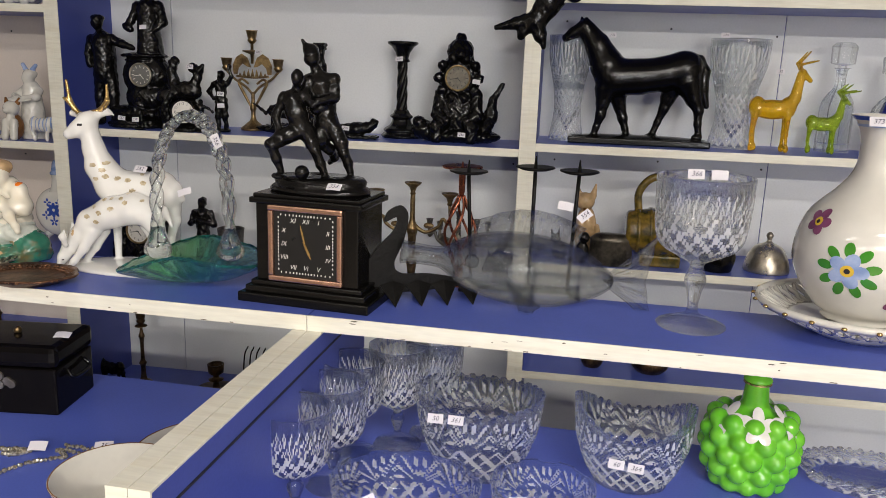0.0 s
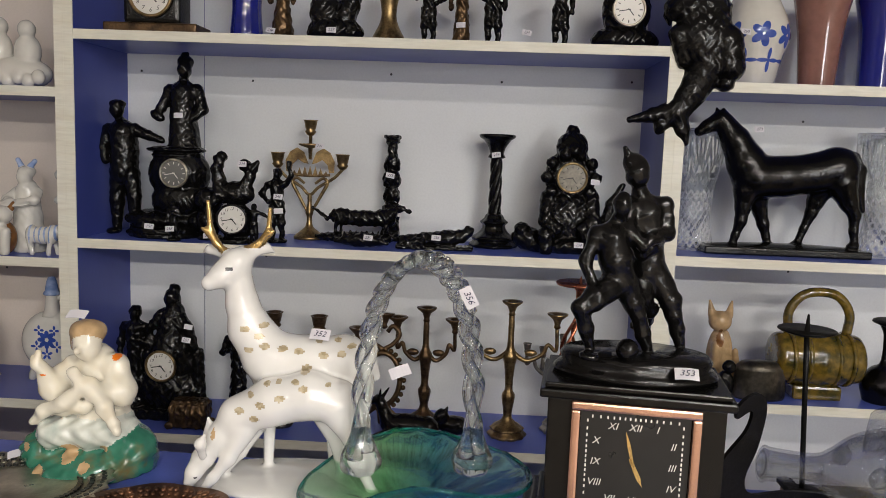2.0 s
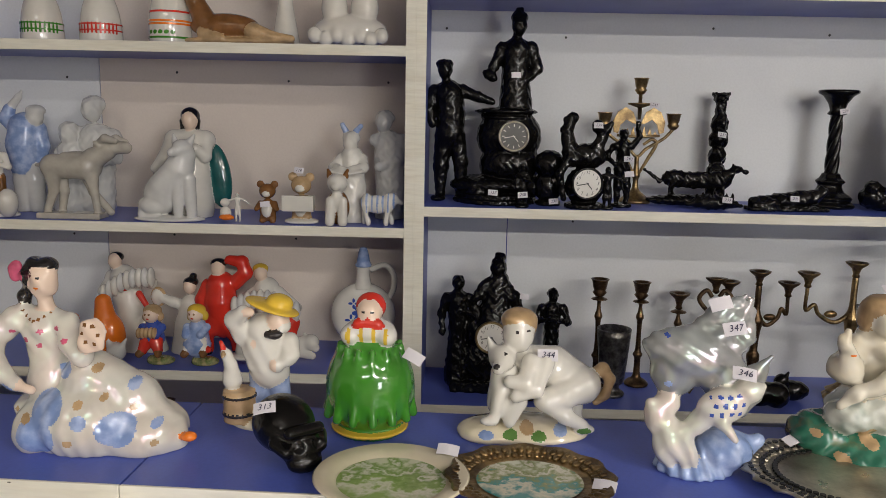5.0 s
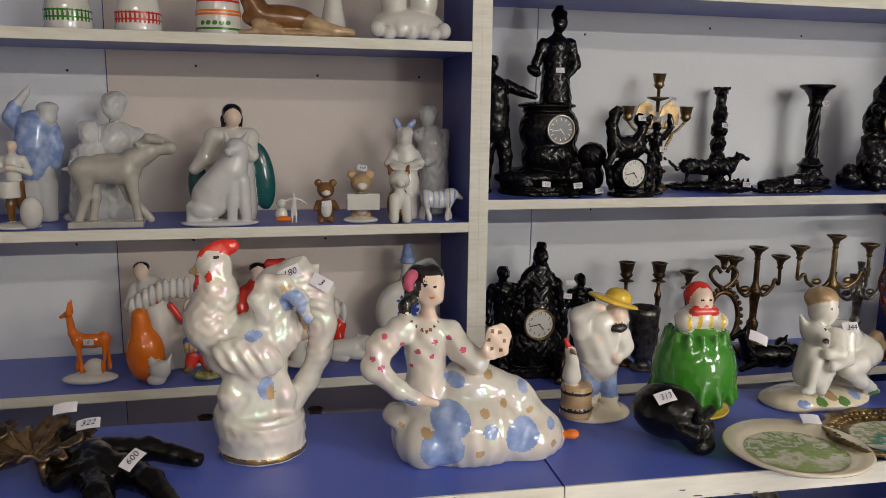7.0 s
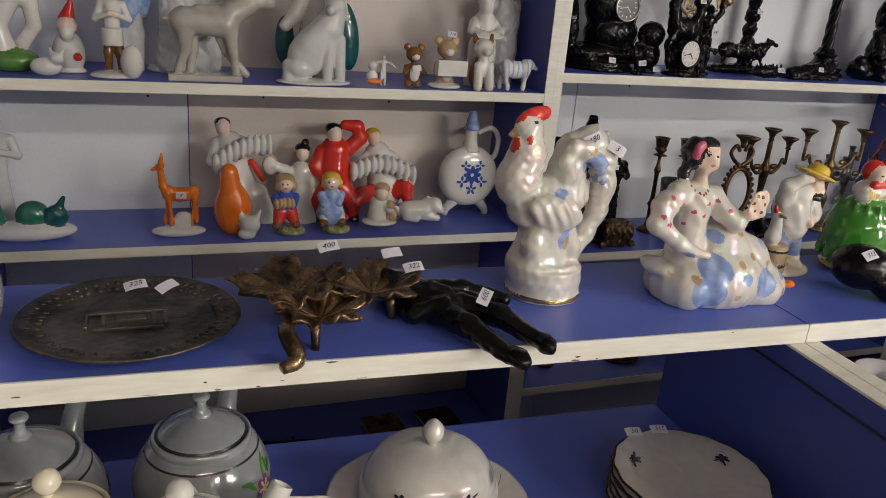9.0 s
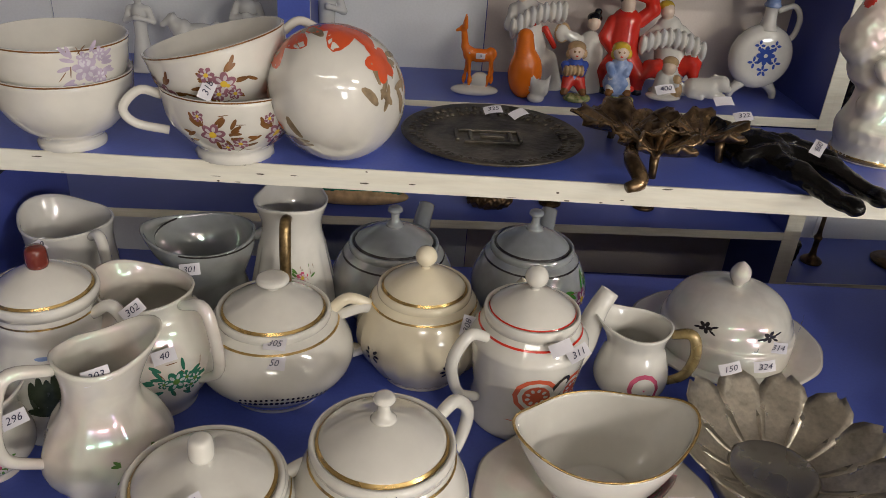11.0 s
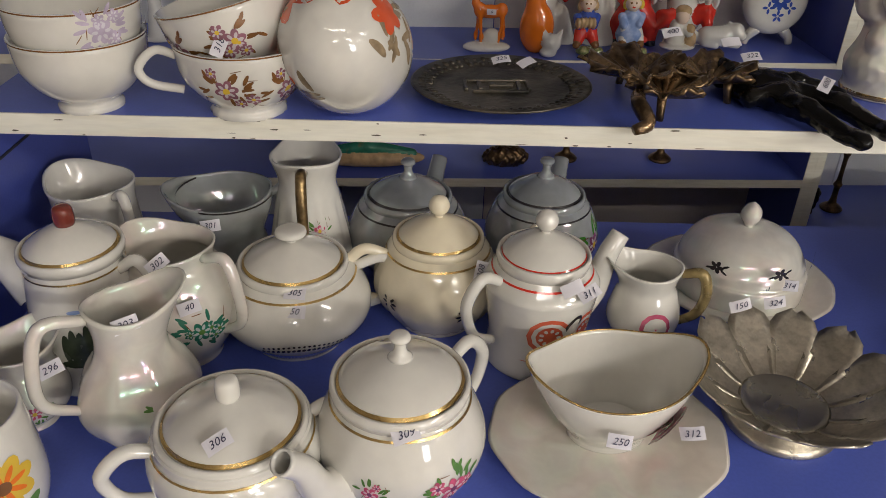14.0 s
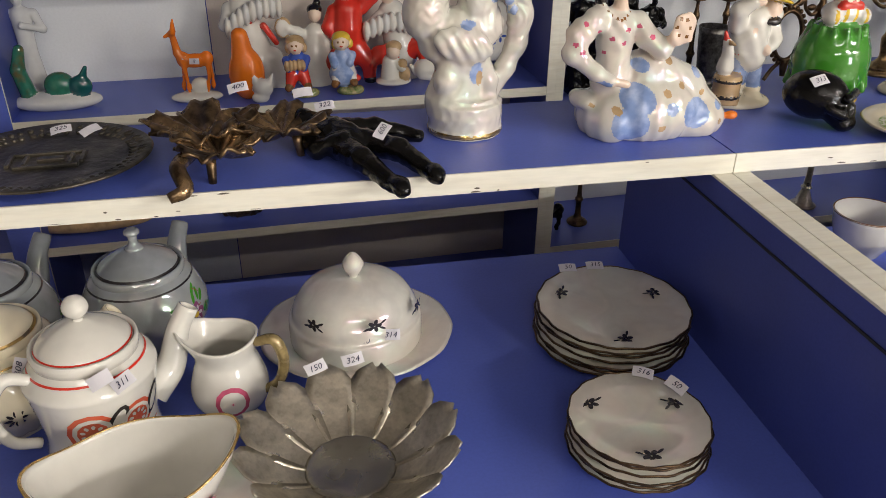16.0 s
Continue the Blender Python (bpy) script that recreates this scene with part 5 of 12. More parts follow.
def glass_basket():
    ob = thing("glass_basket", pose(-0.576, 1.066, CT, 0, 0, 8), "green and clear glass basket with a twisted handle", "glass basket")
    bm = bmesh.new()
    nr, ns, skins = 16, 88, []
    for off in (0.0, 0.0028):
        rings = []
        for k in range(nr + 1):
            f = max(k / nr, 0.02)
            ring = []
            for q in range(ns):
                a = 2 * math.pi * q / ns
                up = math.sin(a) ** 2
                rip = 0.0022 * f * math.cos(18 * a + 5 * f)
                r = (0.108 - 0.036 * up) * f ** 0.9
                z = off + 0.003 + 0.050 * f ** 1.7 * (0.30 + 0.70 * up) + 0.018 * max(0.0, math.cos(a)) ** 3 * f ** 2 + rip
                ring.append(bm.verts.new((r * math.cos(a), r * math.sin(a), z)))
            rings.append(ring)
        skins.append(rings)
    for rings, flip in ((skins[0], True), (skins[1], False)):
        for a, b in zip(rings, rings[1:]):
            for q in range(ns):
                f = (a[q], a[(q + 1) % ns], b[(q + 1) % ns], b[q])
                bm.faces.new(f[::-1] if flip else f)
        bm.faces.new(rings[0][::-1] if not flip else rings[0])
    for q in range(ns):
        a, b = skins[0][-1], skins[1][-1]
        bm.faces.new((a[q], a[(q + 1) % ns], b[(q + 1) % ns], b[q]))
    bmesh.ops.recalc_face_normals(bm, faces=bm.faces)
    part("bowl", bm, BASKETGLASS, ob, "green to blue-green rippled glass bowl", True)
    part("rim", tube_bm([((0.108 - 0.036 * math.sin(a) ** 2) * math.cos(a), (0.108 - 0.036 * math.sin(a) ** 2) * math.sin(a), 0.0045 + 0.050 * (0.30 + 0.70 * math.sin(a) ** 2) + 0.018 * max(0.0, math.cos(a)) ** 3) for a in np.linspace(0, 2 * math.pi, 33)], 0.0018, 7, 100), TEALGLASS, ob, "dark green glass rim", True)
    for ph in (0, math.pi):
        pts, n = [], 61
        for i in range(n):
            u = i / (n - 1)
            x, z = -0.052 * math.cos(math.pi * u), 0.055 + 0.185 * math.sin(math.pi * u) ** 0.62
            w = 2 * math.pi * 9 * u + ph
            pts.append((x + 0.0045 * math.cos(w), 0.0045 * math.sin(w), z + 0.003 * math.cos(w)))
        part("handle", tube_bm(pts, 0.0062, 8, 160), GLASS, ob, "twisted clear glass handle", True)
    for s in (-1, 1):
        part("handle_foot", lathe_bm(smooth_profile([(0.0, -0.016), (0.014, -0.010), (0.018, 0.0), (0.013, 0.014), (0.007, 0.030), (0.0, 0.034)], 16), 16, 7, 0.12), GLASS, ob, "", True).location = (s * 0.052, 0, 0.050)


glass_basket()


def footballer_clock():
    ob = thing("mantel_clock", pose(-0.384, 1.052, CT, 0, 0, -7), "black mantel clock with a square dial below two footballers", "mantel clock")
    part("plinth", box_bm(-0.094, 0.094, -0.062, 0.062, 0.0, 0.013, 0.002), WOODP, ob)
    part("plinth_step", box_bm(-0.086, 0.086, -0.055, 0.055, 0.013, 0.022, 0.002), WOODP, ob)
    part("plinth_step", box_bm(-0.080, 0.080, -0.050, 0.050, 0.022, 0.029, 0.002), WOODP, ob)
    part("case", box_bm(-0.073, 0.073, -0.045, 0.045, 0.029, 0.134, 0.0015), WOODP, ob)
    part("cornice", box_bm(-0.080, 0.080, -0.051, 0.051, 0.134, 0.142, 0.002), WOODP, ob)
    part("cornice", box_bm(-0.076, 0.076, -0.047, 0.047, 0.142, 0.147, 0.0015), WOODP, ob)
    d = part("dial", box_bm(-0.045, 0.045, -0.0475, -0.0455, 0.036, 0.128), DIAL, ob, "black square dial")
    rose = material("rose_gold_bezel", (0.60, 0.36, 0.26), 0.25, 0.9, vary=0.15)
    for x0, x1, z0, z1 in ((-0.053, 0.053, 0.126, 0.1335), (-0.053, 0.053, 0.0305, 0.038), (-0.053, -0.0455, 0.038, 0.126), (0.0455, 0.053, 0.038, 0.126)):
        part("bezel", box_bm(x0, x1, -0.052, -0.0455, z0, z1, 0.002), rose, d, "rose gold bezel")
    cz = 0.082
    for i in range(60):
        a = 2 * math.pi * i / 60
        x, z = math.sin(a), math.cos(a)
        k = 0.039 / max(abs(x), abs(z))
        part("minute_mark", box_bm(x * k - 0.0006, x * k + 0.0006, -0.0482, -0.0476, cz + z * k - 0.0012, cz + z * k + 0.0012), DIALW, d)
    rom = ["XII", "I", "II", "III", "IV", "V", "VI", "VII", "VIII", "IX", "X", "XI"]
    for i, r in enumerate(rom):
        a = 2 * math.pi * i / 12
        x, z = math.sin(a), math.cos(a)
        k = 0.0315 / max(abs(x), abs(z))
        t = finish("numeral", text_mesh(r, 0.0085), DIALW, d)
        t.matrix_local = pose(x * k, -0.0479, cz + z * k, 90, 0, 0)
    for ang, ln, w in ((-14, 0.030, 0.0009), (155, 0.020, 0.0012)):
        hnd = part("clock_pointer", slab_bm([(-w, -0.006), (w, -0.006), (w * 1.6, ln * 0.6), (0, ln), (-w * 1.6, ln * 0.6)], 0.0006), GOLD, d, "thin brass pointer")
        hnd.matrix_local = pose(0, -0.0492, cz, 0, ang, 0)
    part("oval_base", lathe_bm([(0.0, 0.147), (0.070, 0.147), (0.072, 0.151), (0.068, 0.155), (0.064, 0.157), (0.066, 0.163), (0.062, 0.168), (0.0, 0.169)], 48, sx=1.0, sy=0.62), IRON, ob, "", True)
    z0 = 0.166
    p = [ell((-0.023, -0.016, 0.132), (0.0078, 0.0091, 0.0109), 0),
         cap((-0.025, -0.012, 0.121), (-0.027, -0.010, 0.113), 0.0054, 0.0060, 0),
         *chain([(-0.030, -0.012, 0.102), (-0.025, -0.012, 0.085), (-0.020, -0.008, 0.066)], [0.0145, 0.0139, 0.0133], 0),
         cap((-0.042, -0.012, 0.106), (-0.012, -0.008, 0.107), 0.0078, 0.0072, 0),
         *chain([(-0.043, -0.014, 0.103), (-0.051, -0.018, 0.083), (-0.044, -0.026, 0.062)], [0.0066, 0.0054, 0.0042], 0),
         ell((-0.043, -0.028, 0.059), (0.0042, 0.0042, 0.0048), 0),
         *chain([(-0.012, -0.008, 0.105), (-0.002, -0.004, 0.090), (0.009, 0.000, 0.096)], [0.0066, 0.0054, 0.0042], 0),
         *chain([(-0.028, -0.014, 0.062), (-0.042, -0.026, 0.054), (-0.054, -0.030, 0.046)], [0.0121, 0.0103, 0.0078], 0),
         *chain([(-0.054, -0.030, 0.046), (-0.049, -0.026, 0.028), (-0.044, -0.022, 0.010)], [0.0072, 0.0066, 0.0042], 0),
         ell((-0.045, -0.030, 0.005), (0.0084, 0.0097, 0.0042), 0),
         ell((-0.053, -0.030, 0.046), (0.0072, 0.0072, 0.0060), 0),
         *chain([(-0.015, -0.006, 0.064), (-0.006, -0.006, 0.047), (-0.002, -0.006, 0.038)], [0.0121, 0.0091, 0.0072], 0),
         *chain([(-0.002, -0.006, 0.038), (0.004, -0.002, 0.019), (0.010, 0.000, 0.003)], [0.0072, 0.0066, 0.0042], 0),
         ell((0.011, -0.006, -0.002), (0.0091, 0.0084, 0.0042), 0),
         ell((-0.009, 0.002, 0.158), (0.0103, 0.0115, 0.0127), 0),
         ell((-0.011, 0.006, 0.167), (0.0103, 0.0115, 0.0084), 0),
         cap((-0.017, 0.004, 0.170), (-0.021, 0.000, 0.179), 0.0042, 0.0018, 0),
         cap((-0.006, 0.006, 0.145), (-0.003, 0.008, 0.137), 0.0066, 0.0078, 0),
         *chain([(0.000, 0.010, 0.123), (0.004, 0.012, 0.102), (0.007, 0.012, 0.076)], [0.0169, 0.0151, 0.0151], 0),
         cap((-0.014, 0.006, 0.129), (0.018, 0.012, 0.131), 0.0084, 0.0084, 0),
         *chain([(0.018, 0.012, 0.128), (0.021, 0.006, 0.107), (0.003, -0.012, 0.102)], [0.0078, 0.0066, 0.0048], 0),
         *chain([(-0.013, 0.002, 0.128), (-0.018, -0.008, 0.112), (-0.003, -0.014, 0.097)], [0.0072, 0.0060, 0.0048], 0),
         *chain([(0.013, 0.012, 0.072), (0.029, 0.010, 0.047), (0.032, 0.010, 0.035)], [0.0127, 0.0091, 0.0072], 0),
         *chain([(0.032, 0.010, 0.035), (0.037, 0.014, 0.021), (0.041, 0.014, 0.005)], [0.0072, 0.0066, 0.0042], 0),
         ell((0.041, 0.008, 0.001), (0.0084, 0.0084, 0.0042), 0),
         *chain([(0.002, 0.012, 0.071), (0.003, 0.004, 0.049), (0.012, 0.012, 0.037)], [0.0121, 0.0091, 0.0066], 0),
         *chain([(0.013, 0.014, 0.039), (0.014, 0.030, 0.025), (0.004, 0.040, 0.018)], [0.0066, 0.0054, 0.0036], 0),
         ell((-0.002, 0, -0.002), (0.058, 0.034, 0.005), 0)]
    figure("footballer_pair", p, [IRON], pose(0, -0.007, z0, 0, 0, 7), "", "", 0.0014, 0.003, 0.0002, 120, parent=ob,
           relief=lambda x, y, z: 0.0006 * np.sin(x * 300 + 1.5 * np.sin(z * 180)) * np.sin(z * 240 + y * 200))
    b = part("football", ball_bm(0.0095, u=20, v=14), IRON, ob, "", True)
    b.location = (-0.010, -0.036, z0 + 0.011)


footballer_clock()


def iron_goose():
    ob = thing("sheet_metal_goose", pose(-0.262, 1.062, CT, 0, 0, 22), "black sheet metal goose with a pleated body", "metal ornament")
    out = [(x, z) for x, z in spline([(-0.052, 0.012), (-0.062, 0.045), (-0.045, 0.075), (-0.022, 0.100), (-0.018, 0.118), (-0.034, 0.112), (-0.030, 0.126), (-0.012, 0.134), (-0.002, 0.120), (-0.008, 0.085), (-0.020, 0.055), (-0.010, 0.040), (0.030, 0.038), (0.075, 0.030), (0.086, 0.022), (0.02, 0.014)], 70)]
    part("silhouette", slab_bm(out, 0.004), IRON_M, ob)
    for i in range(4):
        x = -0.040 + 0.036 * i
        for s in (-1, 1):
            bm = bmesh.new()
            v = [bm.verts.new(q) for q in ((x, s * 0.004, 0.024), (x + 0.018, s * 0.030, 0.0), (x + 0.036, s * 0.004, 0.024), (x + 0.018, s * 0.004, 0.030))]
            bm.faces.new((v[0], v[1], v[3]))
            bm.faces.new((v[1], v[2], v[3]))
            f = part("pleat", bm, IRON_M, ob)
            f.modifiers.new("thickness", "SOLIDIFY").thickness = 0.0015
    

iron_goose()


FISHGLASS = material("moulded_fish_glass", (0.86, 0.94, 0.97), 0.03, transmission=1.0, ior=1.5, vary=0.0, rough_vary=0.01, bump=0.4, bump_scale=70)
clear(FISHGLASS, 0.78)


def glass_fish():
    ob = thing("glass_fish_bottle", pose(-0.096, 1.075, CT - 0.0225, 0, 0, 10), "clear pale blue glass bottle in the shape of a fish", "glass bottle")
    prof = smooth_profile([(0.012, -0.178), (0.016, -0.176), (0.0145, -0.170), (0.0135, -0.130), (0.020, -0.112), (0.036, -0.085), (0.046, -0.040), (0.048, 0.0), (0.042, 0.045), (0.028, 0.085), (0.012, 0.110), (0.004, 0.115)], 40)
    inner = [(max(r - 0.003, 0.001), z) for r, z in reversed(prof[:-2])]
    bm = lathe_bm(prof + [(0.0, 0.1155)], 40)
    bmesh.ops.transform(bm, matrix=pose(0, 0, 0.075, 0, 97, 0) @ Matrix.Diagonal((1.06, 0.72, 1, 1)), verts=bm.verts)
    body = part("body", bm, FISHGLASS, ob, "", True)
    bi = lathe_bm([(0.0, 0.10)] + inner + [(0.0115, -0.1775)], 40)
    bmesh.ops.transform(bi, matrix=pose(0, 0, 0.075, 0, 97, 0) @ Matrix.Diagonal((1.06, 0.72, 1, 1)), verts=bi.verts)
    bmesh.ops.reverse_faces(bi, faces=bi.faces)
    part("hollow", bi, FISHGLASS, ob, "", True)

    def fin(name, outline, ridges, m):
        bm = bmesh.new()
        n = len(outline[0])
        g = []
        for k, row in enumerate(outline):
            g.append([[bm.verts.new((x, s * 0.003 + 0.0022 * math.sin(i * ridges), z)) for s in (-1, 1)] for i, (x, z) in enumerate(row)])
        for s in (0, 1):
            for a, b in zip(g, g[1:]):
                for i in range(n - 1):
                    bm.faces.new((a[i][s], a[i + 1][s], b[i + 1][s], b[i][s]))
        for i in range(n - 1):
            bm.faces.new((g[0][i][0], g[0][i + 1][0], g[0][i + 1][1], g[0][i][1]))
            bm.faces.new((g[-1][i][0], g[-1][i + 1][0], g[-1][i + 1][1], g[-1][i][1]))
        for a, b in zip(g, g[1:]):
            for i in (0, n - 1):
                bm.faces.new((a[i][0], b[i][0], b[i][1], a[i][1]))
        bmesh.ops.recalc_face_normals(bm, faces=bm.faces)
        part(name, bm, FISHGLASS, ob, "ribbed clear glass fin", True).matrix_local = m

    top = [[(-0.09 + 0.006 * i, 0.0) for i in range(24)], [(-0.088 + 0.0062 * i, 0.018 + 0.012 * math.sin(math.pi * i / 23)) for i in range(24)], [(-0.085 + 0.0064 * i, 0.026 + 0.026 * math.sin(math.pi * (i + 3) / 27)) for i in range(24)]]
    fin("dorsal_fin", top, 1.6, pose(0.01, 0, 0.106))
    tail = [[(0.0, -0.012 + 0.0012 * i) for i in range(20)], [(0.028, -0.032 + 0.0034 * i) for i in range(20)], [(0.05 + 0.012 * abs(i - 9.5) / 9.5, -0.062 + 0.0066 * i) for i in range(20)]]
    fin("tail_fin", tail, 1.6, pose(0.108, 0, 0.064))
    low = [[(0.0, 0.0 + 0.001 * i) for i in range(10)], [(0.02 + 0.001 * i, -0.022 + 0.0014 * i) for i in range(10)], [(0.038 + 0.002 * i, -0.05 + 0.003 * i) for i in range(10)]]
    for s in (-1, 1):
        fin("belly_fin", low, 1.7, pose(-0.03, s * 0.012, 0.052, s * -38, 0, s * -30))
    for s in (-1, 1):
        part("eye", lathe_bm([(0.0, 0.004), (0.006, 0.003), (0.010, 0.0), (0.006, -0.002), (0.0, -0.001)], 20), FISHGLASS, ob, "", True).matrix_local = pose(-0.082, s * 0.026, 0.092, s * -90, 0, 0)


glass_fish()


def cut_body(outer, inner, n, amp, z0, z1, sx=1.0, sy=1.0, rim=None, seg=192, rows=64, fans=True):
    """Thick glass whose outside is ground with a lattice of V-cuts below and fans of rays above, n panels round."""
    op = smooth_profile(outer, rows)
    bm = bmesh.new()

    def tri(v):
        return abs((v % 1.0) - 0.5) * 2

    def depth(a, z):
        if not z0 <= z <= z1:
            return 0.0
        f = (z - z0) / (z1 - z0)
        u = a * n / (2 * math.pi)
        if f < 0.5 or not fans:
            k = f * (z1 - z0) / (2 * math.pi * outer[-2][0] * (sx + sy) / 2 / n) * 1.0
            g = min(tri(2 * u + 2 * k), tri(2 * u - 2 * k))
            return -amp * max(0.0, 1 - 2.6 * g) if fans else -amp * max(0.0, 1 - 1.8 * g)
        ang = math.atan2((u % 1.0) - 0.5, (f - 0.48) * 1.5)
        return -amp * max(0.0, 1 - 2.4 * tri(ang * 2.9)) * min(1.0, (f - 0.5) * 12, (1 - f) * 12 + 0.2)
    rings, ground = [], []
    for i, (r, z) in enumerate([(0.0, op[0][1])] + op + list(inner)):
        ring = []
        for j in range(seg):
            a = 2 * math.pi * j / seg
            d = depth(a, z) / ((sx + sy) / 2) if 0 < i <= len(op) else 0.0
            ground.append(d < -0.55 * amp / ((sx + sy) / 2))
            dz, dr = rim(a, r, z) if rim else (0, 0)
            ring.append(bm.verts.new(((r + d + dr) * math.cos(a) * sx, (r + d + dr) * math.sin(a) * sy, z + dz)))
        rings.append(ring)
    for i, (a, b) in enumerate(zip(rings, rings[1:])):
        for j in range(seg):
            f = bm.faces.new((a[j], a[(j + 1) % seg], b[(j + 1) % seg], b[j]))
            f.material_index = 1 if ground[i * seg + j] or ground[(i + 1) * seg + (j + 1) % seg] else 0
    bmesh.ops.remove_doubles(bm, verts=bm.verts, dist=1e-6)
    bmesh.ops.recalc_face_normals(bm, faces=bm.faces)
    return bm


def goblet(name, m, h, r, label, category, group="", foot=0.72, bowl=0.56, cuts=True, mat=CUT):
    """A stemmed glass: foot, knopped stem and bowl, with raised cut rays round the bowl."""
    ob = thing(name, m, label, category, group)
    zb = h * (1 - bowl)
    inner = [(r - 0.003, h), (r * 0.96 - 0.0035, zb + (h - zb) * 0.55), (r * 0.84 - 0.004, zb + (h - zb) * 0.25), (r * 0.42, zb * 1.08 + 0.012), (0.0, zb * 1.05 + 0.010)]
    pts = [(r * foot, 0.0), (r * foot, 0.003), (r * 0.42, 0.010), (r * 0.13, 0.020), (r * 0.15, zb * 0.5), (r * 0.23, zb * 0.72), (r * 0.15, zb * 0.95), (r * 0.45, zb * 1.08), (r * 0.86, zb + (h - zb) * 0.22), (r * 0.97, zb + (h - zb) * 0.55), (r, h)]
    part("bowl_and_stem", cut_body(pts, inner, 8, 0.0014 if cuts else 0.0, zb + (h - zb) * 0.14, zb + (h - zb) * 0.84, rows=90), [mat, FACET], ob, "", True)
    return ob


goblet("crystal_goblet", pose(0.116, 1.050, CT + 0.0005), 0.196, 0.060, "large cut crystal goblet on a knopped stem", "goblet")


def flower_vase():
    ob = thing("painted_vase", pose(0.330, 1.080, CT + 0.020) @ Matrix.Diagonal((1.38, 1.38, 1.28, 1)), "white round vase painted with bright folk flowers", "vase")
    prof = smooth_profile([(0.034, 0.0), (0.036, 0.006), (0.046, 0.016), (0.062, 0.045), (0.065, 0.072), (0.056, 0.104), (0.034, 0.130), (0.0225, 0.150), (0.021, 0.175), (0.025, 0.192), (0.033, 0.202)], 40)
    part("body", lathe_bm([(0, 0)] + prof + [(0.030, 0.202), (0.020, 0.185), (0.018, 0.16), (0.0, 0.155)], 48), PORC, ob, "", True)
    t = Turned(prof)
    band(t, 0.199, 0.004, BLUEG, ob, 0.0006)
    band(t, 0.192, 0.0025, SOFTBLUE, ob, 0.0006)
    for th, z, s, mat, heart in ((-2.15, 0.060, 0.016, SOFTBLUE, YELLOW), (-1.30, 0.088, 0.012, PLUM, YELLOW), (-1.40, 0.034, 0.012, PLUM, YELLOW), (-2.75, 0.10, 0.012, PLUM, YELLOW), (-0.4, 0.06, 0.016, SOFTBLUE, YELLOW), (1.4, 0.06, 0.016, SOFTBLUE, YELLOW)):
        painted("painted_leaves", t, th, z, petals(9, s * 1.25, s * 0.45, s * 0.28, 0, 0, 0.2), GREENG, ob, 0.0005) if s > 0.013 else None
        painted("painted_petals", t, th, z, petals(5, s * 0.62, s * 0.48, s * 0.40), mat, ob, 0.0008)
        painted("painted_heart", t, th, z, [(0, 0, s * 0.36, s * 0.36, 0)], heart, ob, 0.0011)
        painted("painted_core", t, th, z, [(0, 0, s * 0.16, s * 0.16, 0)], DARKP, ob, 0.0014)
    pl = thing("lattice_plate", pose(0.326, 1.072, CT) @ Matrix.Diagonal((1.3, 1.22, 1.3, 1)), "white pierced porcelain plate with gold marks", "plate")
    part("well", lathe_bm([(0, 0.004), (0.03, 0.004), (0.042, 0.0), (0.048, 0.004), (0.066, 0.012), (0.068, 0.015), (0.062, 0.014), (0.04, 0.009), (0.0, 0.008)], 48), PORC, pl, "", True)
    n = 40
    for k, tw in ((0, 0.16), (1, -0.16)):
        bm = bmesh.new()
        for i in range(n):
            a0 = 2 * math.pi * i / n
            tube_bm([(r * math.cos(a0 + tw * q), r * math.sin(a0 + tw * q), z) for r, z, q in ((0.066, 0.0135, 0), (0.080, 0.020, 0.5), (0.093, 0.028, 1.0))], 0.0024, 6, 5, bm=bm)
        part("lattice", bm, PORC, pl, "pierced lattice rim", True)
    part("rim", lathe_bm([(0.091, 0.027), (0.095, 0.025), (0.098, 0.030), (0.095, 0.033), (0.091, 0.030)], 60, loop=True), PORC, pl, "", True)
    for i in range(22):
        a = 2 * math.pi * i / 22
        part("gold_mark", ball_bm(0.0028, pose(0.0985 * math.cos(a), 0.0985 * math.sin(a), 0.0285) @ Matrix.Diagonal((1, 1, 0.7, 1)), u=8, v=5), GOLD, pl, "", True)


flower_vase()


# flat plates and dishes on the counter's shelf
def relief_plate(name, x, y, rx, ry, mats, label, scallop=0, tilt=0.0, picture=None, rz=0.0, seed=1, ornate=True):
    ob = thing(name, pose(x, y, CT + 0.0005, tilt, 0, rz), label, "plate")
    part("dish", lathe_bm([(0, 0.004), (0.55, 0.004), (0.62, 0.0), (0.70, 0.004), (0.97, 0.011), (1.0, 0.013), (0.97, 0.0145), (0.72, 0.008), (0.64, 0.0075), (0, 0.0075)], 72, scallop, 0.035, (0.009, 0.02), rx, ry), mats[0], ob, "", True)
    rnd = random.Random(seed)
    if ornate:
        bm = bmesh.new()
        for i in range(54):
            a = 2 * math.pi * i / 54
            for rr, s in ((0.80, 0.0042), (0.90, 0.0048)):
                a2 = a + rnd.uniform(-0.03, 0.03)
                ball_bm(s * rnd.uniform(0.8, 1.2), pose(rr * rx * math.cos(a2), rr * ry * math.sin(a2), 0.0085 + 0.004 * (rr - 0.75) / 0.2, 0, 0, math.degrees(a2)) @ Matrix.Diagonal((1.2, 0.7, 0.45, 1)), bm, 8, 5)
        part("relief", bm, mats[0], ob, "cast relief round the rim", True)
    if picture:
        bm = bmesh.new()
        bmesh.ops.create_circle(bm, cap_ends=True, segments=56, radius=1, matrix=Matrix.Translation((0, 0, 0.0082)) @ Matrix.Diagonal((rx * (0.63 if ornate else 0.70), ry * (0.63 if ornate else 0.70), 1, 1)))
        part("picture", bm, picture, ob, "painted landscape")
    return ob


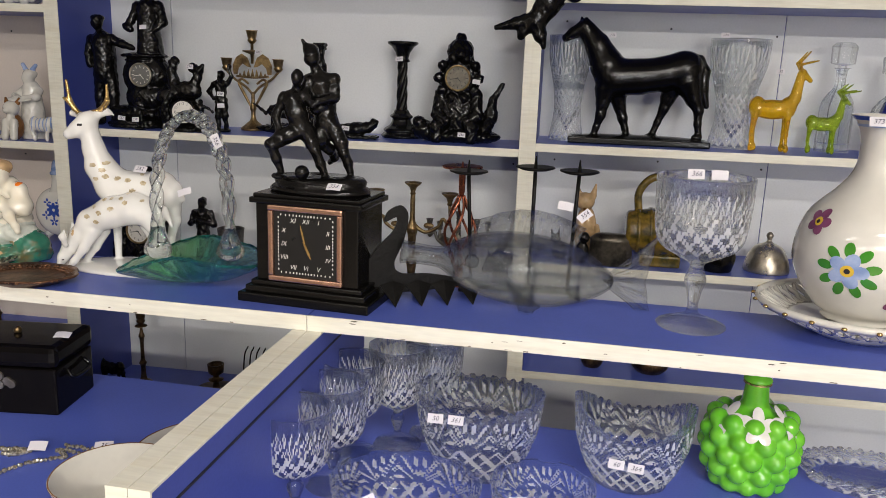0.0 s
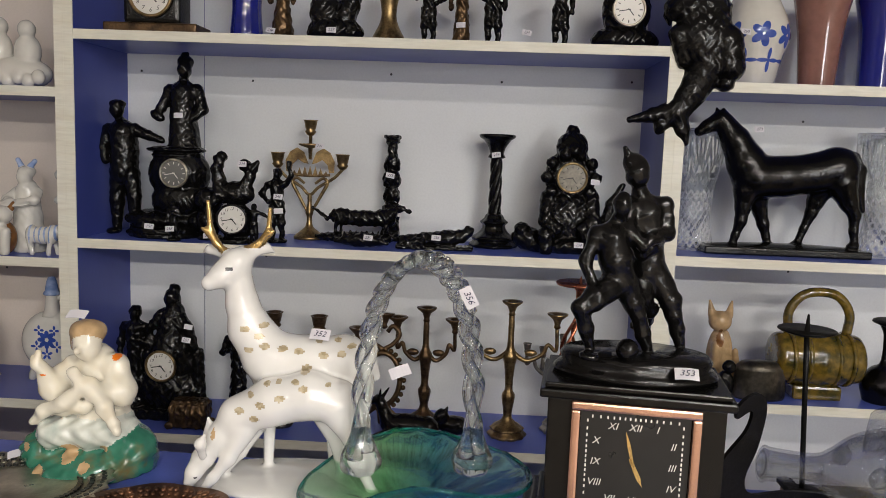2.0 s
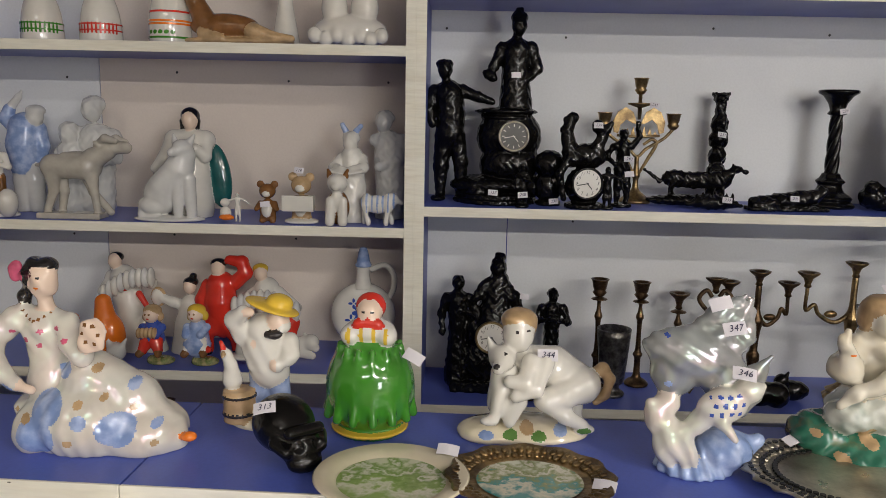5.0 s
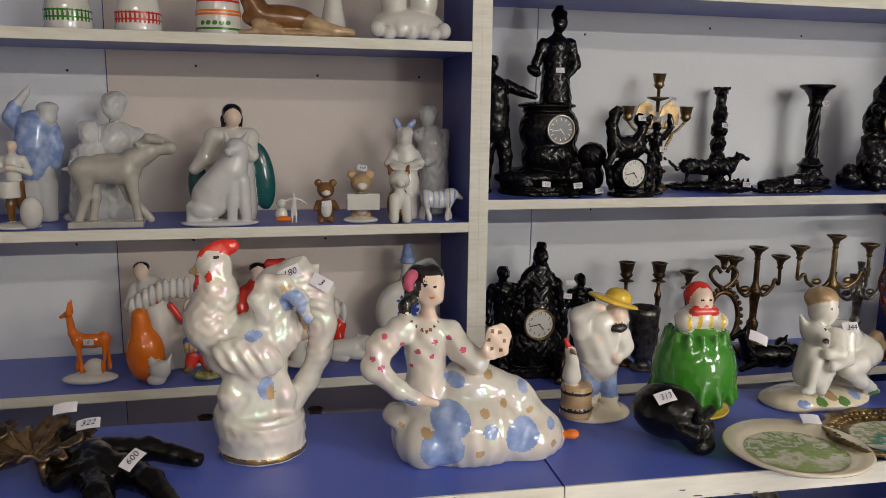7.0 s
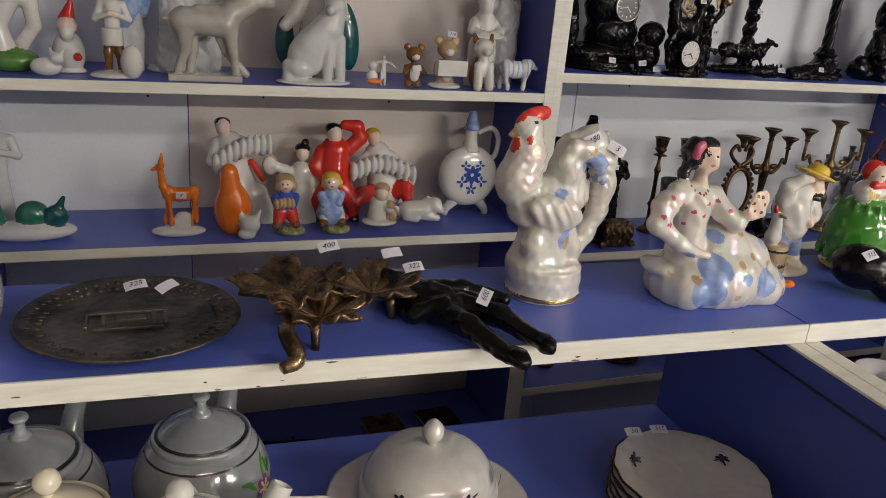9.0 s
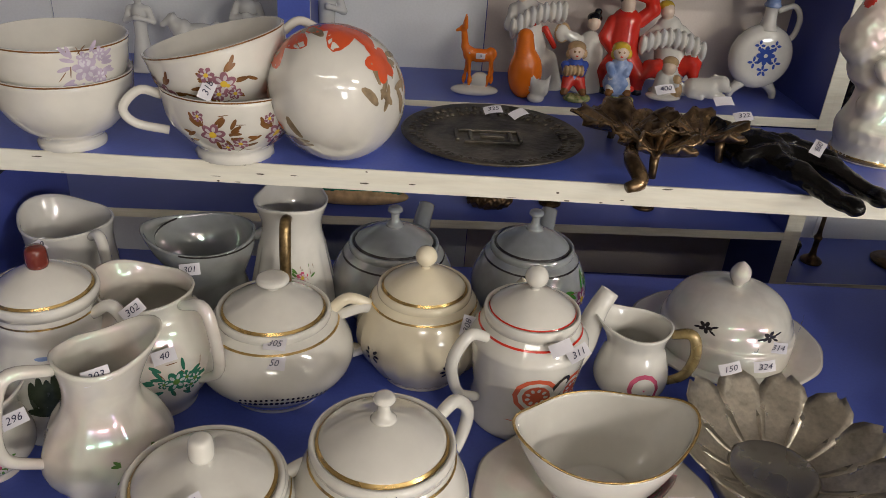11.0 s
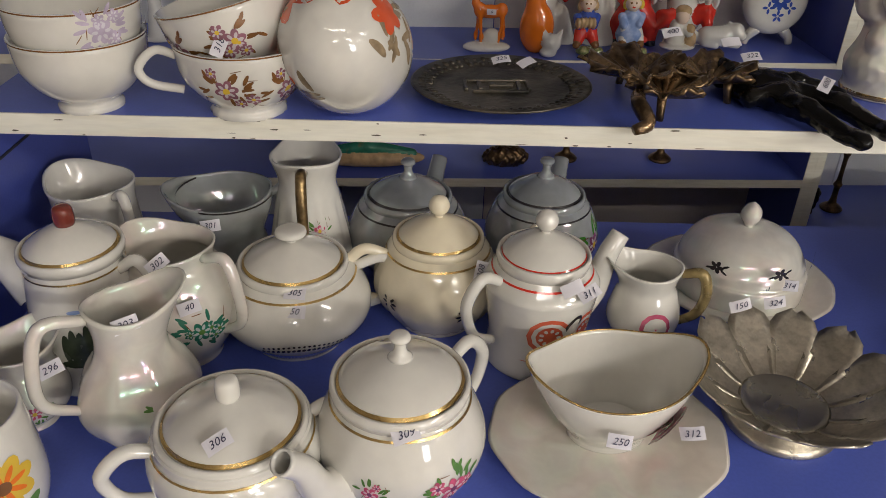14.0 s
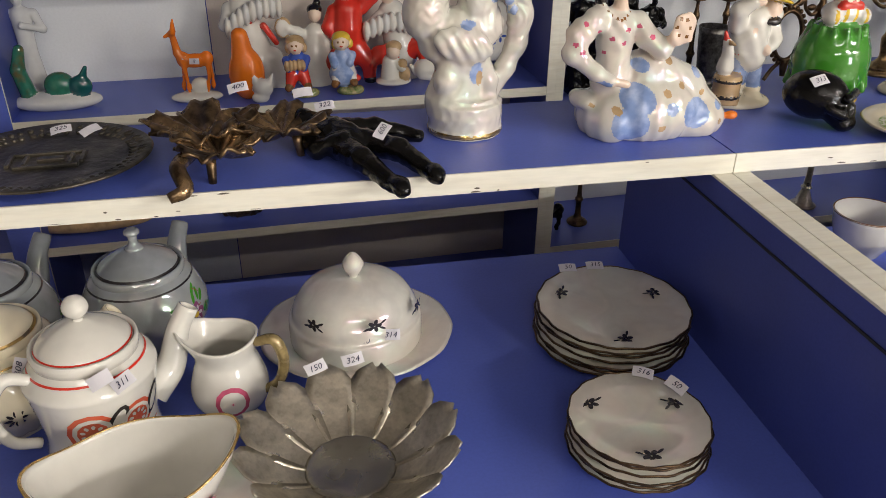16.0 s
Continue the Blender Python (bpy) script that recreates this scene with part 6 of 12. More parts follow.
def landscape_mat(name, sky, mid, low, white):
    """A small painted landscape: bands of sky, wood, meadow and water broken up by noise."""
    mat = bpy.data.materials.new(name)
    mat.use_nodes = True
    n, l = nodes_of(mat)
    co = n.new("ShaderNodeTexCoord")
    sep = n.new("ShaderNodeSeparateXYZ")
    no = n.new("ShaderNodeTexNoise")
    no.inputs["Scale"].default_value, no.inputs["Detail"].default_value = 70, 5
    l.new(co.outputs["Object"], no.inputs["Vector"])
    l.new(co.outputs["Object"], sep.inputs[0])
    mr = n.new("ShaderNodeMapRange")
    mr.inputs["From Min"].default_value, mr.inputs["From Max"].default_value = -0.06, 0.06
    l.new(sep.outputs["Y"], mr.inputs["Value"])
    add = n.new("ShaderNodeMath")
    add.operation = "MULTIPLY_ADD"
    add.inputs[1].default_value = 0.9
    l.new(no.outputs[0], add.inputs[0])
    sub = n.new("ShaderNodeMath")
    sub.operation = "SUBTRACT"
    sub.inputs[1].default_value = 0.45
    l.new(mr.outputs[0], sub.inputs[0])
    l.new(sub.outputs[0], add.inputs[2])
    ramp = n.new("ShaderNodeValToRGB")
    cr = ramp.color_ramp
    cr.elements[0].position, cr.elements[0].color = 0.2, (*low, 1)
    cr.elements[1].position, cr.elements[1].color = 0.85, (*sky, 1)
    for pos, c in ((0.38, white), (0.46, low), (0.56, mid), (0.66, white), (0.72, mid)):
        e = cr.elements.new(pos)
        e.color = (*c, 1)
    l.new(add.outputs[0], ramp.inputs[0])
    b = n["Principled BSDF"]
    l.new(ramp.outputs[0], b.inputs["Base Color"])
    b.inputs["Roughness"].default_value = 0.2
    return mat


relief_plate("souvenir_plate", -1.357, 1.020, 0.066, 0.062, [CREAM], "cream plate painted with a green meadow landscape", picture=landscape_mat("meadow_picture", (0.62, 0.62, 0.45), (0.20, 0.30, 0.08), (0.30, 0.40, 0.14), (0.66, 0.64, 0.52)), ornate=False)
relief_plate("souvenir_plate", -1.240, 1.026, 0.072, 0.062, [BRASS], "gold-rimmed souvenir plate with a painted lake view", 12, picture=landscape_mat("lake_picture", (0.60, 0.62, 0.48), (0.22, 0.26, 0.10), (0.06, 0.26, 0.26), (0.62, 0.60, 0.48)), seed=2)
pierced = relief_plate("pierced_dish", -0.958, 1.050, 0.094, 0.075, [SILVER], "silver-coloured pierced dish with a braided rim", 24, seed=3)
for ring_r in (0.68, 0.80, 0.92):
    bm = bmesh.new()
    for i in range(64):
        a = 2 * math.pi * (i + 20 * ring_r) / 64
        disc_bm(0.0026, 0.0022, 8, pose(ring_r * 0.094 * math.cos(a), ring_r * 0.075 * math.sin(a), 0.0093 + 0.019 * max(0, ring_r - 0.72)), bm)
    part("piercing", bm, DIAL, pierced, "dark pierced holes")
relief_plate("copper_leaf_dish", -0.802, 1.010, 0.073, 0.055, [material("worn_copper_dish", (0.22, 0.11, 0.06), 0.4, 0.75, vary=0.5, scale=60, colour2=(0.08, 0.04, 0.025), bump=0.6, bump_scale=90)], "worn copper dish with a wavy leaf edge", 7, seed=4)
bp = relief_plate("relief_plate", -2.236, 1.124, 0.092, 0.088, [PEWTER], "dark pewter plate with a building in relief and ornate rim", seed=5)
for x0, x1, y0, y1 in ((-0.036, 0.030, 0.012, 0.016), (-0.038, -0.034, -0.014, 0.014), (0.026, 0.030, -0.012, 0.014), (-0.030, 0.026, -0.020, -0.016), (-0.012, 0.012, -0.004, 0.004), (-0.024, -0.020, -0.014, 0.010), (0.016, 0.020, -0.014, 0.010)):
    part("relief", box_bm(x0, x1, y0, y1, 0.007, 0.0105, 0.001), PEWTER, bp)


def leaf_dish():
    ob = thing("bronze_leaf_dish", pose(-2.072, 1.112, CT + 0.0155, 0, 0, 8) @ Matrix.Scale(1.22, 4), "bronze dish in the shape of curled vine leaves", "dish")
    for cx, cy, rot, s in ((-0.016, 0.022, 20, 1.0), (0.042, 0.004, -70, 0.85), (-0.012, -0.026, 150, 0.75)):
        bm = bmesh.new()
        rings = []
        ns, nr = 60, 9
        for k in range(nr + 1):
            f = k / nr
            ring = []
            for i in range(ns):
                a = 2 * math.pi * i / ns
                lobe = 0.62 + 0.26 * abs(math.cos(2.5 * a)) + 0.08 * math.cos(15 * a)
                r = 0.053 * s * f * lobe
                z = 0.012 * f ** 1.5 + 0.0035 * f * math.cos(5 * a + 1) + 0.0022 * f * math.sin(15 * a)
                ring.append(bm.verts.new((r * math.cos(a), r * math.sin(a), z)))
            rings.append(ring)
        for a, b in zip(rings, rings[1:]):
            for i in range(ns):
                bm.faces.new((a[i], a[(i + 1) % ns], b[(i + 1) % ns], b[i]))
        bmesh.ops.remove_doubles(bm, verts=bm.verts, dist=1e-6)
        lf = part("leaf", bm, material("gilt_bronze", (0.42, 0.28, 0.15), 0.28, 0.85, vary=0.5, scale=50, colour2=(0.07, 0.045, 0.025), bump=0.3, bump_scale=150), ob, "", True)
        lf.matrix_local = pose(cx, cy, 0, 0, 0, rot)
        lf.modifiers.new("thickness", "SOLIDIFY").thickness = 0.0025
    g = MATS["gilt_bronze"]
    part("stem", tube_bm([(-0.03, -0.02, 0.004), (-0.044, -0.050, 0.006), (-0.042, -0.068, -0.004), (-0.054, -0.072, -0.008)], [0.005, 0.006, 0.006, 0.004], 8, 16), g, ob, "", True)
    for x, y in ((0.05, -0.012), (-0.02, 0.04), (-0.02, -0.04)):
        part("foot", tube_bm([(x, y, 0.004), (x * 1.05, y * 1.1, -0.0138)], [0.004, 0.003], 8, 4), g, ob, "", True)


leaf_dish()


def lying_man():
    z = 0.014
    p = [ell((-0.044, 0.066, 0.016), (0.014, 0.016, 0.016)), cap((-0.033, 0.040, z), (-0.014, 0.004, z), 0.018, 0.019), cap((-0.022, 0.020, z), (-0.010, -0.004, z), 0.020, 0.016),
         *chain([(-0.022, -0.004, z), (-0.012, -0.045, 0.016), (0.004, -0.092, 0.008)], [0.014, 0.011, 0.008]), *chain([(0.002, 0.0, z), (0.026, -0.036, 0.017), (0.044, -0.074, 0.008)], [0.014, 0.011, 0.008]),
         ell((0.008, -0.102, 0.009), (0.009, 0.014, 0.009)), ell((0.046, -0.084, 0.009), (0.009, 0.014, 0.009)), *chain([(-0.012, 0.046, z), (0.024, 0.036, 0.014), (0.052, 0.022, 0.009)], [0.011, 0.010, 0.008]), ell((0.060, 0.016, 0.008), (0.009, 0.009, 0.007)),
         *chain([(-0.046, 0.030, z), (-0.044, 0.0, 0.012), (-0.020, -0.012, 0.026)], [0.010, 0.009, 0.006]), cap((-0.026, 0.034, 0.028), (-0.010, 0.006, 0.030), 0.004, 0.004)]
    return figure("lying_man_casting", p, [IRON], pose(-1.948, 1.090, CT, 0, 0, 6), "black cast iron man lying on his back", "figurine", 0.0017, 0.004, 0.0005, 130)


lying_man()


def painted_egg():
    ob = thing("painted_egg", pose(-2.387, 1.080, CT + 0.0595, 62, 0, -14) @ pose(0, 0, 0, 0, 0, 5) @ Matrix.Scale(0.95, 4), "large white porcelain egg painted with red flowers", "porcelain egg")
    prof = smooth_profile([(0.0, -0.085), (0.022, -0.080), (0.048, -0.058), (0.062, -0.02), (0.063, 0.012), (0.050, 0.055), (0.026, 0.078), (0.0, 0.085)], 34)
    part("shell", lathe_bm(prof, 48), PORC, ob, "", True)
    t = Turned(prof)
    orange = material("orange_red_paint", (0.70, 0.10, 0.03), 0.2, vary=0.2, scale=60, coat=0.4)
    ochre = material("grey_ochre_paint", (0.34, 0.25, 0.15), 0.22, vary=0.4, scale=90, coat=0.4)
    for th, z, s in ((1.25, 0.046, 0.026), (2.35, 0.050, 0.024), (1.8, 0.014, 0.022), (3.3, 0.034, 0.017), (0.4, 0.044, 0.016)):
        painted("painted_petals", t, th, z, petals(5, s * 0.62, s * 0.66, s * 0.46, spin=z * 40), orange, ob, 0.0005)
    rnd = random.Random(7)
    for th in (0.3, 1.5, 2.7, 3.9):
        lv = [(rnd.uniform(-0.03, 0.03), rnd.uniform(-0.03, 0.03), 0.013, 0.0036, rnd.uniform(0, 180)) for _ in range(13)]
        painted("painted_leaves", t, th, 0.035, lv, ochre, ob, 0.0004)
    painted("painted_buds", t, 3.4, 0.03, [(rnd.uniform(-0.03, 0.03), rnd.uniform(-0.02, 0.02), 0.005, 0.0035, rnd.uniform(0, 180)) for _ in range(6)], orange, ob, 0.0006)
    return ob


painted_egg()


# ---- tableware ----
def handle_pts(x, z0, z1, out):
    return [(x, 0, z1), (x + out * 0.55, 0, z1 + 0.006), (x + out, 0, z1 - 0.30 * (z1 - z0)), (x + out * 0.75, 0, z0 + 0.25 * (z1 - z0)), (x * 0.97, 0, z0)]


def cup(m, r, h, mat, label, bloom=PLUM, handle=True, flowers=((-1.6, 0.5),), foot=0.55, group="stacked tea cups", flute=0, seed=3, leaf=None):
    ob = thing("tea_cup", m, label, "cup", group)
    prof = smooth_profile([(r * foot, 0.0), (r * foot, 0.004), (r * (foot - 0.03), h * 0.14), (r * 0.72, h * 0.30), (r * 0.93, h * 0.58), (r, h)], 26)
    part("bowl", lathe_bm([(0, 0.002)] + prof + [(r - 0.002, h), (r * 0.90, h * 0.58), (r * 0.66, h * 0.32), (0.0, h * 0.2)], 44, flute, 0.02, (0.0, h * 0.16)), mat, ob, "", True)
    t = Turned(prof)
    band(t, h * 0.985, h * 0.02, BROWN, ob)
    for th, k in flowers:
        bouquet(t, th, h * k, h * 0.75, ob, bloom, leaf or BROWN, leaf or YELLOW, 5, seed)
    if handle:
        part("handle", tube_bm(handle_pts(r * 0.93, h * 0.35, h * 0.82, r * 0.55), 0.0042, 10, 22), mat, ob, "", True)
    return ob


# stacked cups at the far end of the shelf
cup(pose(-2.632, 1.085, CT, 0, 0, 60), 0.060, 0.070, PORC, "white porcelain tea bowl with faint violet flowers", VIOLET, False, ((-0.7, 0.75),), 0.5, seed=5, leaf=VIOLET)
cup(pose(-2.632, 1.085, CT + 0.030, 0, 0, 20), 0.060, 0.070, PORC, "white porcelain tea bowl stacked in another", VIOLET, False, ((-1.2, 0.75),), 0.5, seed=6, leaf=VIOLET)
cup(pose(-2.482, 1.078, CT, 0, 0, 195), 0.063, 0.068, PORC, "cream tea cup with purple and yellow flowers", DUSKY, True, ((1.2, 0.55), (2.2, 0.5)), 0.56, flute=24, seed=8)
cup(pose(-2.480, 1.082, CT + 0.041, -6, -13, 20), 0.063, 0.066, PORC, "cream tea cup with purple flowers, stacked askew", DUSKY, True, ((-1.7, 0.55), (-2.7, 0.5)), 0.56, seed=10)


def pot(name, x, y, rz, r, h, mat, label, category="teapot", spout=True, handles=1, lid_mat=None, knob="ball", rim=GOLD, deco=None, profile=None, ring=None, group="rows of tea ware", lid_r=0.66, knob_mat=None, z=None, flute=0, cone=False):
    """A lidded pot: body, lid with knob, spout and one or two handles; h is the height to the lid's rim."""
    ob = thing(name, pose(x, y, CL if z is None else z, 0, 0, rz), label, category, group)
    prof = smooth_profile(profile or [(r * 0.62, 0.0), (r * 0.64, 0.004), (r * 0.72, 0.01), (r * 0.97, h * 0.38), (r * 0.98, h * 0.62), (r * 0.82, h * 0.88), (r * 0.70, h * 0.97), (r * 0.70, h)], 34)
    body = part("body", lathe_bm([(0, 0.002)] + prof + [(r * 0.64, h), (r * 0.62, h * 0.9), (0, h * 0.88)], 48, flute, 0.025, (h * 0.05, h * 0.7)), mat, ob, "", True)
    t = Turned(prof)
    lr = r * lid_r
    lm = lid_mat or mat
    part("collar", lathe_bm([(lr * 0.97, h - 0.006), (lr * 1.06, h - 0.006), (lr * 1.085, h), (lr * 1.06, h + 0.0045), (lr * 1.02, h + 0.005), (lr * 0.98, h + 0.002)], 48, loop=True), mat, ob, "", True)
    lp = smooth_profile([(lr * 0.985, h - 0.001), (lr * 0.97, h + 0.003), (lr * 0.84, h + 0.009), (lr * 0.5, h + 0.018), (lr * 0.16, h + 0.024)], 16)
    lid = part("lid", lathe_bm([(0, h - 0.001)] + lp + [(0, h + 0.0245)], 44), lm, ob, "", True)
    zz = h + 0.023
    kp = {"ball": [(0.005, 0), (0.0045, 0.003), (0.009, 0.008), (0.0105, 0.014), (0.007, 0.021), (0.0, 0.024)], "flat": [(0.006, 0), (0.005, 0.005), (0.014, 0.008), (0.015, 0.011), (0.012, 0.014), (0, 0.015)],
          "spire": [(0.010, 0), (0.005, 0.006), (0.005, 0.014), (0.008, 0.017), (0.006, 0.021), (0.0, 0.022)], "plug": [(0.008, 0), (0.009, 0.004), (0.0085, 0.014), (0.006, 0.018), (0, 0.019)]}[knob]
    part("knob", lathe_bm([(a, zz + b) for a, b in smooth_profile(kp, 16)], 24), knob_mat or lm, lid, "", True)
    if rim:
        band(Turned([(a, b) for a, b in lp[:9]]), h + 0.0045, 0.0012 if rim is RED else 0.0026, rim, lid, 0.0005)
        band(t, h * 0.90, 0.0016, rim, body, 0.0005)
    if spout and cone:
        part("spout", hollow_tube_bm([(r * 0.75, 0, h * 0.66), (r * 1.15, 0, h * 0.82), (r * 1.55, 0, h * 0.94), (r * 1.85, 0, h * 1.0)], [0.026, 0.020, 0.013, 0.009], 0.002), mat, ob, "", True)
    elif spout:
        part("spout", hollow_tube_bm([(r * 0.80, 0, h * 0.35), (r * 1.20, 0, h * 0.50), (r * 1.42, 0, h * 0.80), (r * 1.66, 0, h * 0.98)], [0.019, 0.014, 0.0105, 0.0095], 0.002), mat, ob, "", True)
    for k in range(handles):
        s = -1 if k == 0 else 1
        pts = [(s * r * 0.80, 0, h * 0.86), (s * r * 1.18, 0, h * 0.94), (s * r * 1.46, 0, h * 0.72), (s * r * 1.30, 0, h * 0.42), (s * r * 0.93, 0, h * 0.30)]
        part("handle", tube_bm(pts, [0.005, 0.0058, 0.0058, 0.005, 0.0048], 10, 24), mat, ob, "", True)
    if deco:
        deco(t, body)
    return ob


def lace(t, body):
    bm_shapes = []
    for i in range(26):
        bm_shapes += [(-0.06 + i * 0.0046, 0.0035 * math.sin(i * 0.24), 0.0019, 0.0019, 0), (-0.06 + i * 0.0046, 0.005 + 0.0035 * math.sin(i * 0.24), 0.0013, 0.0013, 0)]
    painted("painted_lace", t, -1.25, 0.030, bm_shapes, DARKP, body, 0.0005)


def rosette(t, body):
    painted("painted_rosette", t, -1.35, 0.040, petals(8, 0.006, 0.0035, 0.0015), DARKP, body, 0.0005)
    painted("painted_rosette", t, -0.6, 0.045, petals(8, 0.006, 0.0035, 0.0015), DARKP, body, 0.0005)
    painted("painted_rosette", t, -2.6, 0.045, petals(8, 0.006, 0.0035, 0.0015), DARKP, body, 0.0005)


def folk_rings(t, body):
    red, dk = material("vermilion_paint", (0.62, 0.12, 0.06), 0.2, vary=0.2, coat=0.4), DARKP
    for th, k in ((-2.0, 1.0), (-1.25, 0.85)):
        painted("painted_disc", t, th, 0.055, [(0, 0, 0.021 * k, 0.021 * k, 0)], red, body, 0.0004)
        painted("painted_disc", t, th, 0.055, [(0, 0, 0.0165 * k, 0.0165 * k, 0)], PORC, body, 0.0007)
        painted("painted_disc", t, th, 0.055, [(0, 0, 0.0125 * k, 0.0125 * k, 0)], red, body, 0.0010)
        painted("painted_dots", t, th, 0.055, petals(9, 0.008 * k, 0.0022, 0.0016), PORC, body, 0.0013)
        painted("painted_leaf", t, th + 0.42, 0.055, [(0, 0.006, 0.016, 0.008, 62)], dk, body, 0.0005)
        painted("painted_leaf", t, th + 0.42, 0.055, [(0, 0.006, 0.012, 0.0045, 62)], PORC, body, 0.0008)
    painted("painted_bar", t, -1.6, 0.030, [(0, 0, 0.045, 0.0016, 8)], red, body, 0.0005)


def roses(t, body):
    bouquet(t, -0.95, 0.045, 0.050, body, PINK, LEAFG, PLUM, 5, 21)
    bouquet(t, -2.4, 0.045, 0.045, body, PINK, LEAFG, PLUM, 4, 22)


def gilt_leaves(t, body):
    fl = material("faded_rose_gilt", (0.46, 0.30, 0.22), 0.25, 0.2, vary=0.4, scale=80, coat=0.4)
    for th in (-2.1, -1.5, -0.7):
        painted("painted_leaves", t, th, 0.034, petals(5, 0.011, 0.009, 0.004, spin=0.5), fl, body, 0.0005)


def castle(t, body, th):
    sh = [(x, 0.0, 0.004, h, 0) for x, h in ((-0.012, 0.014), (-0.006, 0.019), (0.0, 0.016), (0.006, 0.022), (0.012, 0.013))] + [(0, -0.016, 0.020, 0.005, 0)]
    painted("painted_castle", t, th, 0.055, sh, material("dark_green_print", (0.05, 0.07, 0.04), 0.25, vary=0.4, scale=90, coat=0.4), body, 0.0005)
    painted("painted_smoke", t, th, 0.082, [(-0.016, 0, 0.007, 0.0022, 20), (0.014, 0.004, 0.007, 0.0022, -20), (0.0, 0.008, 0.006, 0.002, 0)], SOFTBLUE, body, 0.0005)


pot("sugar_bowl", -2.440, 0.998, 12, 0.074, 0.084, PORC, "white sugar bowl with gold rim and black lace band", "sugar bowl", False, 2, knob="flat", deco=lace)
pot("teapot", -2.300, 1.028, 10, 0.064, 0.094, CREAM, "cream fluted teapot with gold-rimmed lid", knob="ball", deco=rosette, flute=24)
pot("teapot", -2.206, 0.966, 28, 0.056, 0.112, PORC, "white teapot with red folk ornament and red lines", knob="ball", rim=RED, deco=folk_rings,
    profile=[(0.048, 0), (0.050, 0.006), (0.047, 0.03), (0.050, 0.06), (0.0535, 0.082), (0.054, 0.09), (0.047, 0.10), (0.041, 0.108), (0.041, 0.112)], lid_r=0.72)
pot("sugar_bowl", -2.458, 0.786, 20, 0.064, 0.080, PORC, "white two-handled sugar bowl with gilt leaves and gold lines", "sugar bowl", False, 2, knob="plug", deco=gilt_leaves, lid_r=0.8,
    profile=[(0.045, 0), (0.046, 0.006), (0.058, 0.025), (0.064, 0.05), (0.063, 0.064), (0.058, 0.073), (0.057, 0.080)])
pot("teapot", -2.336, 0.806, 225, 0.066, 0.100, PORC, "round white teapot with red roses and gold lid line", knob="spire", deco=lambda t, b: (bouquet(t, -0.95 - radians(225), 0.045, 0.05, b, PINK, LEAFG, PLUM, 5, 21), bouquet(t, -1.9 - radians(225), 0.05, 0.03, b, PINK, LEAFG, PLUM, 3, 24)), lid_r=0.74)
pot("teapot", -2.622, 0.952, 170, 0.050, 0.128, PORC, "tall white coffee pot with a brown knob and castle print", "coffee pot", knob="plug", knob_mat=material("brown_knob", (0.16, 0.03, 0.02), 0.15, coat=0.5), deco=lambda t, b: castle(t, b, -1.35 - radians(170)),
    profile=[(0.048, 0), (0.050, 0.008), (0.049, 0.05), (0.044, 0.10), (0.041, 0.12), (0.041, 0.128)], lid_r=0.82, cone=True)
pot("teapot", -2.330, 1.125, 70, 0.068, 0.090, PEARL_B, "grey-blue lustre teapot with red and green flowers", handles=0, knob="spire", rim=DARKP, deco=roses)
pot("teapot", -2.180, 1.125, 70, 0.064, 0.092, PEARL_B, "grey lustre teapot painted with a crimson flower", handles=0, knob="spire", rim=DARKP, deco=lambda t, b: bouquet(t, -0.6 - radians(70), 0.05, 0.06, b, PLUM, GREENG, YELLOW, 2, 31))


def jug(name, x, y, rz, r, h, mat, label, lip=0.014, inner=None, deco=None, handle=0.034, profile=None, rim=GOLD, category="milk jug", z=None, flute=0, handle_mat=None):
    """An open jug with a drawn-out lip at +x and a handle opposite."""
    ob = thing(name, pose(x, y, CL if z is None else z, 0, 0, rz), label, category, "rows of tea ware")
    pts = profile or [(r * 0.62, 0), (r * 0.60, 0.006), (r * 0.92, h * 0.22), (r, h * 0.40), (r * 0.84, h * 0.66), (r * 0.74, h * 0.80), (r * 0.86, h)]
    prof = smooth_profile(pts, 34)

    def lipf(a, rr, zz):
        k = max(0.0, (zz - h * 0.72) / (h * 0.28))
        c = max(0.0, math.cos(a)) ** 4
        return (0.55 * lip * k * c + 0.25 * lip * k * max(0, -math.cos(a)) ** 3, lip * k * c)
    inn = [(max(a - 0.0022, 0.0), b) for a, b in reversed(prof[5:])]
    body = part("body", lathe_bm([(0, 0.002)] + prof + inn + [(0.0, prof[5][1] + 0.003)], 48, flute, 0.03, (h * 0.02, h * 0.7), rim=lipf), mat, ob, "", True)
    t = Turned(prof)
    rt = pts[-1][0]
    part("handle", tube_bm([(-rt * 0.96, 0, h * 0.97), (-rt - handle * 0.7, 0, h * 1.02), (-rt - handle, 0, h * 0.78), (-r - handle * 0.55, 0, h * 0.50), (-r * 0.92, 0, h * 0.34)], [0.0045, 0.0055, 0.0055, 0.005, 0.004], 10, 24), handle_mat or mat, ob, "", True)
    if deco:
        deco(t, body)
    return ob


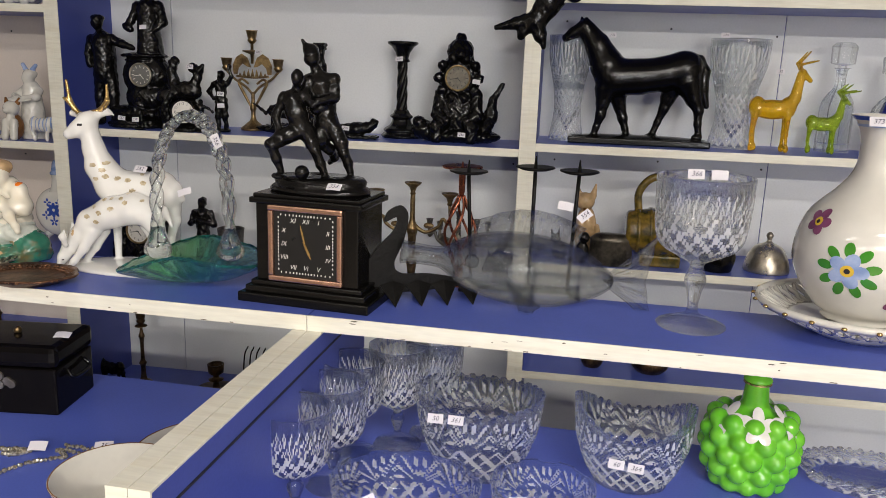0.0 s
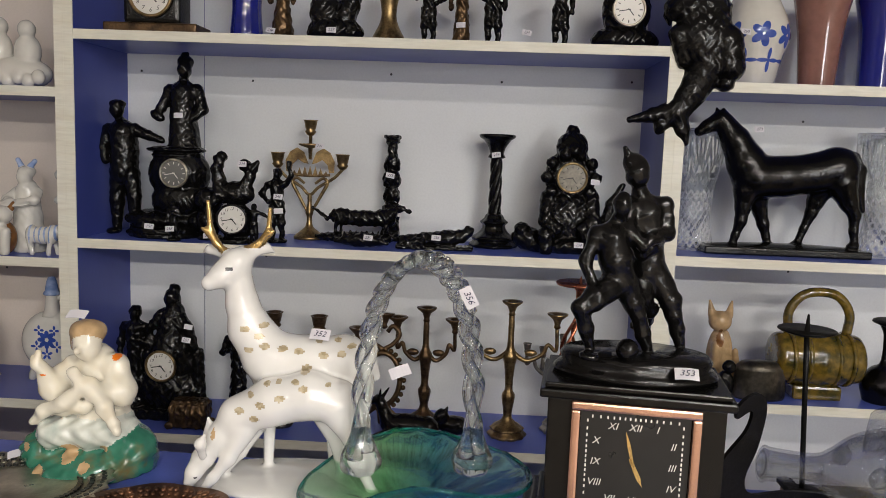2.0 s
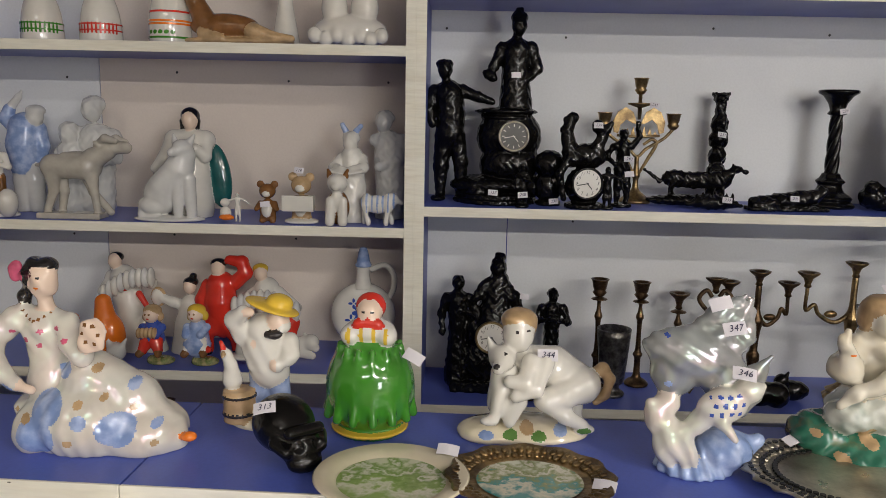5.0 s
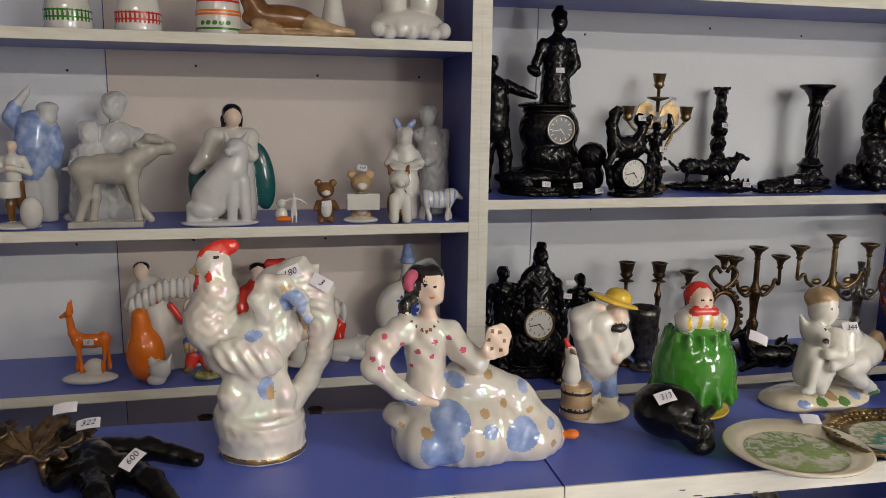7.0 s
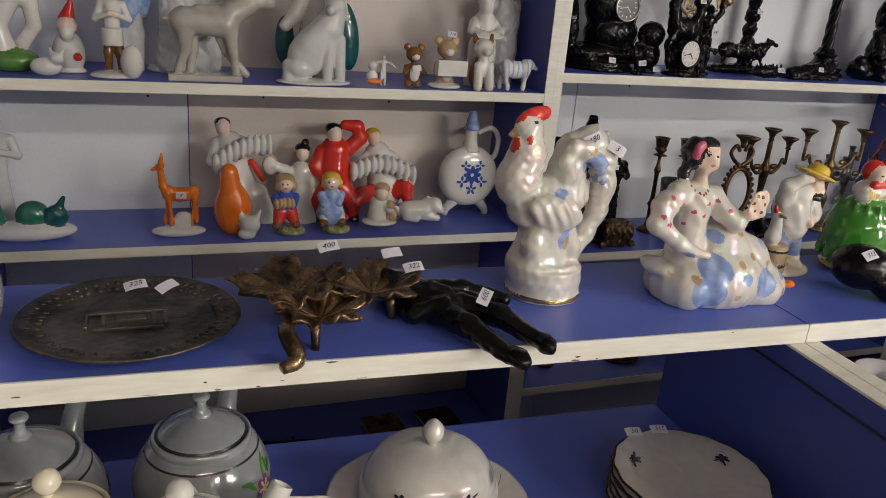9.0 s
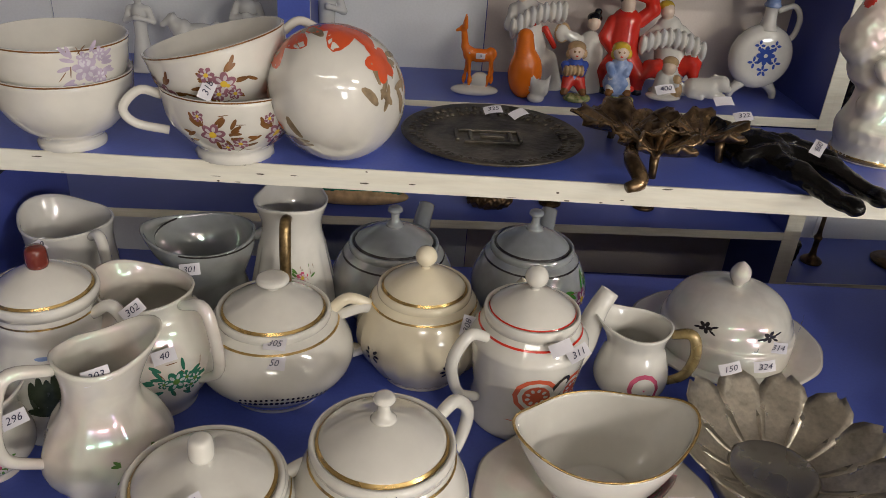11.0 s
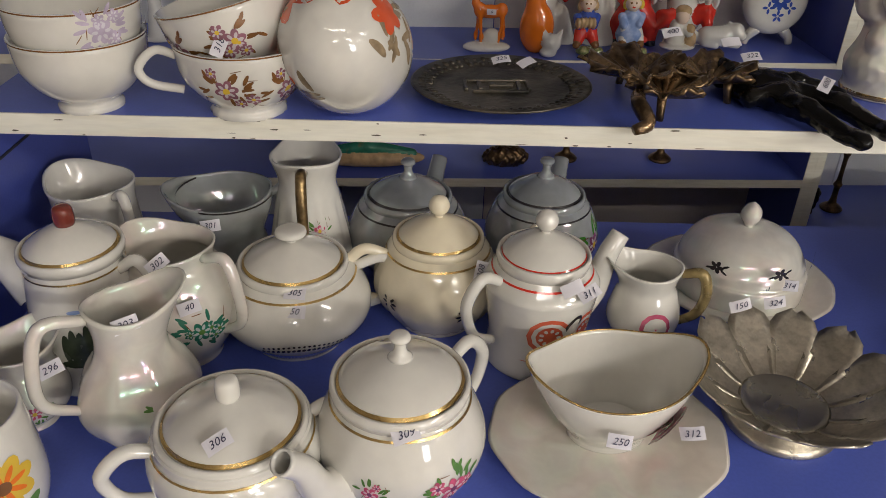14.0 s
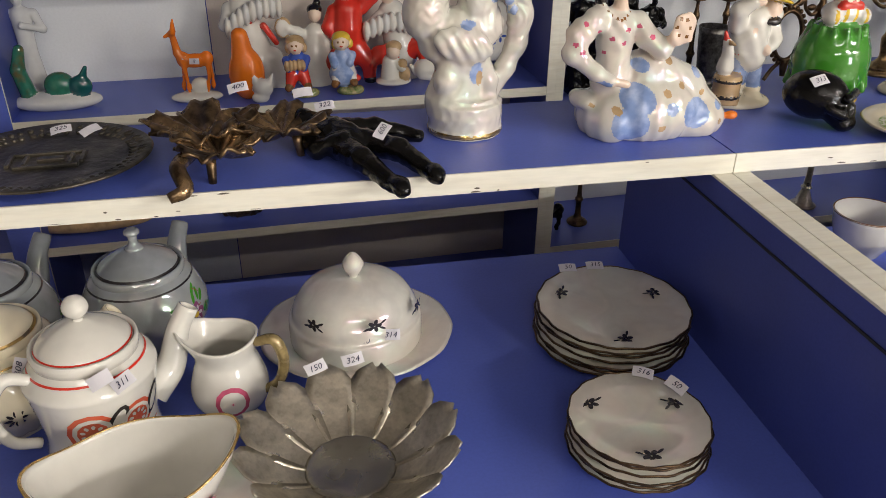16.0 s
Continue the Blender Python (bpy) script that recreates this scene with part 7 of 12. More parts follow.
jug("milk_jug", -2.552, 0.866, 38, 0.050, 0.130, PEARL, "pearl lustre milk jug with a red flower", deco=lambda t, b: bouquet(t, -0.7 - radians(42), 0.05, 0.04, b, RED, LEAFG, YELLOW, 1, 41), rim=None, handle=0.042, lip=0.022, flute=8, profile=[(0.030, 0), (0.033, 0.005), (0.046, 0.022), (0.050, 0.042), (0.042, 0.066), (0.030, 0.086), (0.027, 0.104), (0.031, 0.128)])
scen = landscape_mat("jug_picture", (0.62, 0.56, 0.40), (0.10, 0.12, 0.05), (0.24, 0.20, 0.08), (0.60, 0.55, 0.42))
jug("milk_jug", -2.545, 0.975, 150, 0.056, 0.118, PEARL, "lustre jug painted with trees and a pond", profile=[(0.034, 0), (0.036, 0.008), (0.052, 0.035), (0.057, 0.062), (0.046, 0.090), (0.037, 0.104), (0.040, 0.118)],
    deco=lambda t, b: (bouquet(t, -1.0 - radians(150), 0.055, 0.05, b, MOSS, MOSS, LEAFG, 5, 51), bouquet(t, -2.2 - radians(150), 0.045, 0.05, b, BROWN, MOSS, LEAFG, 5, 52)))
jug("milk_jug", -2.660, 1.105, 140, 0.045, 0.115, PORC, "plain pale grey porcelain milk jug", profile=[(0.044, 0), (0.045, 0.01), (0.045, 0.05), (0.042, 0.09), (0.044, 0.115)], handle=0.02)
jug("milk_jug", -2.520, 1.092, 185, 0.048, 0.112, PEARL_B, "blue-grey lustre jug with a dark rim", profile=[(0.040, 0), (0.042, 0.01), (0.040, 0.05), (0.038, 0.07), (0.047, 0.095), (0.049, 0.112)], handle=0.02, deco=lambda t, b: band(t, 0.111, 0.002, DARKP, b))
jug("milk_jug", -2.435, 1.100, 92, 0.044, 0.150, PORC, "tall white jug with a gilded handle and rose spray", profile=[(0.040, 0), (0.042, 0.012), (0.044, 0.045), (0.034, 0.10), (0.030, 0.125), (0.037, 0.150)], flute=14, handle_mat=BRASS, deco=lambda t, b: bouquet(t, -1.2 - radians(92), 0.08, 0.03, b, PINK, LEAFG, YELLOW, 3, 61))
jug("cream_jug", -2.096, 0.988, 158, 0.036, 0.086, PORC, "small cream jug with a rose medallion and gold handle", handle=0.024, handle_mat=DULLGOLD,
    deco=lambda t, b: (painted("painted_disc", t, -1.5 - radians(158), 0.036, [(0, 0, 0.0155, 0.0155, 0)], PINK, b, 0.0004), painted("painted_disc", t, -1.5 - radians(158), 0.036, [(0, 0, 0.0115, 0.0115, 0)], PORC, b, 0.0008), bouquet(t, -1.5 - radians(158), 0.036, 0.014, b, PINK, LEAFG, PINK, 1, 71)))
jug("cream_jug", -2.655, 0.880, 60, 0.036, 0.078, PEARL, "small pearl lustre cream jug", rim=None, handle=0.02, deco=lambda t, b: bouquet(t, -1.0 - radians(60), 0.03, 0.03, b, PINK, LEAFG, YELLOW, 2, 73))
ym = thing("mug", pose(-2.642, 0.778, CL), "white mug with yellow and orange printed flowers", "mug", "rows of tea ware")
yprof = smooth_profile([(0.034, 0), (0.038, 0.006), (0.043, 0.03), (0.041, 0.07), (0.038, 0.098)], 20)
part("body", lathe_bm([(0, 0.002)] + yprof + [(0.0355, 0.098), (0.038, 0.07), (0.038, 0.02), (0, 0.01)], 44), PORC, ym, "", True)
part("handle", tube_bm([(-0.040, 0, 0.085), (-0.062, 0, 0.088), (-0.070, 0, 0.06), (-0.060, 0, 0.03), (-0.040, 0, 0.025)], 0.005, 10, 20), PORC, ym, "", True).rotation_euler = (0, 0, radians(120))
yt = Turned(yprof)
painted("painted_leaf", yt, -0.75, 0.028, [(-0.006, 0, 0.016, 0.006, -20), (0.012, -0.002, 0.013, 0.005, 30)], LEAFG, ym, 0.0004)
painted("painted_petals", yt, -0.75, 0.054, petals(8, 0.013, 0.0115, 0.0072, spin=0.2), YELLOW, ym, 0.0006)
painted("painted_tint", yt, -0.75, 0.054, petals(8, 0.010, 0.0075, 0.0022, spin=0.2), ORANGE, ym, 0.0008)
painted("painted_heart", yt, -0.75, 0.054, [(0, 0, 0.0055, 0.0055, 0)], BROWN, ym, 0.0010)
bouquet(yt, -1.7, 0.045, 0.046, ym, ORANGE, BROWN, YELLOW, 4, 82)


def butter_dish():
    ob = thing("butter_dish", pose(-1.965, 1.078, CL, 0, 0, -10), "pearl lustre butter dish with a domed cover and dark roses", "butter dish")
    part("plate", lathe_bm([(0, 0.003), (0.055, 0.003), (0.06, 0), (0.066, 0.004), (0.094, 0.013), (0.100, 0.016), (0.096, 0.0175), (0.064, 0.008), (0, 0.007)], 64, 12, 0.006, (0.012, 0.02), 1.04, 0.96), PEARL, ob, "", True)
    prof = smooth_profile([(0.070, 0.009), (0.071, 0.012), (0.0705, 0.034), (0.067, 0.039), (0.064, 0.050), (0.052, 0.067), (0.030, 0.077), (0.010, 0.080), (0.0, 0.0805)], 36)
    c = part("cover", lathe_bm(prof, 56), PEARL, ob, "", True)
    part("knob", lathe_bm(smooth_profile([(0.005, 0.079), (0.006, 0.083), (0.0105, 0.090), (0.011, 0.097), (0.006, 0.105), (0.0, 0.109)], 16), 8), PEARL, c, "pearl bud knob", True)
    t = Turned(prof[:-3])
    for th, z in ((-2.15, 0.060), (-1.25, 0.062), (-0.4, 0.059)):
        painted("painted_rose", t, th, z, petals(5, 0.004, 0.0035, 0.0022) + [(0.009, 0.003, 0.004, 0.0013, 30), (-0.008, -0.003, 0.004, 0.0013, 20), (0.008, -0.004, 0.004, 0.0012, -30)], DARKP, c, 0.0006)


butter_dish()


def plate_stack(x, y, r, n, label):
    for i in range(n):
        ob = thing("plate", pose(x + 0.002 * math.sin(i * 2.1), y + 0.002 * math.cos(i * 1.7), CL + 0.0062 * i, 0, 0, 37 * i), label, "plate", "stacked lustre plates")
        part("dish", lathe_bm([(0, 0.002), (r * 0.5, 0.002), (r * 0.55, 0), (r * 0.6, 0.003), (r * 0.96, 0.010), (r, 0.0125), (r * 0.97, 0.0135), (r * 0.6, 0.006), (0, 0.005)], 56, 16, 0.012, (0.009, 0.02)), PEARL, ob, "", True)
        part("rim_line", lathe_bm([(r * 0.985, 0.0122), (r * 1.003, 0.0122), (r * 0.996, 0.0138), (r * 0.975, 0.0136)], 56, 16, 0.012, loop=True), BRONZE, ob, "worn gilt rim", True)
        if i == n - 1:
            bm = bmesh.new()
            for a in (0.3, 2.4, 4.5):
                a -= radians(37 * i)
                cx, cy = 0.72 * r * math.cos(a), 0.72 * r * math.sin(a)
                for u, v, ru, rv, tn in petals(5, 0.0045, 0.0038, 0.0024) + [(0.010, 0.003, 0.0045, 0.0013, 30), (-0.010, -0.003, 0.0045, 0.0013, 20), (0.008, -0.006, 0.004, 0.0012, -40)]:
                    bmesh.ops.create_circle(bm, cap_ends=True, segments=10, radius=1, matrix=pose(cx + u, cy + v, 0.0098, 0, 0, tn) @ Matrix.Diagonal((ru, rv, 1, 1)))
            part("painted_roses", bm, DARKP, ob, "dark printed roses")


plate_stack(-1.700, 1.010, 0.081, 7, "pearl lustre dinner plate with dark roses, in a stack")
plate_stack(-1.748, 0.846, 0.062, 6, "small pearl lustre saucer with dark roses, in a stack")


def gravy_boat():
    pl = thing("gravy_plate", pose(-2.162, 0.838, CL, 0, 0, 5), "scalloped pearl lustre plate under a gravy boat", "plate")
    part("dish", lathe_bm([(0, 0.003), (0.05, 0.003), (0.056, 0), (0.062, 0.004), (0.092, 0.012), (0.098, 0.015), (0.095, 0.0165), (0.06, 0.008), (0, 0.007)], 72, 10, 0.012, (0.010, 0.02), 1.03, 0.92), PEARL, pl, "", True)
    ob = thing("gravy_boat", pose(-2.160, 0.850, CL + 0.0072, 0, 0, 10) @ Matrix.Diagonal((0.97, 0.97, 1.1, 1)), "white gravy boat with two lips and a rose medallion", "gravy boat")
    def lips(a, r, z):
        k = max(0.0, (z - 0.035) / 0.03)
        c = abs(math.cos(a)) ** 6
        return (0.010 * k * c - 0.004 * k * (1 - c), 0.014 * k * c)
    prof = smooth_profile([(0.036, 0), (0.037, 0.004), (0.040, 0.010), (0.056, 0.030), (0.064, 0.050), (0.066, 0.064)], 24)
    inn = [(a - 0.0028, b) for a, b in reversed(prof[5:])]
    part("body", lathe_bm([(0, 0.001)] + prof + inn + [(0, prof[5][1] + 0.003)], 56, sx=1.0, sy=0.84, rim=lips), PORC, ob, "", True)
    part("gold_rim", lathe_bm([(0.0655, 0.0635), (0.0668, 0.0642), (0.0655, 0.0652), (0.064, 0.0645)], 56, sx=1.0, sy=0.84, rim=lips, loop=True), GOLD, ob, "worn gold rim", True)
    t = Turned([(r * 0.93, z) for r, z in prof])
    painted("painted_disc", t, -0.85, 0.030, [(0, 0, 0.021, 0.019, 0)], PINK, ob, 0.004)
    painted("painted_disc", t, -0.85, 0.030, [(0, 0, 0.016, 0.0145, 0)], PORC, ob, 0.0046)
    bouquet(t, -0.85, 0.030, 0.020, ob, DULLGOLD, LEAFG, PINK, 2, 91)


gravy_boat()


def flower_bowl():
    ob = thing("metal_flower_bowl", pose(-2.000, 0.866, CL, 0, 0, 6), "tarnished silver bowl in the shape of an open flower", "bowl")
    part("foot", lathe_bm([(0.0, 0.0), (0.048, 0.0), (0.050, 0.003), (0.046, 0.008), (0.030, 0.014), (0.030, 0.018), (0.0, 0.018)], 48), SILVER, ob, "", True)
    part("well", lathe_bm([(0.0, 0.018), (0.036, 0.018), (0.039, 0.021), (0.036, 0.023), (0.032, 0.0215), (0.0, 0.0208)], 48), material("dark_silver_well", (0.50, 0.47, 0.40), 0.28, 0.9, vary=0.4, scale=30, bump=0.2), ob, "dulled flat well", True)
    n = 12
    for i in range(n):
        bm = bmesh.new()
        rows = []
        for k in range(9):
            f = k / 8
            w = 0.0115 + 0.0115 * math.sin(min(1, f * 1.3) * math.pi * 0.5) if f < 0.62 else 0.0222 * math.sqrt(max(0.0, 1 - ((f - 0.62) / 0.385) ** 2)) + 0.0008
            r, z = 0.035 + 0.059 * f, 0.0205 + 0.040 * f ** 1.25
            rows.append([bm.verts.new((r - 0.003 * (1 - abs(u)) * 1.0, u * w, z - 0.0035 * (1 - u * u))) for u in (-1, -0.6, -0.2, 0.2, 0.6, 1)])
        for a, b in zip(rows, rows[1:]):
            for j in range(5):
                bm.faces.new((a[j], a[j + 1], b[j + 1], b[j]))
        pt = part("petal", bm, SILVER, ob, "", True)
        pt.rotation_euler = (0, 0, 2 * math.pi * i / n)
        pt.modifiers.new("thickness", "SOLIDIFY").thickness = 0.0016


flower_bowl()


# ---- castings, candlesticks and porcelain on the wall shelves ----
def human(h, cloth=0, skin=0, hair=0, legs=0, arms=(0, 0), dress=0.0, lean=0.0, sit=False, wide=1.0, turn=0.0, feet=0):
    """Limbs of a standing or sitting figure h tall, facing -y. arms: for each side how it is held: 0 down, 1 raised, 2 on the hip, 3 forward, 4 at the chest."""
    k = h
    up = 0.0
    p = []
    hip = 0.50 * k
    if sit:
        hip = 0.22 * k / 0.75
        k = h / 0.75
    sh, neck, head = hip + 0.30 * k, hip + 0.34 * k, hip + 0.425 * k
    lx = lean * k
    if dress:
        p.append(cap((0, 0, 0.03 * k), (0, 0, hip), dress * k, 0.075 * k * wide, cloth))
    elif sit:
        for s in (-1, 1):
            p += chain([(s * 0.05 * k, 0, hip), (s * 0.07 * k, -0.22 * k, hip + 0.02 * k), (s * 0.07 * k, -0.24 * k, 0.02 * k)], [0.062 * k, 0.052 * k, 0.034 * k], legs)
    else:
        p += chain([(-0.045 * k, 0, hip), (-0.055 * k, -0.02 * k, 0.27 * k), (-0.055 * k, 0.01 * k, 0.03 * k)], [0.062 * k, 0.048 * k, 0.032 * k], legs)
        p += chain([(0.045 * k, 0, hip), (0.065 * k, -0.01 * k, 0.27 * k), (0.075 * k, 0.02 * k, 0.03 * k)], [0.062 * k, 0.048 * k, 0.032 * k], legs)
        p += [ell((-0.055 * k, -0.03 * k, 0.02 * k), (0.032 * k, 0.06 * k, 0.026 * k), feet or legs), ell((0.075 * k, -0.02 * k, 0.02 * k), (0.032 * k, 0.06 * k, 0.026 * k), feet or legs)]
    p += [cap((0, 0, hip), (lx, 0, sh - 0.03 * k), 0.078 * k * wide, 0.095 * k * wide, cloth), cap((lx - 0.09 * k, 0, sh - 0.01 * k), (lx + 0.09 * k, 0, sh - 0.01 * k), 0.042 * k, 0.042 * k, cloth),
          cap((lx, 0, neck), (lx, -0.01 * k, head - 0.03 * k), 0.03 * k, 0.03 * k, skin), ell((lx + turn * 0.02 * k, -0.015 * k, head), (0.052 * k, 0.058 * k, 0.068 * k), skin),
          ell((lx, 0.012 * k, head + 0.022 * k), (0.058 * k, 0.058 * k, 0.058 * k), hair), ell((lx + turn * 0.05 * k, -0.072 * k, head - 0.005 * k), (0.01 * k, 0.014 * k, 0.016 * k), skin)]
    for s, a in zip((-1, 1), arms):
        S = (lx + s * 0.115 * k, 0, sh - 0.01 * k)
        E, W = {0: ((s * 0.15, 0.0, -0.17), (s * 0.14, -0.05, -0.33)), 1: ((s * 0.19, -0.02, 0.10), (s * 0.16, -0.03, 0.28)), 2: ((s * 0.22, 0.02, -0.15), (s * 0.11, -0.06, -0.24)), 3: ((s * 0.15, -0.06, -0.15), (s * 0.12, -0.22, -0.12)),
                4: ((s * 0.17, -0.02, -0.16), (s * 0.02, -0.12, -0.10)), 5: ((s * 0.26, -0.02, -0.06), (s * 0.40, -0.04, -0.16))}[a]
        E = (lx + E[0] * k, E[1] * k, sh + E[2] * k)
        W = (lx + W[0] * k, W[1] * k, sh + W[2] * k)
        p += chain([S, E, W], [0.042 * k, 0.036 * k, 0.026 * k], cloth) + [ell(W, (0.028 * k, 0.028 * k, 0.032 * k), skin)]
    return p


def quadruped(L, h, body=0, neck=0.9, head_up=1.0, leg=0.028, plump=1.0, mane=False, step=0.06, ears=0):
    """A standing animal L long and h high at the back, looking to -x."""
    b = h * 0.62
    r = 0.17 * h * plump
    p = [ell((0, 0, b + 0.1 * h), (0.36 * L, r * 1.0, r * 1.25), body), ell((-0.25 * L, 0, b + 0.13 * h), (0.15 * L, r, r * 1.4), body), ell((0.27 * L, 0, b + 0.14 * h), (0.15 * L, r * 0.95, r * 1.3), body)]
    nx, nz = -0.42 * L, b + (0.22 + 0.42 * neck) * h
    p += chain([(-0.28 * L, 0, b + 0.18 * h), (-0.36 * L, 0, b + 0.30 * h), (nx, 0, nz)], [r * 0.95, r * 0.7, r * 0.5], body)
    p += [ell((nx - 0.01 * L, 0, nz + 0.03 * h), (0.065 * L, r * 0.46, r * 0.5), body), cap((nx - 0.03 * L, 0, nz + 0.02 * h), (nx - 0.16 * L, 0, nz - 0.10 * h * head_up), r * 0.40, r * 0.28, body)]
    for s in (-1, 1):
        p.append(cap((nx + 0.01 * L, s * r * 0.25, nz + 0.08 * h), (nx + 0.015 * L, s * r * 0.4, nz + 0.15 * h), r * 0.14, r * 0.05, ears or body))
        for x, d in ((-0.26 * L, -step * L * s), (0.29 * L, step * L * s)):
            p += chain([(x, s * r * 0.55, b + 0.05 * h), (x + d * 0.6 + (0.02 * L if x > 0 else 0), s * r * 0.6, b * 0.5), (x + d, s * r * 0.6, 0.008)], [r * 0.5, leg * h * 0.9, leg * h * 0.75], body)
            p.append(ell((x + d - 0.01 * L, s * r * 0.6, 0.008), (leg * h * 1.3, leg * h, 0.010), body))
    return p


def shelf_at(z):
    return z + 0.0004


ZM2, ZM3, ZM1, ZR2, ZR3, ZR1, ZL1, ZL2, ZL3 = (shelf_at(v) for v in (1.234, 0.817, 1.664, 1.250, 0.951, 1.599, 1.546, 1.189, 0.877))


def iron(name, prims, x, y, z, label, category="figurine", rz=0, voxel=0.0022, rough=0.0012, k=0.005, mats=None, scale=1.0, **kw):
    return figure(name, prims, mats or [IRON], pose(x, y, z, 0, 0, rz) @ Matrix.Scale(scale, 4), label, category, voxel, k, rough, 120, **kw)


def round_dial(parent, x, y, z, r, face, ink, rot=0.0, bezel=BRONZE, numerals=False):
    d = part("dial", disc_bm(r, 0.003, 40, pose(0, 0, 0, 90, 0, 0)), face, parent, "round clock dial", False)
    d.matrix_local = pose(x, y, z, 0, 0, rot)
    bm = lathe_bm([(r * 0.97, 0.0), (r * 1.14, 0.0), (r * 1.14, 0.004), (r * 1.04, 0.006), (r * 0.97, 0.003)], 40, loop=True)
    bmesh.ops.transform(bm, matrix=pose(0, 0, 0, 90, 0, 0), verts=bm.verts)
    part("bezel", bm, bezel, d, "", True)
    for i in range(12):
        a = 2 * math.pi * i / 12
        if numerals:
            t = finish("numeral", text_mesh(str(i or 12), r * 0.30), ink, d)
            t.matrix_local = pose(r * 0.76 * math.sin(a), -0.0018, r * 0.76 * math.cos(a), 90, 0, 0)
        else:
            q = part("hour_mark", box_bm(-r * 0.03, r * 0.03, -0.0022, -0.0016, r * 0.68, r * 0.88), ink, d)
            q.matrix_local = pose(0, 0, 0, 0, 30 * i, 0)
    for ang, ln in ((-100, 0.72), (140, 0.5)):
        q = part("clock_pointer", box_bm(-r * 0.03, r * 0.03, -0.0026, -0.0020, -r * 0.1, r * ln), ink, d)
        q.matrix_local = pose(0, 0, 0, 0, ang, 0)
    return d


# middle bay, upper shelf
def statue_clock():
    ob = thing("figure_clock", pose(-1.225, 2.090, ZM2), "black cast iron clock with two standing figures", "mantel clock")
    p = [rod((0, 0, 0), 0.086, 0.010),
         rod((0, 0, 0.010), 0.080, 0.010),
         ell((-0.003, 0.000, 0.036), (0.0969, 0.0550, 0.0242), 0),
         ell((0.029, 0.000, 0.080), (0.0661, 0.0506, 0.0495), 0),
         ell((0.024, 0.000, 0.139), (0.0683, 0.0484, 0.0616), 0),
         ell((0.017, 0.000, 0.191), (0.0661, 0.0484, 0.0088), 0),
         ell((0.018, 0.000, 0.179), (0.0550, 0.0440, 0.0088), 0),
         ell((0.077, -0.020, 0.036), (0.0242, 0.0330, 0.0220), 0),
         ell((-0.037, -0.020, 0.024), (0.0286, 0.0330, 0.0176), 0),
         ell((-0.114, -0.006, 0.275), (0.0154, 0.0165, 0.0198), 0),
         ell((-0.115, 0.000, 0.287), (0.0187, 0.0187, 0.0099), 0),
         cap((-0.112, 0.000, 0.255), (-0.109, 0.000, 0.245), 0.0099, 0.0132, 0),
         *chain([(-0.104, 0.000, 0.223), (-0.100, 0.000, 0.182), (-0.102, 0.000, 0.140)], [0.0308, 0.0297, 0.0308], 0),
         cap((-0.133, 0.000, 0.230), (-0.076, 0.000, 0.232), 0.0154, 0.0143, 0),
         *chain([(-0.137, 0.000, 0.228), (-0.146, -0.006, 0.192), (-0.139, -0.012, 0.163)], [0.0132, 0.0121, 0.0088], 0),
         *chain([(-0.073, 0.000, 0.230), (-0.046, -0.004, 0.221), (-0.015, -0.004, 0.211)], [0.0132, 0.0110, 0.0077], 0),
         *chain([(-0.114, 0.000, 0.134), (-0.119, 0.000, 0.074), (-0.120, 0.000, 0.013)], [0.0198, 0.0165, 0.0099], 0),
         *chain([(-0.087, 0.000, 0.135), (-0.077, -0.006, 0.082), (-0.077, -0.006, 0.015)], [0.0198, 0.0154, 0.0099], 0),
         ell((-0.124, -0.008, 0.006), (0.0165, 0.0176, 0.0077), 0),
         ell((-0.076, -0.014, 0.006), (0.0165, 0.0176, 0.0077), 0),
         ell((0.038, -0.006, 0.366), (0.0154, 0.0165, 0.0209), 0),
         ell((0.038, 0.000, 0.382), (0.0176, 0.0176, 0.0154), 0),
         cap((0.037, 0.000, 0.396), (0.042, 0.000, 0.400), 0.0088, 0.0044, 0),
         cap((0.035, 0.000, 0.346), (0.035, 0.000, 0.335), 0.0099, 0.0132, 0),
         *chain([(0.034, 0.000, 0.314), (0.033, 0.000, 0.268), (0.036, 0.000, 0.204)], [0.0286, 0.0286, 0.0352], 0),
         cap((0.004, 0.000, 0.320), (0.064, 0.000, 0.322), 0.0143, 0.0143, 0),
         *chain([(0.066, 0.000, 0.317), (0.078, -0.004, 0.281), (0.058, -0.016, 0.259)], [0.0132, 0.0121, 0.0088], 0),
         *chain([(0.003, 0.000, 0.316), (-0.012, -0.006, 0.284), (-0.022, -0.012, 0.266)], [0.0132, 0.0110, 0.0088], 0),
         ell((-0.020, -0.012, 0.264), (0.0176, 0.0110, 0.0110), 0, (0, 30, 0))]
    figure("casting", p, [IRON], pose(0, 0, 0), "", "", 0.0019, 0.004, 0.0007, 120, parent=ob)
    round_dial(ob, 0.031, -0.050, 0.141, 0.028, DIALG, DIALW, bezel=SILVER)


statue_clock()
iron("black_owl_casting", [rod((0, 0, 0), 0.026, 0.010), ell((0, 0, 0.04), (0.030, 0.026, 0.034)), ell((0, -0.004, 0.085), (0.032, 0.028, 0.030))], -1.118, 2.045, ZM2, "small round black cast iron bust", rough=0.0006)
iron("black_soldier_casting", human(0.085, arms=(0, 4)) + [rod((0, 0, 0), 0.014, 0.006)], -1.176, 1.992, ZM2, "tiny black cast iron standing figure", voxel=0.0017, rough=0.0004)


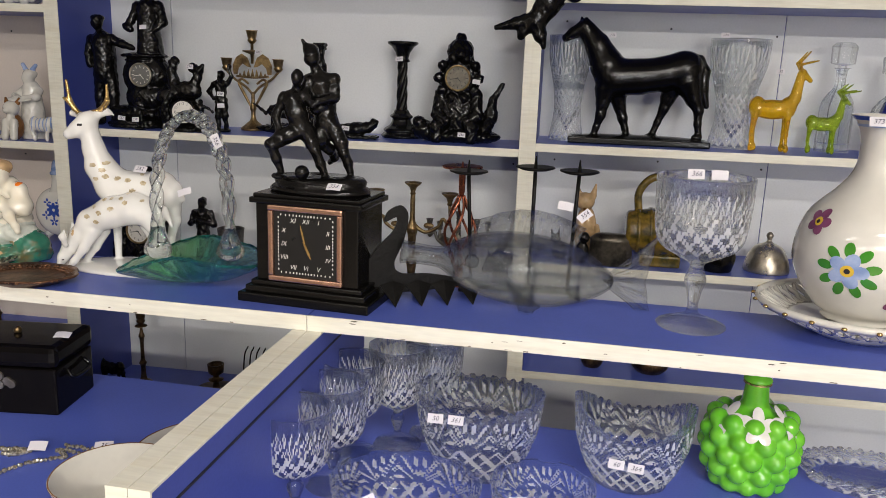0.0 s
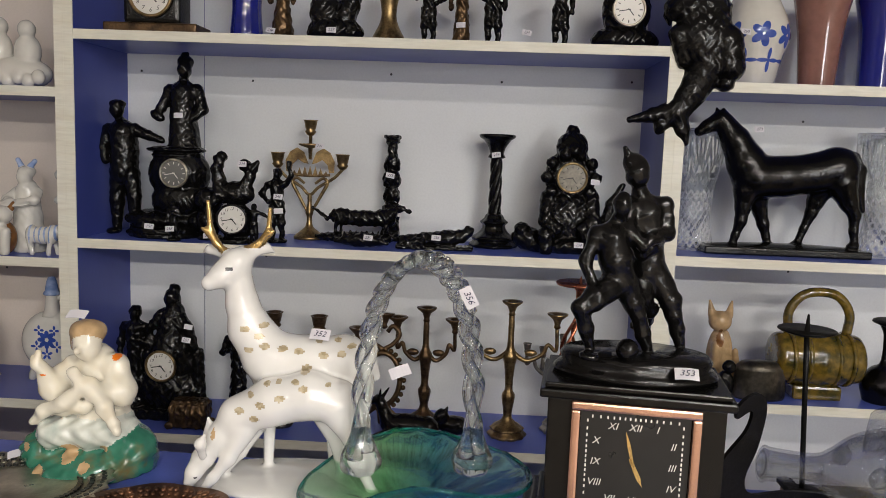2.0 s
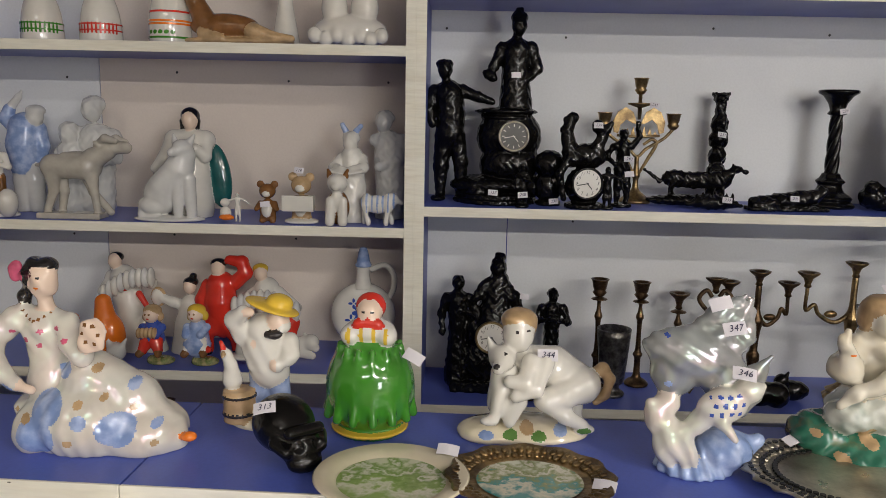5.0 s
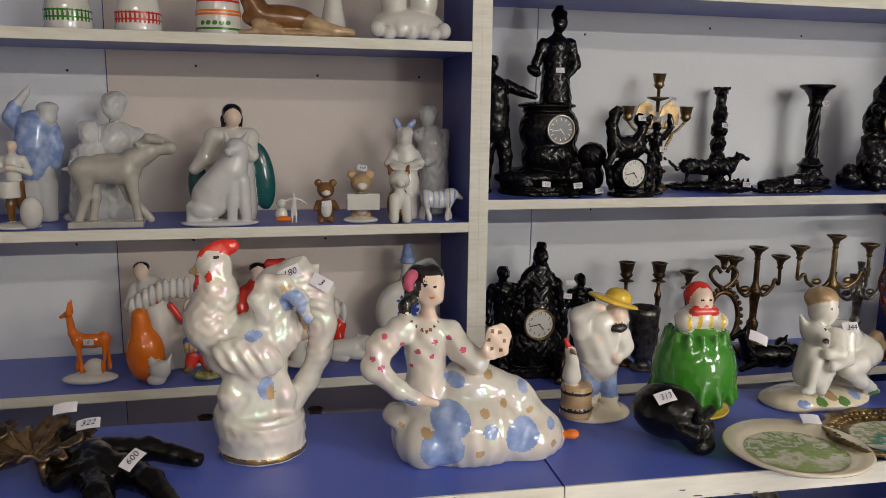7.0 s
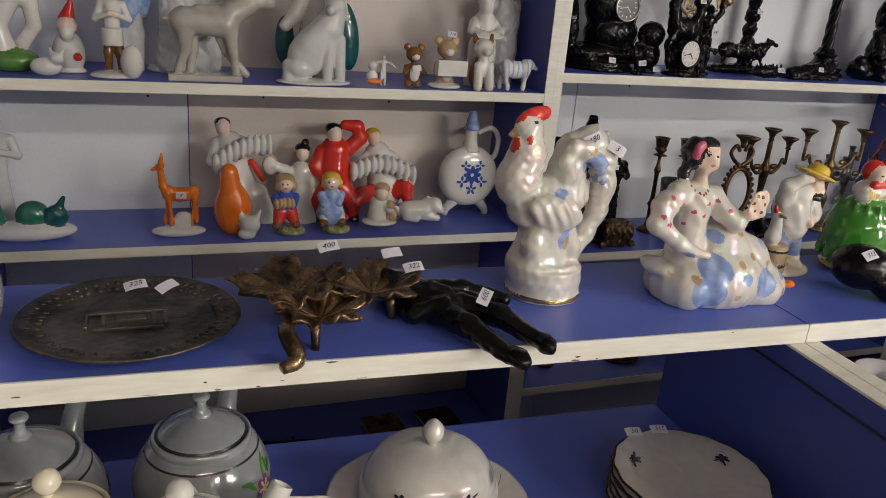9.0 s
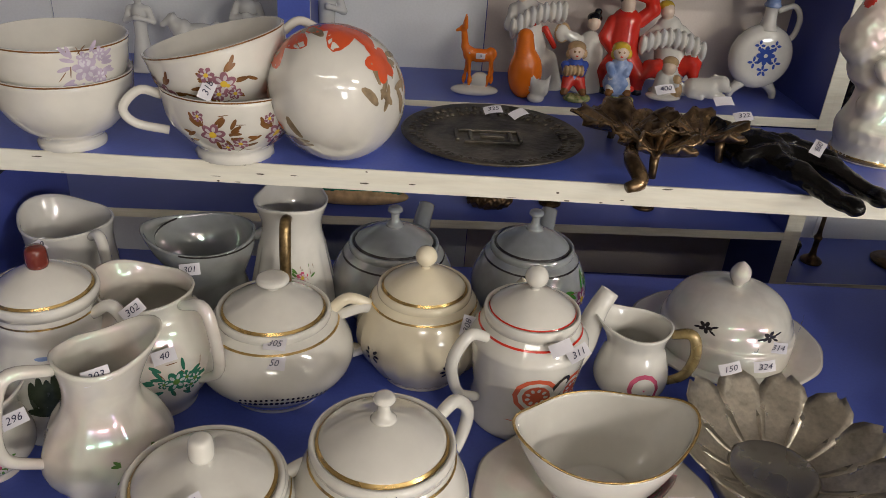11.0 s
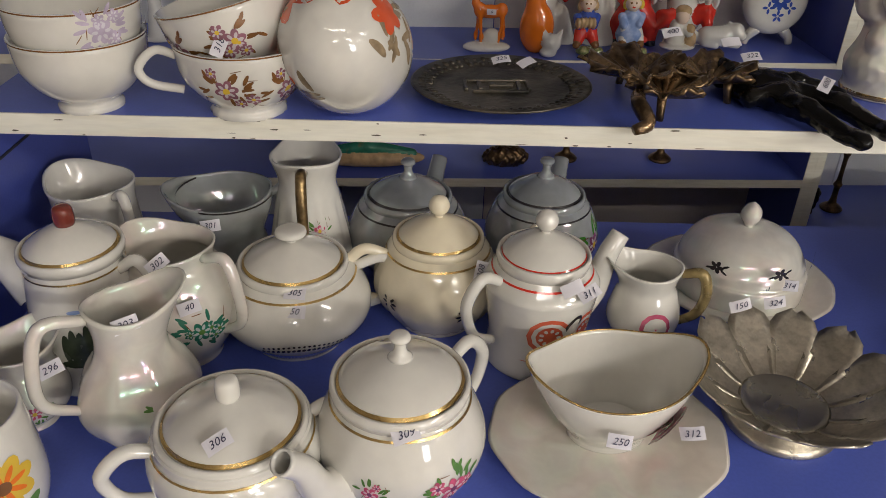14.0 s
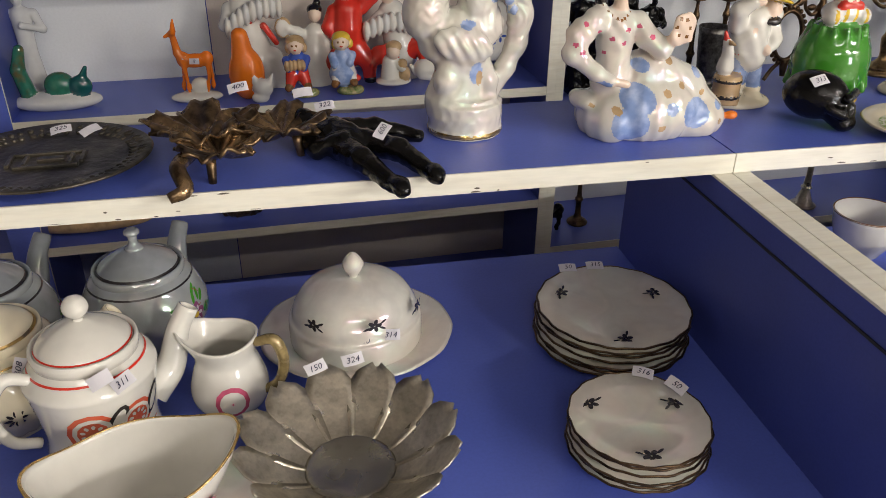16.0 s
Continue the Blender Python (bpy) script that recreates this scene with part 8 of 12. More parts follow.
def dragon_clock():
    ob = thing("dragon_clock", pose(-1.048, 2.010, ZM2), "black cast iron table clock with a rider and round white dial", "table clock")
    p = [rod((0, 0, 0), 0.040, 0.010), ell((0, 0.004, 0.045), (0.040, 0.022, 0.040)), *chain([(-0.03, 0, 0.10), (-0.042, 0, 0.155), (-0.030, 0, 0.182), (-0.044, 0, 0.178)], [0.018, 0.012, 0.010, 0.006]), ell((0.0, 0, 0.105), (0.040, 0.020, 0.026)),
         *chain([(0.02, 0, 0.12), (0.038, 0, 0.16), (0.046, -0.004, 0.172)], [0.014, 0.009, 0.005]), ell((0.020, -0.004, 0.165), (0.013, 0.012, 0.014)), *chain([(-0.036, -0.012, 0.10), (-0.055, -0.016, 0.07), (-0.045, -0.016, 0.02)], [0.009, 0.008, 0.006])]
    figure("casting", p, [IRON], pose(0, 0, 0), "", "", 0.0021, 0.005, 0.001, 130, parent=ob)
    round_dial(ob, 0.0, -0.028, 0.052, 0.029, DIALW, DIAL, rot=8, numerals=True, bezel=IRON)


dragon_clock()
iron("black_man_casting", human(0.160, arms=(2, 1)) + [rod((0, 0, 0), 0.022, 0.007)], -0.968, 2.040, ZM2, "black cast iron man with one arm raised", voxel=0.002)
iron("black_archer_casting", human(0.085, arms=(5, 5)) + [rod((0, 0, 0), 0.014, 0.005)], -1.005, 1.995, ZM2, "tiny black cast iron figure reaching out", voxel=0.0017, rough=0.0004)


def turned_part(parent, pts, mat, name="stem", label="", seg=28, at=(0, 0, 0), flute=0, amp=0.0):
    o = part(name, lathe_bm(pts, seg, flute, amp), mat, parent, label, True)
    o.location = at
    return o


CUPP = [(0.003, 0), (0.008, 0.003), (0.013, 0.010), (0.010, 0.014), (0.012, 0.018), (0.015, 0.034), (0.017, 0.036), (0.013, 0.036), (0.010, 0.020), (0, 0.018)]
FLAREP = [(0.003, 0), (0.008, 0.004), (0.006, 0.010), (0.010, 0.022), (0.022, 0.032), (0.023, 0.035), (0.012, 0.034), (0.009, 0.018), (0, 0.016)]


def brass_fan_candelabrum():
    ob = thing("candelabrum", pose(-0.918, 2.135, ZM2), "brass three-cup candelabrum with a pierced fan", "candelabrum", "candlesticks on the wall shelves")
    turned_part(ob, smooth_profile([(0.034, 0), (0.034, 0.006), (0.020, 0.018), (0.008, 0.030), (0.006, 0.05), (0.009, 0.06), (0.005, 0.08), (0.005, 0.10), (0, 0.105)], 30), BRASS, "base")
    # a pierced brass plate: two eagles' wings over a heart-shaped stem
    for s in (-1, 1):
        part("stem_bar", tube_bm([(s * 0.004, 0, 0.060), (s * 0.026, 0, 0.100), (s * 0.040, 0, 0.128), (s * 0.030, 0, 0.138), (s * 0.012, 0, 0.126)], [0.003, 0.004, 0.004, 0.0035, 0.003], 8, 26), BRASS, ob, "", True)
        wing = [(s * x, z) for x, z in ((0.004, 0.170), (0.014, 0.196), (0.030, 0.206), (0.046, 0.196), (0.056, 0.176), (0.054, 0.152), (0.044, 0.150), (0.040, 0.168), (0.028, 0.180), (0.014, 0.172))]
        part("wing_plate", slab_bm(wing, 0.004), BRASS, ob)
    for i in range(7):
        x = -0.036 + 0.012 * i
        part("tooth", slab_bm([(x - 0.005, 0.146), (x + 0.005, 0.146), (x, 0.166 - 0.0012 * abs(i - 3) ** 2)], 0.003), BRASS, ob)
    part("cross_bar", tube_bm([(-0.046, 0, 0.146), (0, 0, 0.143), (0.046, 0, 0.146)], 0.003, 8, 14), BRASS, ob, "", True)
    part("arm_bar", tube_bm([(-0.074, 0, 0.160), (-0.055, 0, 0.140), (-0.02, 0, 0.118), (0, 0, 0.10), (0.02, 0, 0.118), (0.055, 0, 0.140), (0.074, 0, 0.160)], 0.0035, 8, 34), BRASS, ob, "", True)
    for x, z in ((-0.074, 0.158), (0.074, 0.158), (0, 0.232)):
        turned_part(ob, CUPP, BRASS, "candle_cup", at=(x, 0, z))
    turned_part(ob, [(0.0035, 0.18), (0.005, 0.205), (0.026, 0.212), (0.026, 0.215), (0.004, 0.216), (0.004, 0.234), (0, 0.235)], BRASS, "pillar")


brass_fan_candelabrum()
iron("crouching_dog_casting", quadruped(0.185, 0.075, neck=0.45, plump=1.15, head_up=0.6) + [ell((0.02, 0, 0.010), (0.09, 0.024, 0.012)), cap((0.08, 0, 0.05), (0.115, 0, 0.075), 0.005, 0.003)], -0.790, 2.110, ZM2, "black cast iron dog with a shaggy coat", rz=180, rough=0.0014)
iron("hedgehog_casting", [ell((0, 0, 0.016), (0.044, 0.018, 0.015)), cap((0.03, 0, 0.014), (0.055, 0, 0.010), 0.010, 0.004), cap((-0.03, 0, 0.014), (-0.055, 0, 0.012), 0.009, 0.004)] + [cap((0.012 * i, 0, 0.026), (0.012 * i, 0, 0.036), 0.004, 0.001) for i in range(-3, 4)], -0.780, 2.020, ZM2, "small spiny black cast iron creature", voxel=0.0017, rough=0.001)


def totem():
    p = [rod((0, 0, 0), 0.028, 0.008), rod((0, 0, 0.008), 0.022, 0.010)]
    for z, r in ((0.035, 0.018), (0.070, 0.020), (0.110, 0.017), (0.145, 0.019), (0.180, 0.016)):
        p += [ell((0, -0.002, z), (r, r * 0.9, 0.020)), ell((-r * 0.8, 0, z - 0.008), (0.006, 0.008, 0.014)), ell((r * 0.8, 0, z - 0.008), (0.006, 0.008, 0.014))]
    p += [cap((0, 0, 0.19), (0, 0, 0.225), 0.011, 0.012), rod((0, 0, 0.225), 0.016, 0.010), rod((0, 0, 0.235), 0.020, 0.006)]
    iron("totem_candlestick", p, -0.735, 2.165, ZM2, "black cast iron candlestick of stacked figures", "candlestick", group="candlesticks on the wall shelves")


totem()
iron("reclining_figure_casting", [block((0, 0, 0.004), (0.082, 0.022, 0.004)), *chain([(-0.07, 0, 0.018), (-0.02, 0, 0.020), (0.03, 0, 0.024), (0.06, 0, 0.030)], [0.010, 0.015, 0.018, 0.014]), ell((0.072, 0, 0.040), (0.012, 0.012, 0.013)), *chain([(-0.07, -0.012, 0.012), (-0.03, -0.014, 0.016)], [0.006, 0.010])],
     -0.625, 2.040, ZM2, "black cast iron reclining figure on a long slab", rz=3)


def twisted_candlestick():
    ob = thing("candlestick", pose(-0.498, 2.130, ZM2), "tall black cast iron candlestick with a twisted stem", "candlestick", "candlesticks on the wall shelves")
    turned_part(ob, smooth_profile([(0.050, 0), (0.052, 0.006), (0.044, 0.014), (0.046, 0.022), (0.030, 0.034), (0.024, 0.048), (0.030, 0.056), (0.022, 0.064), (0.016, 0.074), (0, 0.075)], 40), IRON, "base", flute=8, amp=0.06)
    bm = bmesh.new()
    for ph in range(4):
        tube_bm([(0.007 * math.cos(ph * 1.571 + i * 0.42), 0.007 * math.sin(ph * 1.571 + i * 0.42), 0.070 + 0.010 * i) for i in range(14)], [0.0085 - 0.00015 * i for i in range(14)], 8, 50, bm=bm)
    part("stem", bm, IRON, ob, "twisted stem", True)
    turned_part(ob, [(0.010, 0.196), (0.020, 0.200), (0.015, 0.208), (0.019, 0.222), (0.030, 0.238), (0.040, 0.244), (0.041, 0.249), (0.036, 0.251), (0.012, 0.249), (0, 0.249)], IRON, "drip_dish")


twisted_candlestick()


def bear_clock():
    ob = thing("bear_clock", pose(-0.338, 2.085, ZM2), "black cast iron clock with animals round a small dial", "mantel clock")
    p = [ell((0, 0, 0.016), (0.112, 0.050, 0.022)), ell((0, 0, 0.07), (0.060, 0.036, 0.065)), ell((0.0, 0.0, 0.165), (0.055, 0.030, 0.058)), ell((0, -0.004, 0.228), (0.034, 0.030, 0.034)), ell((0.004, -0.026, 0.222), (0.016, 0.018, 0.014)), ell((0, 0, 0.262), (0.014, 0.012, 0.014)),
         *chain([(-0.045, -0.01, 0.12), (-0.05, -0.03, 0.07), (-0.025, -0.045, 0.055)], [0.018, 0.016, 0.012]), *chain([(0.045, -0.01, 0.12), (0.05, -0.03, 0.07), (0.025, -0.045, 0.055)], [0.018, 0.016, 0.012]),
         *chain([(-0.03, -0.02, 0.05), (-0.05, -0.045, 0.04), (-0.05, -0.05, 0.01)], [0.020, 0.018, 0.014]), *chain([(0.03, -0.02, 0.05), (0.04, -0.045, 0.04), (0.04, -0.05, 0.01)], [0.020, 0.018, 0.014]),
         *chain([(0.06, 0, 0.02), (0.085, -0.01, 0.07), (0.088, -0.01, 0.11), (0.112, -0.01, 0.150)], [0.022, 0.018, 0.010, 0.006]), ell((-0.088, -0.01, 0.03), (0.034, 0.028, 0.024)), ell((-0.10, -0.02, 0.05), (0.016, 0.016, 0.014)),
         *[ell((0.052 * math.cos(a), -0.022, 0.163 + 0.052 * math.sin(a)), (0.013, 0.012, 0.013)) for a in np.linspace(0, 6.28, 11)[:-1]]]
    figure("casting", p, [IRON], pose(0, 0, 0), "", "", 0.0023, 0.006, 0.0011, 120, parent=ob)
    round_dial(ob, 0.0, -0.036, 0.163, 0.029, material("gilt_grey_dial", (0.28, 0.26, 0.22), 0.18, 0.4, vary=0.3, scale=90), DIAL, bezel=BRASS)


bear_clock()

# middle bay, lower shelf


def cathedral_clock():
    ob = thing("figure_clock", pose(-1.228, 2.085, ZM3, 0, 0, -3), "black cast iron clock with a seated figure and white dial", "mantel clock")
    p = [block((0, 0, 0.012), (0.085, 0.045, 0.012)), ell((0, 0, 0.06), (0.075, 0.042, 0.06)), ell((0, 0, 0.13), (0.062, 0.036, 0.055)), *chain([(0.01, 0, 0.16), (0.012, 0, 0.21), (0.016, 0, 0.245)], [0.045, 0.032, 0.022]), ell((0.014, -0.006, 0.275), (0.018, 0.019, 0.022)), ell((0.016, 0, 0.296), (0.012, 0.012, 0.012)),
         *chain([(0.02, 0, 0.24), (0.05, -0.012, 0.21), (0.06, -0.01, 0.17)], [0.016, 0.014, 0.014]), *chain([(-0.01, -0.006, 0.235), (-0.035, -0.015, 0.205)], [0.015, 0.010]), cap((0.072, 0, 0.02), (0.070, 0, 0.15), 0.018, 0.014)]
    p += [(q[0], q[1] + (-0.072, -0.01, 0.02), (q[2] + (-0.072, -0.01, 0.02)) if q[0] == "c" else q[2], *q[3:]) for q in human(0.235, dress=0.12, arms=(0, 4))]
    figure("casting", p, [IRON], pose(0, 0, 0), "", "", 0.0023, 0.006, 0.0013, 110, parent=ob)
    round_dial(ob, 0.004, -0.045, 0.128, 0.032, DIALW, DIAL, numerals=True, bezel=BRASS)


cathedral_clock()
iron("bronze_casket", [block((0, 0, 0.030), (0.040, 0.022, 0.026)), *[ell((0.012 * i, -0.018, 0.040), (0.006, 0.010, 0.018)) for i in range(-3, 4)], *[ell((sx * 0.042, sy * 0.02, 0.008), (0.008, 0.008, 0.008)) for sx in (-1, 1) for sy in (-1, 1)], block((0, 0, 0.058), (0.036, 0.018, 0.006))], -1.150, 2.015, ZM3, "small cast bronze casket with figures in relief", "casket", mats=[BRONZE], voxel=0.0018)
iron("black_lady_casting", human(0.215, dress=0.11, arms=(4, 4)), -1.085, 2.150, ZM3, "slim black cast iron standing lady")


def beaker():
    ob = thing("metal_beaker", pose(-0.960, 2.060, ZM3), "engraved pewter beaker on a round foot", "beaker")
    turned_part(ob, smooth_profile([(0.027, 0), (0.028, 0.006), (0.018, 0.014), (0.018, 0.024), (0.026, 0.034), (0.031, 0.08), (0.037, 0.150)], 30) + [(0.035, 0.150), (0.029, 0.08), (0, 0.04)], material("engraved_pewter", (0.24, 0.23, 0.21), 0.34, 0.9, vary=0.5, scale=60, colour2=(0.08, 0.075, 0.07), bump=0.5, bump_scale=180), "cup")


beaker()


def goblet_stick(x, y, z, h, mat, label, top=CUPP, s=1.0):
    ob = thing("candlestick", pose(x, y, z), label, "candlestick", "candlesticks on the wall shelves")
    turned_part(ob, smooth_profile([(0.026, 0), (0.027, 0.005), (0.020, 0.012), (0.009, 0.022), (0.007, h * 0.25), (0.011, h * 0.30), (0.006, h * 0.36), (0.0055, h * 0.6), (0.009, h * 0.66), (0.005, h * 0.72), (0.005, h - 0.05), (0.018, h - 0.046), (0.004, h - 0.040), (0, h - 0.039)], 46), mat, "stem")
    turned_part(ob, [(a * s, b * 1.15) for a, b in top], mat, "candle_cup", at=(0, 0, h - 0.042))


goblet_stick(-0.988, 2.105, ZM3, 0.250, BRONZE, "slim bronze candlestick with a tulip cup", s=1.2)
goblet_stick(-0.890, 2.130, ZM3, 0.240, BRONZE, "slim bronze candlestick with a tulip cup", s=1.2)
goblet_stick(-0.800, 2.145, ZM3, 0.215, BRONZE, "bronze candlestick with a flared top", FLAREP)


def oval_frame():
    ob = thing("oval_picture_frame", pose(-0.735, 2.075, ZM3, -6, 0, 0), "ornate dark bronze oval frame on a stand", "picture frame")
    bm = bmesh.new()
    pts = [(0.040 * math.cos(a), 0, 0.110 + 0.060 * math.sin(a)) for a in np.linspace(0, 2 * math.pi, 33)]
    tube_bm(pts, 0.0062, 8, 64, bm=bm)
    for i in range(26):
        a = 2 * math.pi * i / 26
        ball_bm(0.006, pose(0.049 * math.cos(a), 0, 0.110 + 0.069 * math.sin(a)), bm, 8, 5)
    part("oval", bm, BRONZE, ob, "", True)
    for s in (-1, 1):
        part("scroll", tube_bm([(0, 0, 0.178), (s * 0.022, 0, 0.192), (s * 0.036, 0, 0.214), (s * 0.020, 0, 0.232), (s * 0.008, 0, 0.218)], 0.005, 8, 20), BRONZE, ob, "", True)
        part("foot", tube_bm([(s * 0.012, 0, 0.046), (s * 0.034, 0, 0.028), (s * 0.052, 0, 0.003)], 0.005, 8, 12), BRONZE, ob, "", True)
    part("post", tube_bm([(0, 0, 0.05), (0, 0, 0.01)], [0.012, 0.006], 8, 6), BRONZE, ob, "", True)
    turned_part(ob, FLAREP, BRONZE, "candle_cup", at=(0, 0, 0.225))


oval_frame()


def branched_candelabrum(x, y, z, h, span, mat, label, n=2, rz=0.0, thin=1.0, top=FLAREP):
    ob = thing("candelabrum", pose(x, y, z, 0, 0, rz), label, "candelabrum", "candlesticks on the wall shelves")
    c = h - 0.034
    turned_part(ob, smooth_profile([(0.040, 0), (0.042, 0.006), (0.034, 0.014), (0.036, 0.020), (0.016, 0.034), (0.009, 0.05), (0.014, h * 0.3), (0.008, h * 0.36), (0.011 * thin, h * 0.52), (0.015 * thin, h * 0.60), (0.007, h * 0.68), (0.006, c), (0, c + 0.001)], 50), mat, "stem", flute=10, amp=0.06)
    turned_part(ob, top, mat, "candle_cup", at=(0, 0, c))
    za = h * 0.64
    for k in range(n):
        for s in (-1, 1):
            sp = s * span / 2 * (1 - 0.42 * k)
            yy = 0.03 * k * (1 if s > 0 else -1)
            part("branch", tube_bm([(0, 0, za), (sp * 0.35, yy * 0.4, za - 0.022), (sp * 0.7, yy * 0.8, za - 0.006), (sp * 0.82, yy, za + 0.016), (sp, yy, za + 0.004), (sp, yy, c - 0.022)], [0.006, 0.005, 0.0045, 0.0045, 0.0042, 0.0042], 8, 34), mat, ob, "", True)
            turned_part(ob, top, mat, "candle_cup", at=(sp, yy, c - 0.024))
            part("leaf", ball_bm(0.010, pose(sp * 0.45, yy * 0.5, za - 0.004) @ Matrix.Diagonal((1.4, 0.6, 0.8, 1))), mat, ob, "", True)
    return ob


branched_candelabrum(-0.640, 2.105, ZM3, 0.275, 0.13, BRONZE, "dark bronze candelabrum with three flared cups", 1)
branched_candelabrum(-0.450, 2.070, ZM3, 0.305, 0.20, BRASS, "brown bronze candelabrum with leafy branches", 1)
branched_candelabrum(-0.330, 2.115, ZM3, 0.235, 0.16, material("small_silver_candelabrum", (0.40, 0.37, 0.32), 0.3, 0.9, vary=0.4, scale=40, colour2=(0.12, 0.1, 0.08)), "small five-cup silvery candelabrum", 2, top=[(a * 0.6, b * 0.7) for a, b in CUPP])


def copper_holder():
    ob = thing("candle_holder", pose(-0.312, 2.010, ZM3), "tall copper candle holder of twisted open rods", "candle holder")
    turned_part(ob, [(0, 0), (0.042, 0), (0.042, 0.006), (0.034, 0.010), (0.034, 0.022), (0.012, 0.028), (0.010, 0.09), (0, 0.092)], COPPER, "base", seg=4)
    for k in range(6):
        a0 = k * math.pi / 3
        pts = []
        for i in range(15):
            u = i / 14
            r = 0.006 + 0.034 * math.sin(math.pi * u) ** 1.1
            a = a0 + 2.4 * u
            pts.append((r * math.cos(a), r * math.sin(a), 0.088 + 0.20 * u))
        part("rod", tube_bm(pts, 0.0036, 7, 40), COPPER, ob, "", True)
    turned_part(ob, [(0.005, 0.285), (0.008, 0.300), (0.009, 0.345), (0.014, 0.352), (0.050, 0.358), (0.052, 0.362), (0.050, 0.364), (0.004, 0.360), (0.002, 0.372), (0, 0.378)], COPPER, "drip_dish")


copper_holder()
iron("lying_deer_casting", [ell((0, 0, 0.032), (0.060, 0.026, 0.028)), *chain([(-0.045, 0, 0.045), (-0.058, 0, 0.075), (-0.062, 0, 0.085)], [0.016, 0.011, 0.010]), cap((-0.066, 0, 0.088), (-0.085, 0, 0.080), 0.010, 0.006), cap((-0.056, 0.006, 0.094), (-0.044, 0.008, 0.112), 0.004, 0.002), cap((-0.062, -0.006, 0.094), (-0.058, -0.01, 0.114), 0.004, 0.002), *chain([(-0.04, -0.02, 0.02), (-0.07, -0.022, 0.008)], [0.010, 0.007]), ell((0.045, 0, 0.03), (0.026, 0.026, 0.028))],
     -0.668, 2.005, ZM3, "black cast iron doe lying down", rz=-6, rough=0.0004)
iron("lying_dog_casting", [ell((0, 0, 0.022), (0.036, 0.022, 0.022)), ell((-0.028, -0.008, 0.045), (0.016, 0.015, 0.016)), cap((-0.036, -0.014, 0.04), (-0.046, -0.018, 0.036), 0.008, 0.006), cap((-0.02, -0.01, 0.055), (-0.016, -0.01, 0.066), 0.005, 0.003)], -0.568, 2.055, ZM3, "small black cast iron dog lying down", rough=0.0006)
iron("seated_black_figure", human(0.185, sit=True, arms=(4, 0)), -0.205, 2.050, ZM3, "black cast iron seated figure", rz=10)

# objects on the top shelf of the middle bay
topz = ZM1
tb = thing("table_clock", pose(-1.235, 2.060, topz), "dark bronze table clock on a stepped base", "table clock")
part("base", box_bm(-0.10, 0.10, -0.045, 0.045, 0, 0.024, 0.004), BRONZE, tb)
part("case", box_bm(-0.06, 0.06, -0.035, 0.035, 0.024, 0.17, 0.008), IRON, tb)
round_dial(tb, 0, -0.037, 0.082, 0.042, DIALW, DIAL, numerals=True, bezel=BRASS)


def shelf_vase(x, y, z, prof, mat, label, name="vase", flute=0, amp=0.0):
    ob = thing(name, pose(x, y, z), label, "vase", "vases along the wall shelves")
    sp = smooth_profile(prof, 34)
    part("body", lathe_bm([(0, 0.001)] + sp + [(sp[-1][0] - 0.003, sp[-1][1]), (max(sp[-6][0] - 0.004, 0.002), sp[-6][1]), (0, sp[-9][1])], 40, flute, amp), mat, ob, "", True)
    return ob


shelf_vase(-1.045, 2.07, topz, [(0.030, 0), (0.034, 0.01), (0.030, 0.08), (0.045, 0.16)], COBALT, "ribbed cobalt blue glass vase", flute=12, amp=0.05)
shelf_vase(-0.74, 2.07, topz, [(0.034, 0), (0.036, 0.01), (0.016, 0.06), (0.030, 0.14)], BRASS, "brass vase with a narrow waist")
for x, h, kw, lab in ((-0.965, 0.17, dict(dress=0.15), "dark bronze draped figure on a disc base"), (-0.655, 0.15, dict(arms=(4, 2)), "dark cast iron standing figure on a plinth"), (-0.585, 0.16, dict(dress=0.12, arms=(0, 4)), "dark bronze lady on a plinth"), (-0.52, 0.17, dict(arms=(2, 0)), "dark cast iron hunter on a plinth"), (-0.38, 0.16, dict(arms=(5, 0)), "black cast iron group with a raised arm")):
    iron("shelf_casting", [rod((0, 0, 0), 0.034, 0.008), *human(h, **kw)], x, 2.06, topz, lab, mats=[BRONZE if "bronze" in lab else IRON])
iron("rock_group_casting", [ell((0, 0, 0.02), (0.06, 0.035, 0.03)), ell((-0.02, 0, 0.06), (0.035, 0.028, 0.04)), *chain([(0.02, 0, 0.05), (0.04, 0, 0.10), (0.03, 0, 0.14)], [0.024, 0.018, 0.012])], -0.85, 2.05, topz, "dark cast iron group on rocks", rough=0.0014)
tb2 = thing("table_clock", pose(-0.245, 2.06, topz), "black cast iron clock with a round dial", "table clock")
figure("casting", [ell((0, 0, 0.02), (0.07, 0.035, 0.03)), ell((0, 0, 0.08), (0.05, 0.03, 0.06))], [IRON], pose(0, 0, 0), "", "", 0.0024, 0.006, 0.0013, 110, parent=tb2)
round_dial(tb2, 0, -0.034, 0.078, 0.030, DIALW, DIAL, bezel=SILVER)


# right bay
def crystal_vase(x, y, z, h, r, label, waist=0.62):
    ob = thing("crystal_vase", pose(x, y, z), label, "vase", "cut crystal on the wall shelves")
    pts = [(r * 0.75, 0), (r * 0.78, 0.008), (r * waist, h * 0.28), (r * 0.70, h * 0.52), (r * 0.95, h * 0.78), (r, h)]
    part("body", cut_body(pts, [(r - 0.005, h), (r * 0.86, h * 0.76), (r * 0.58, h * 0.5), (r * waist - 0.007, h * 0.28), (0, 0.02)], 9, 0.0022, h * 0.03, h * 0.97, rows=90, seg=180), [CUT, FACET], ob, "", True)
    return ob


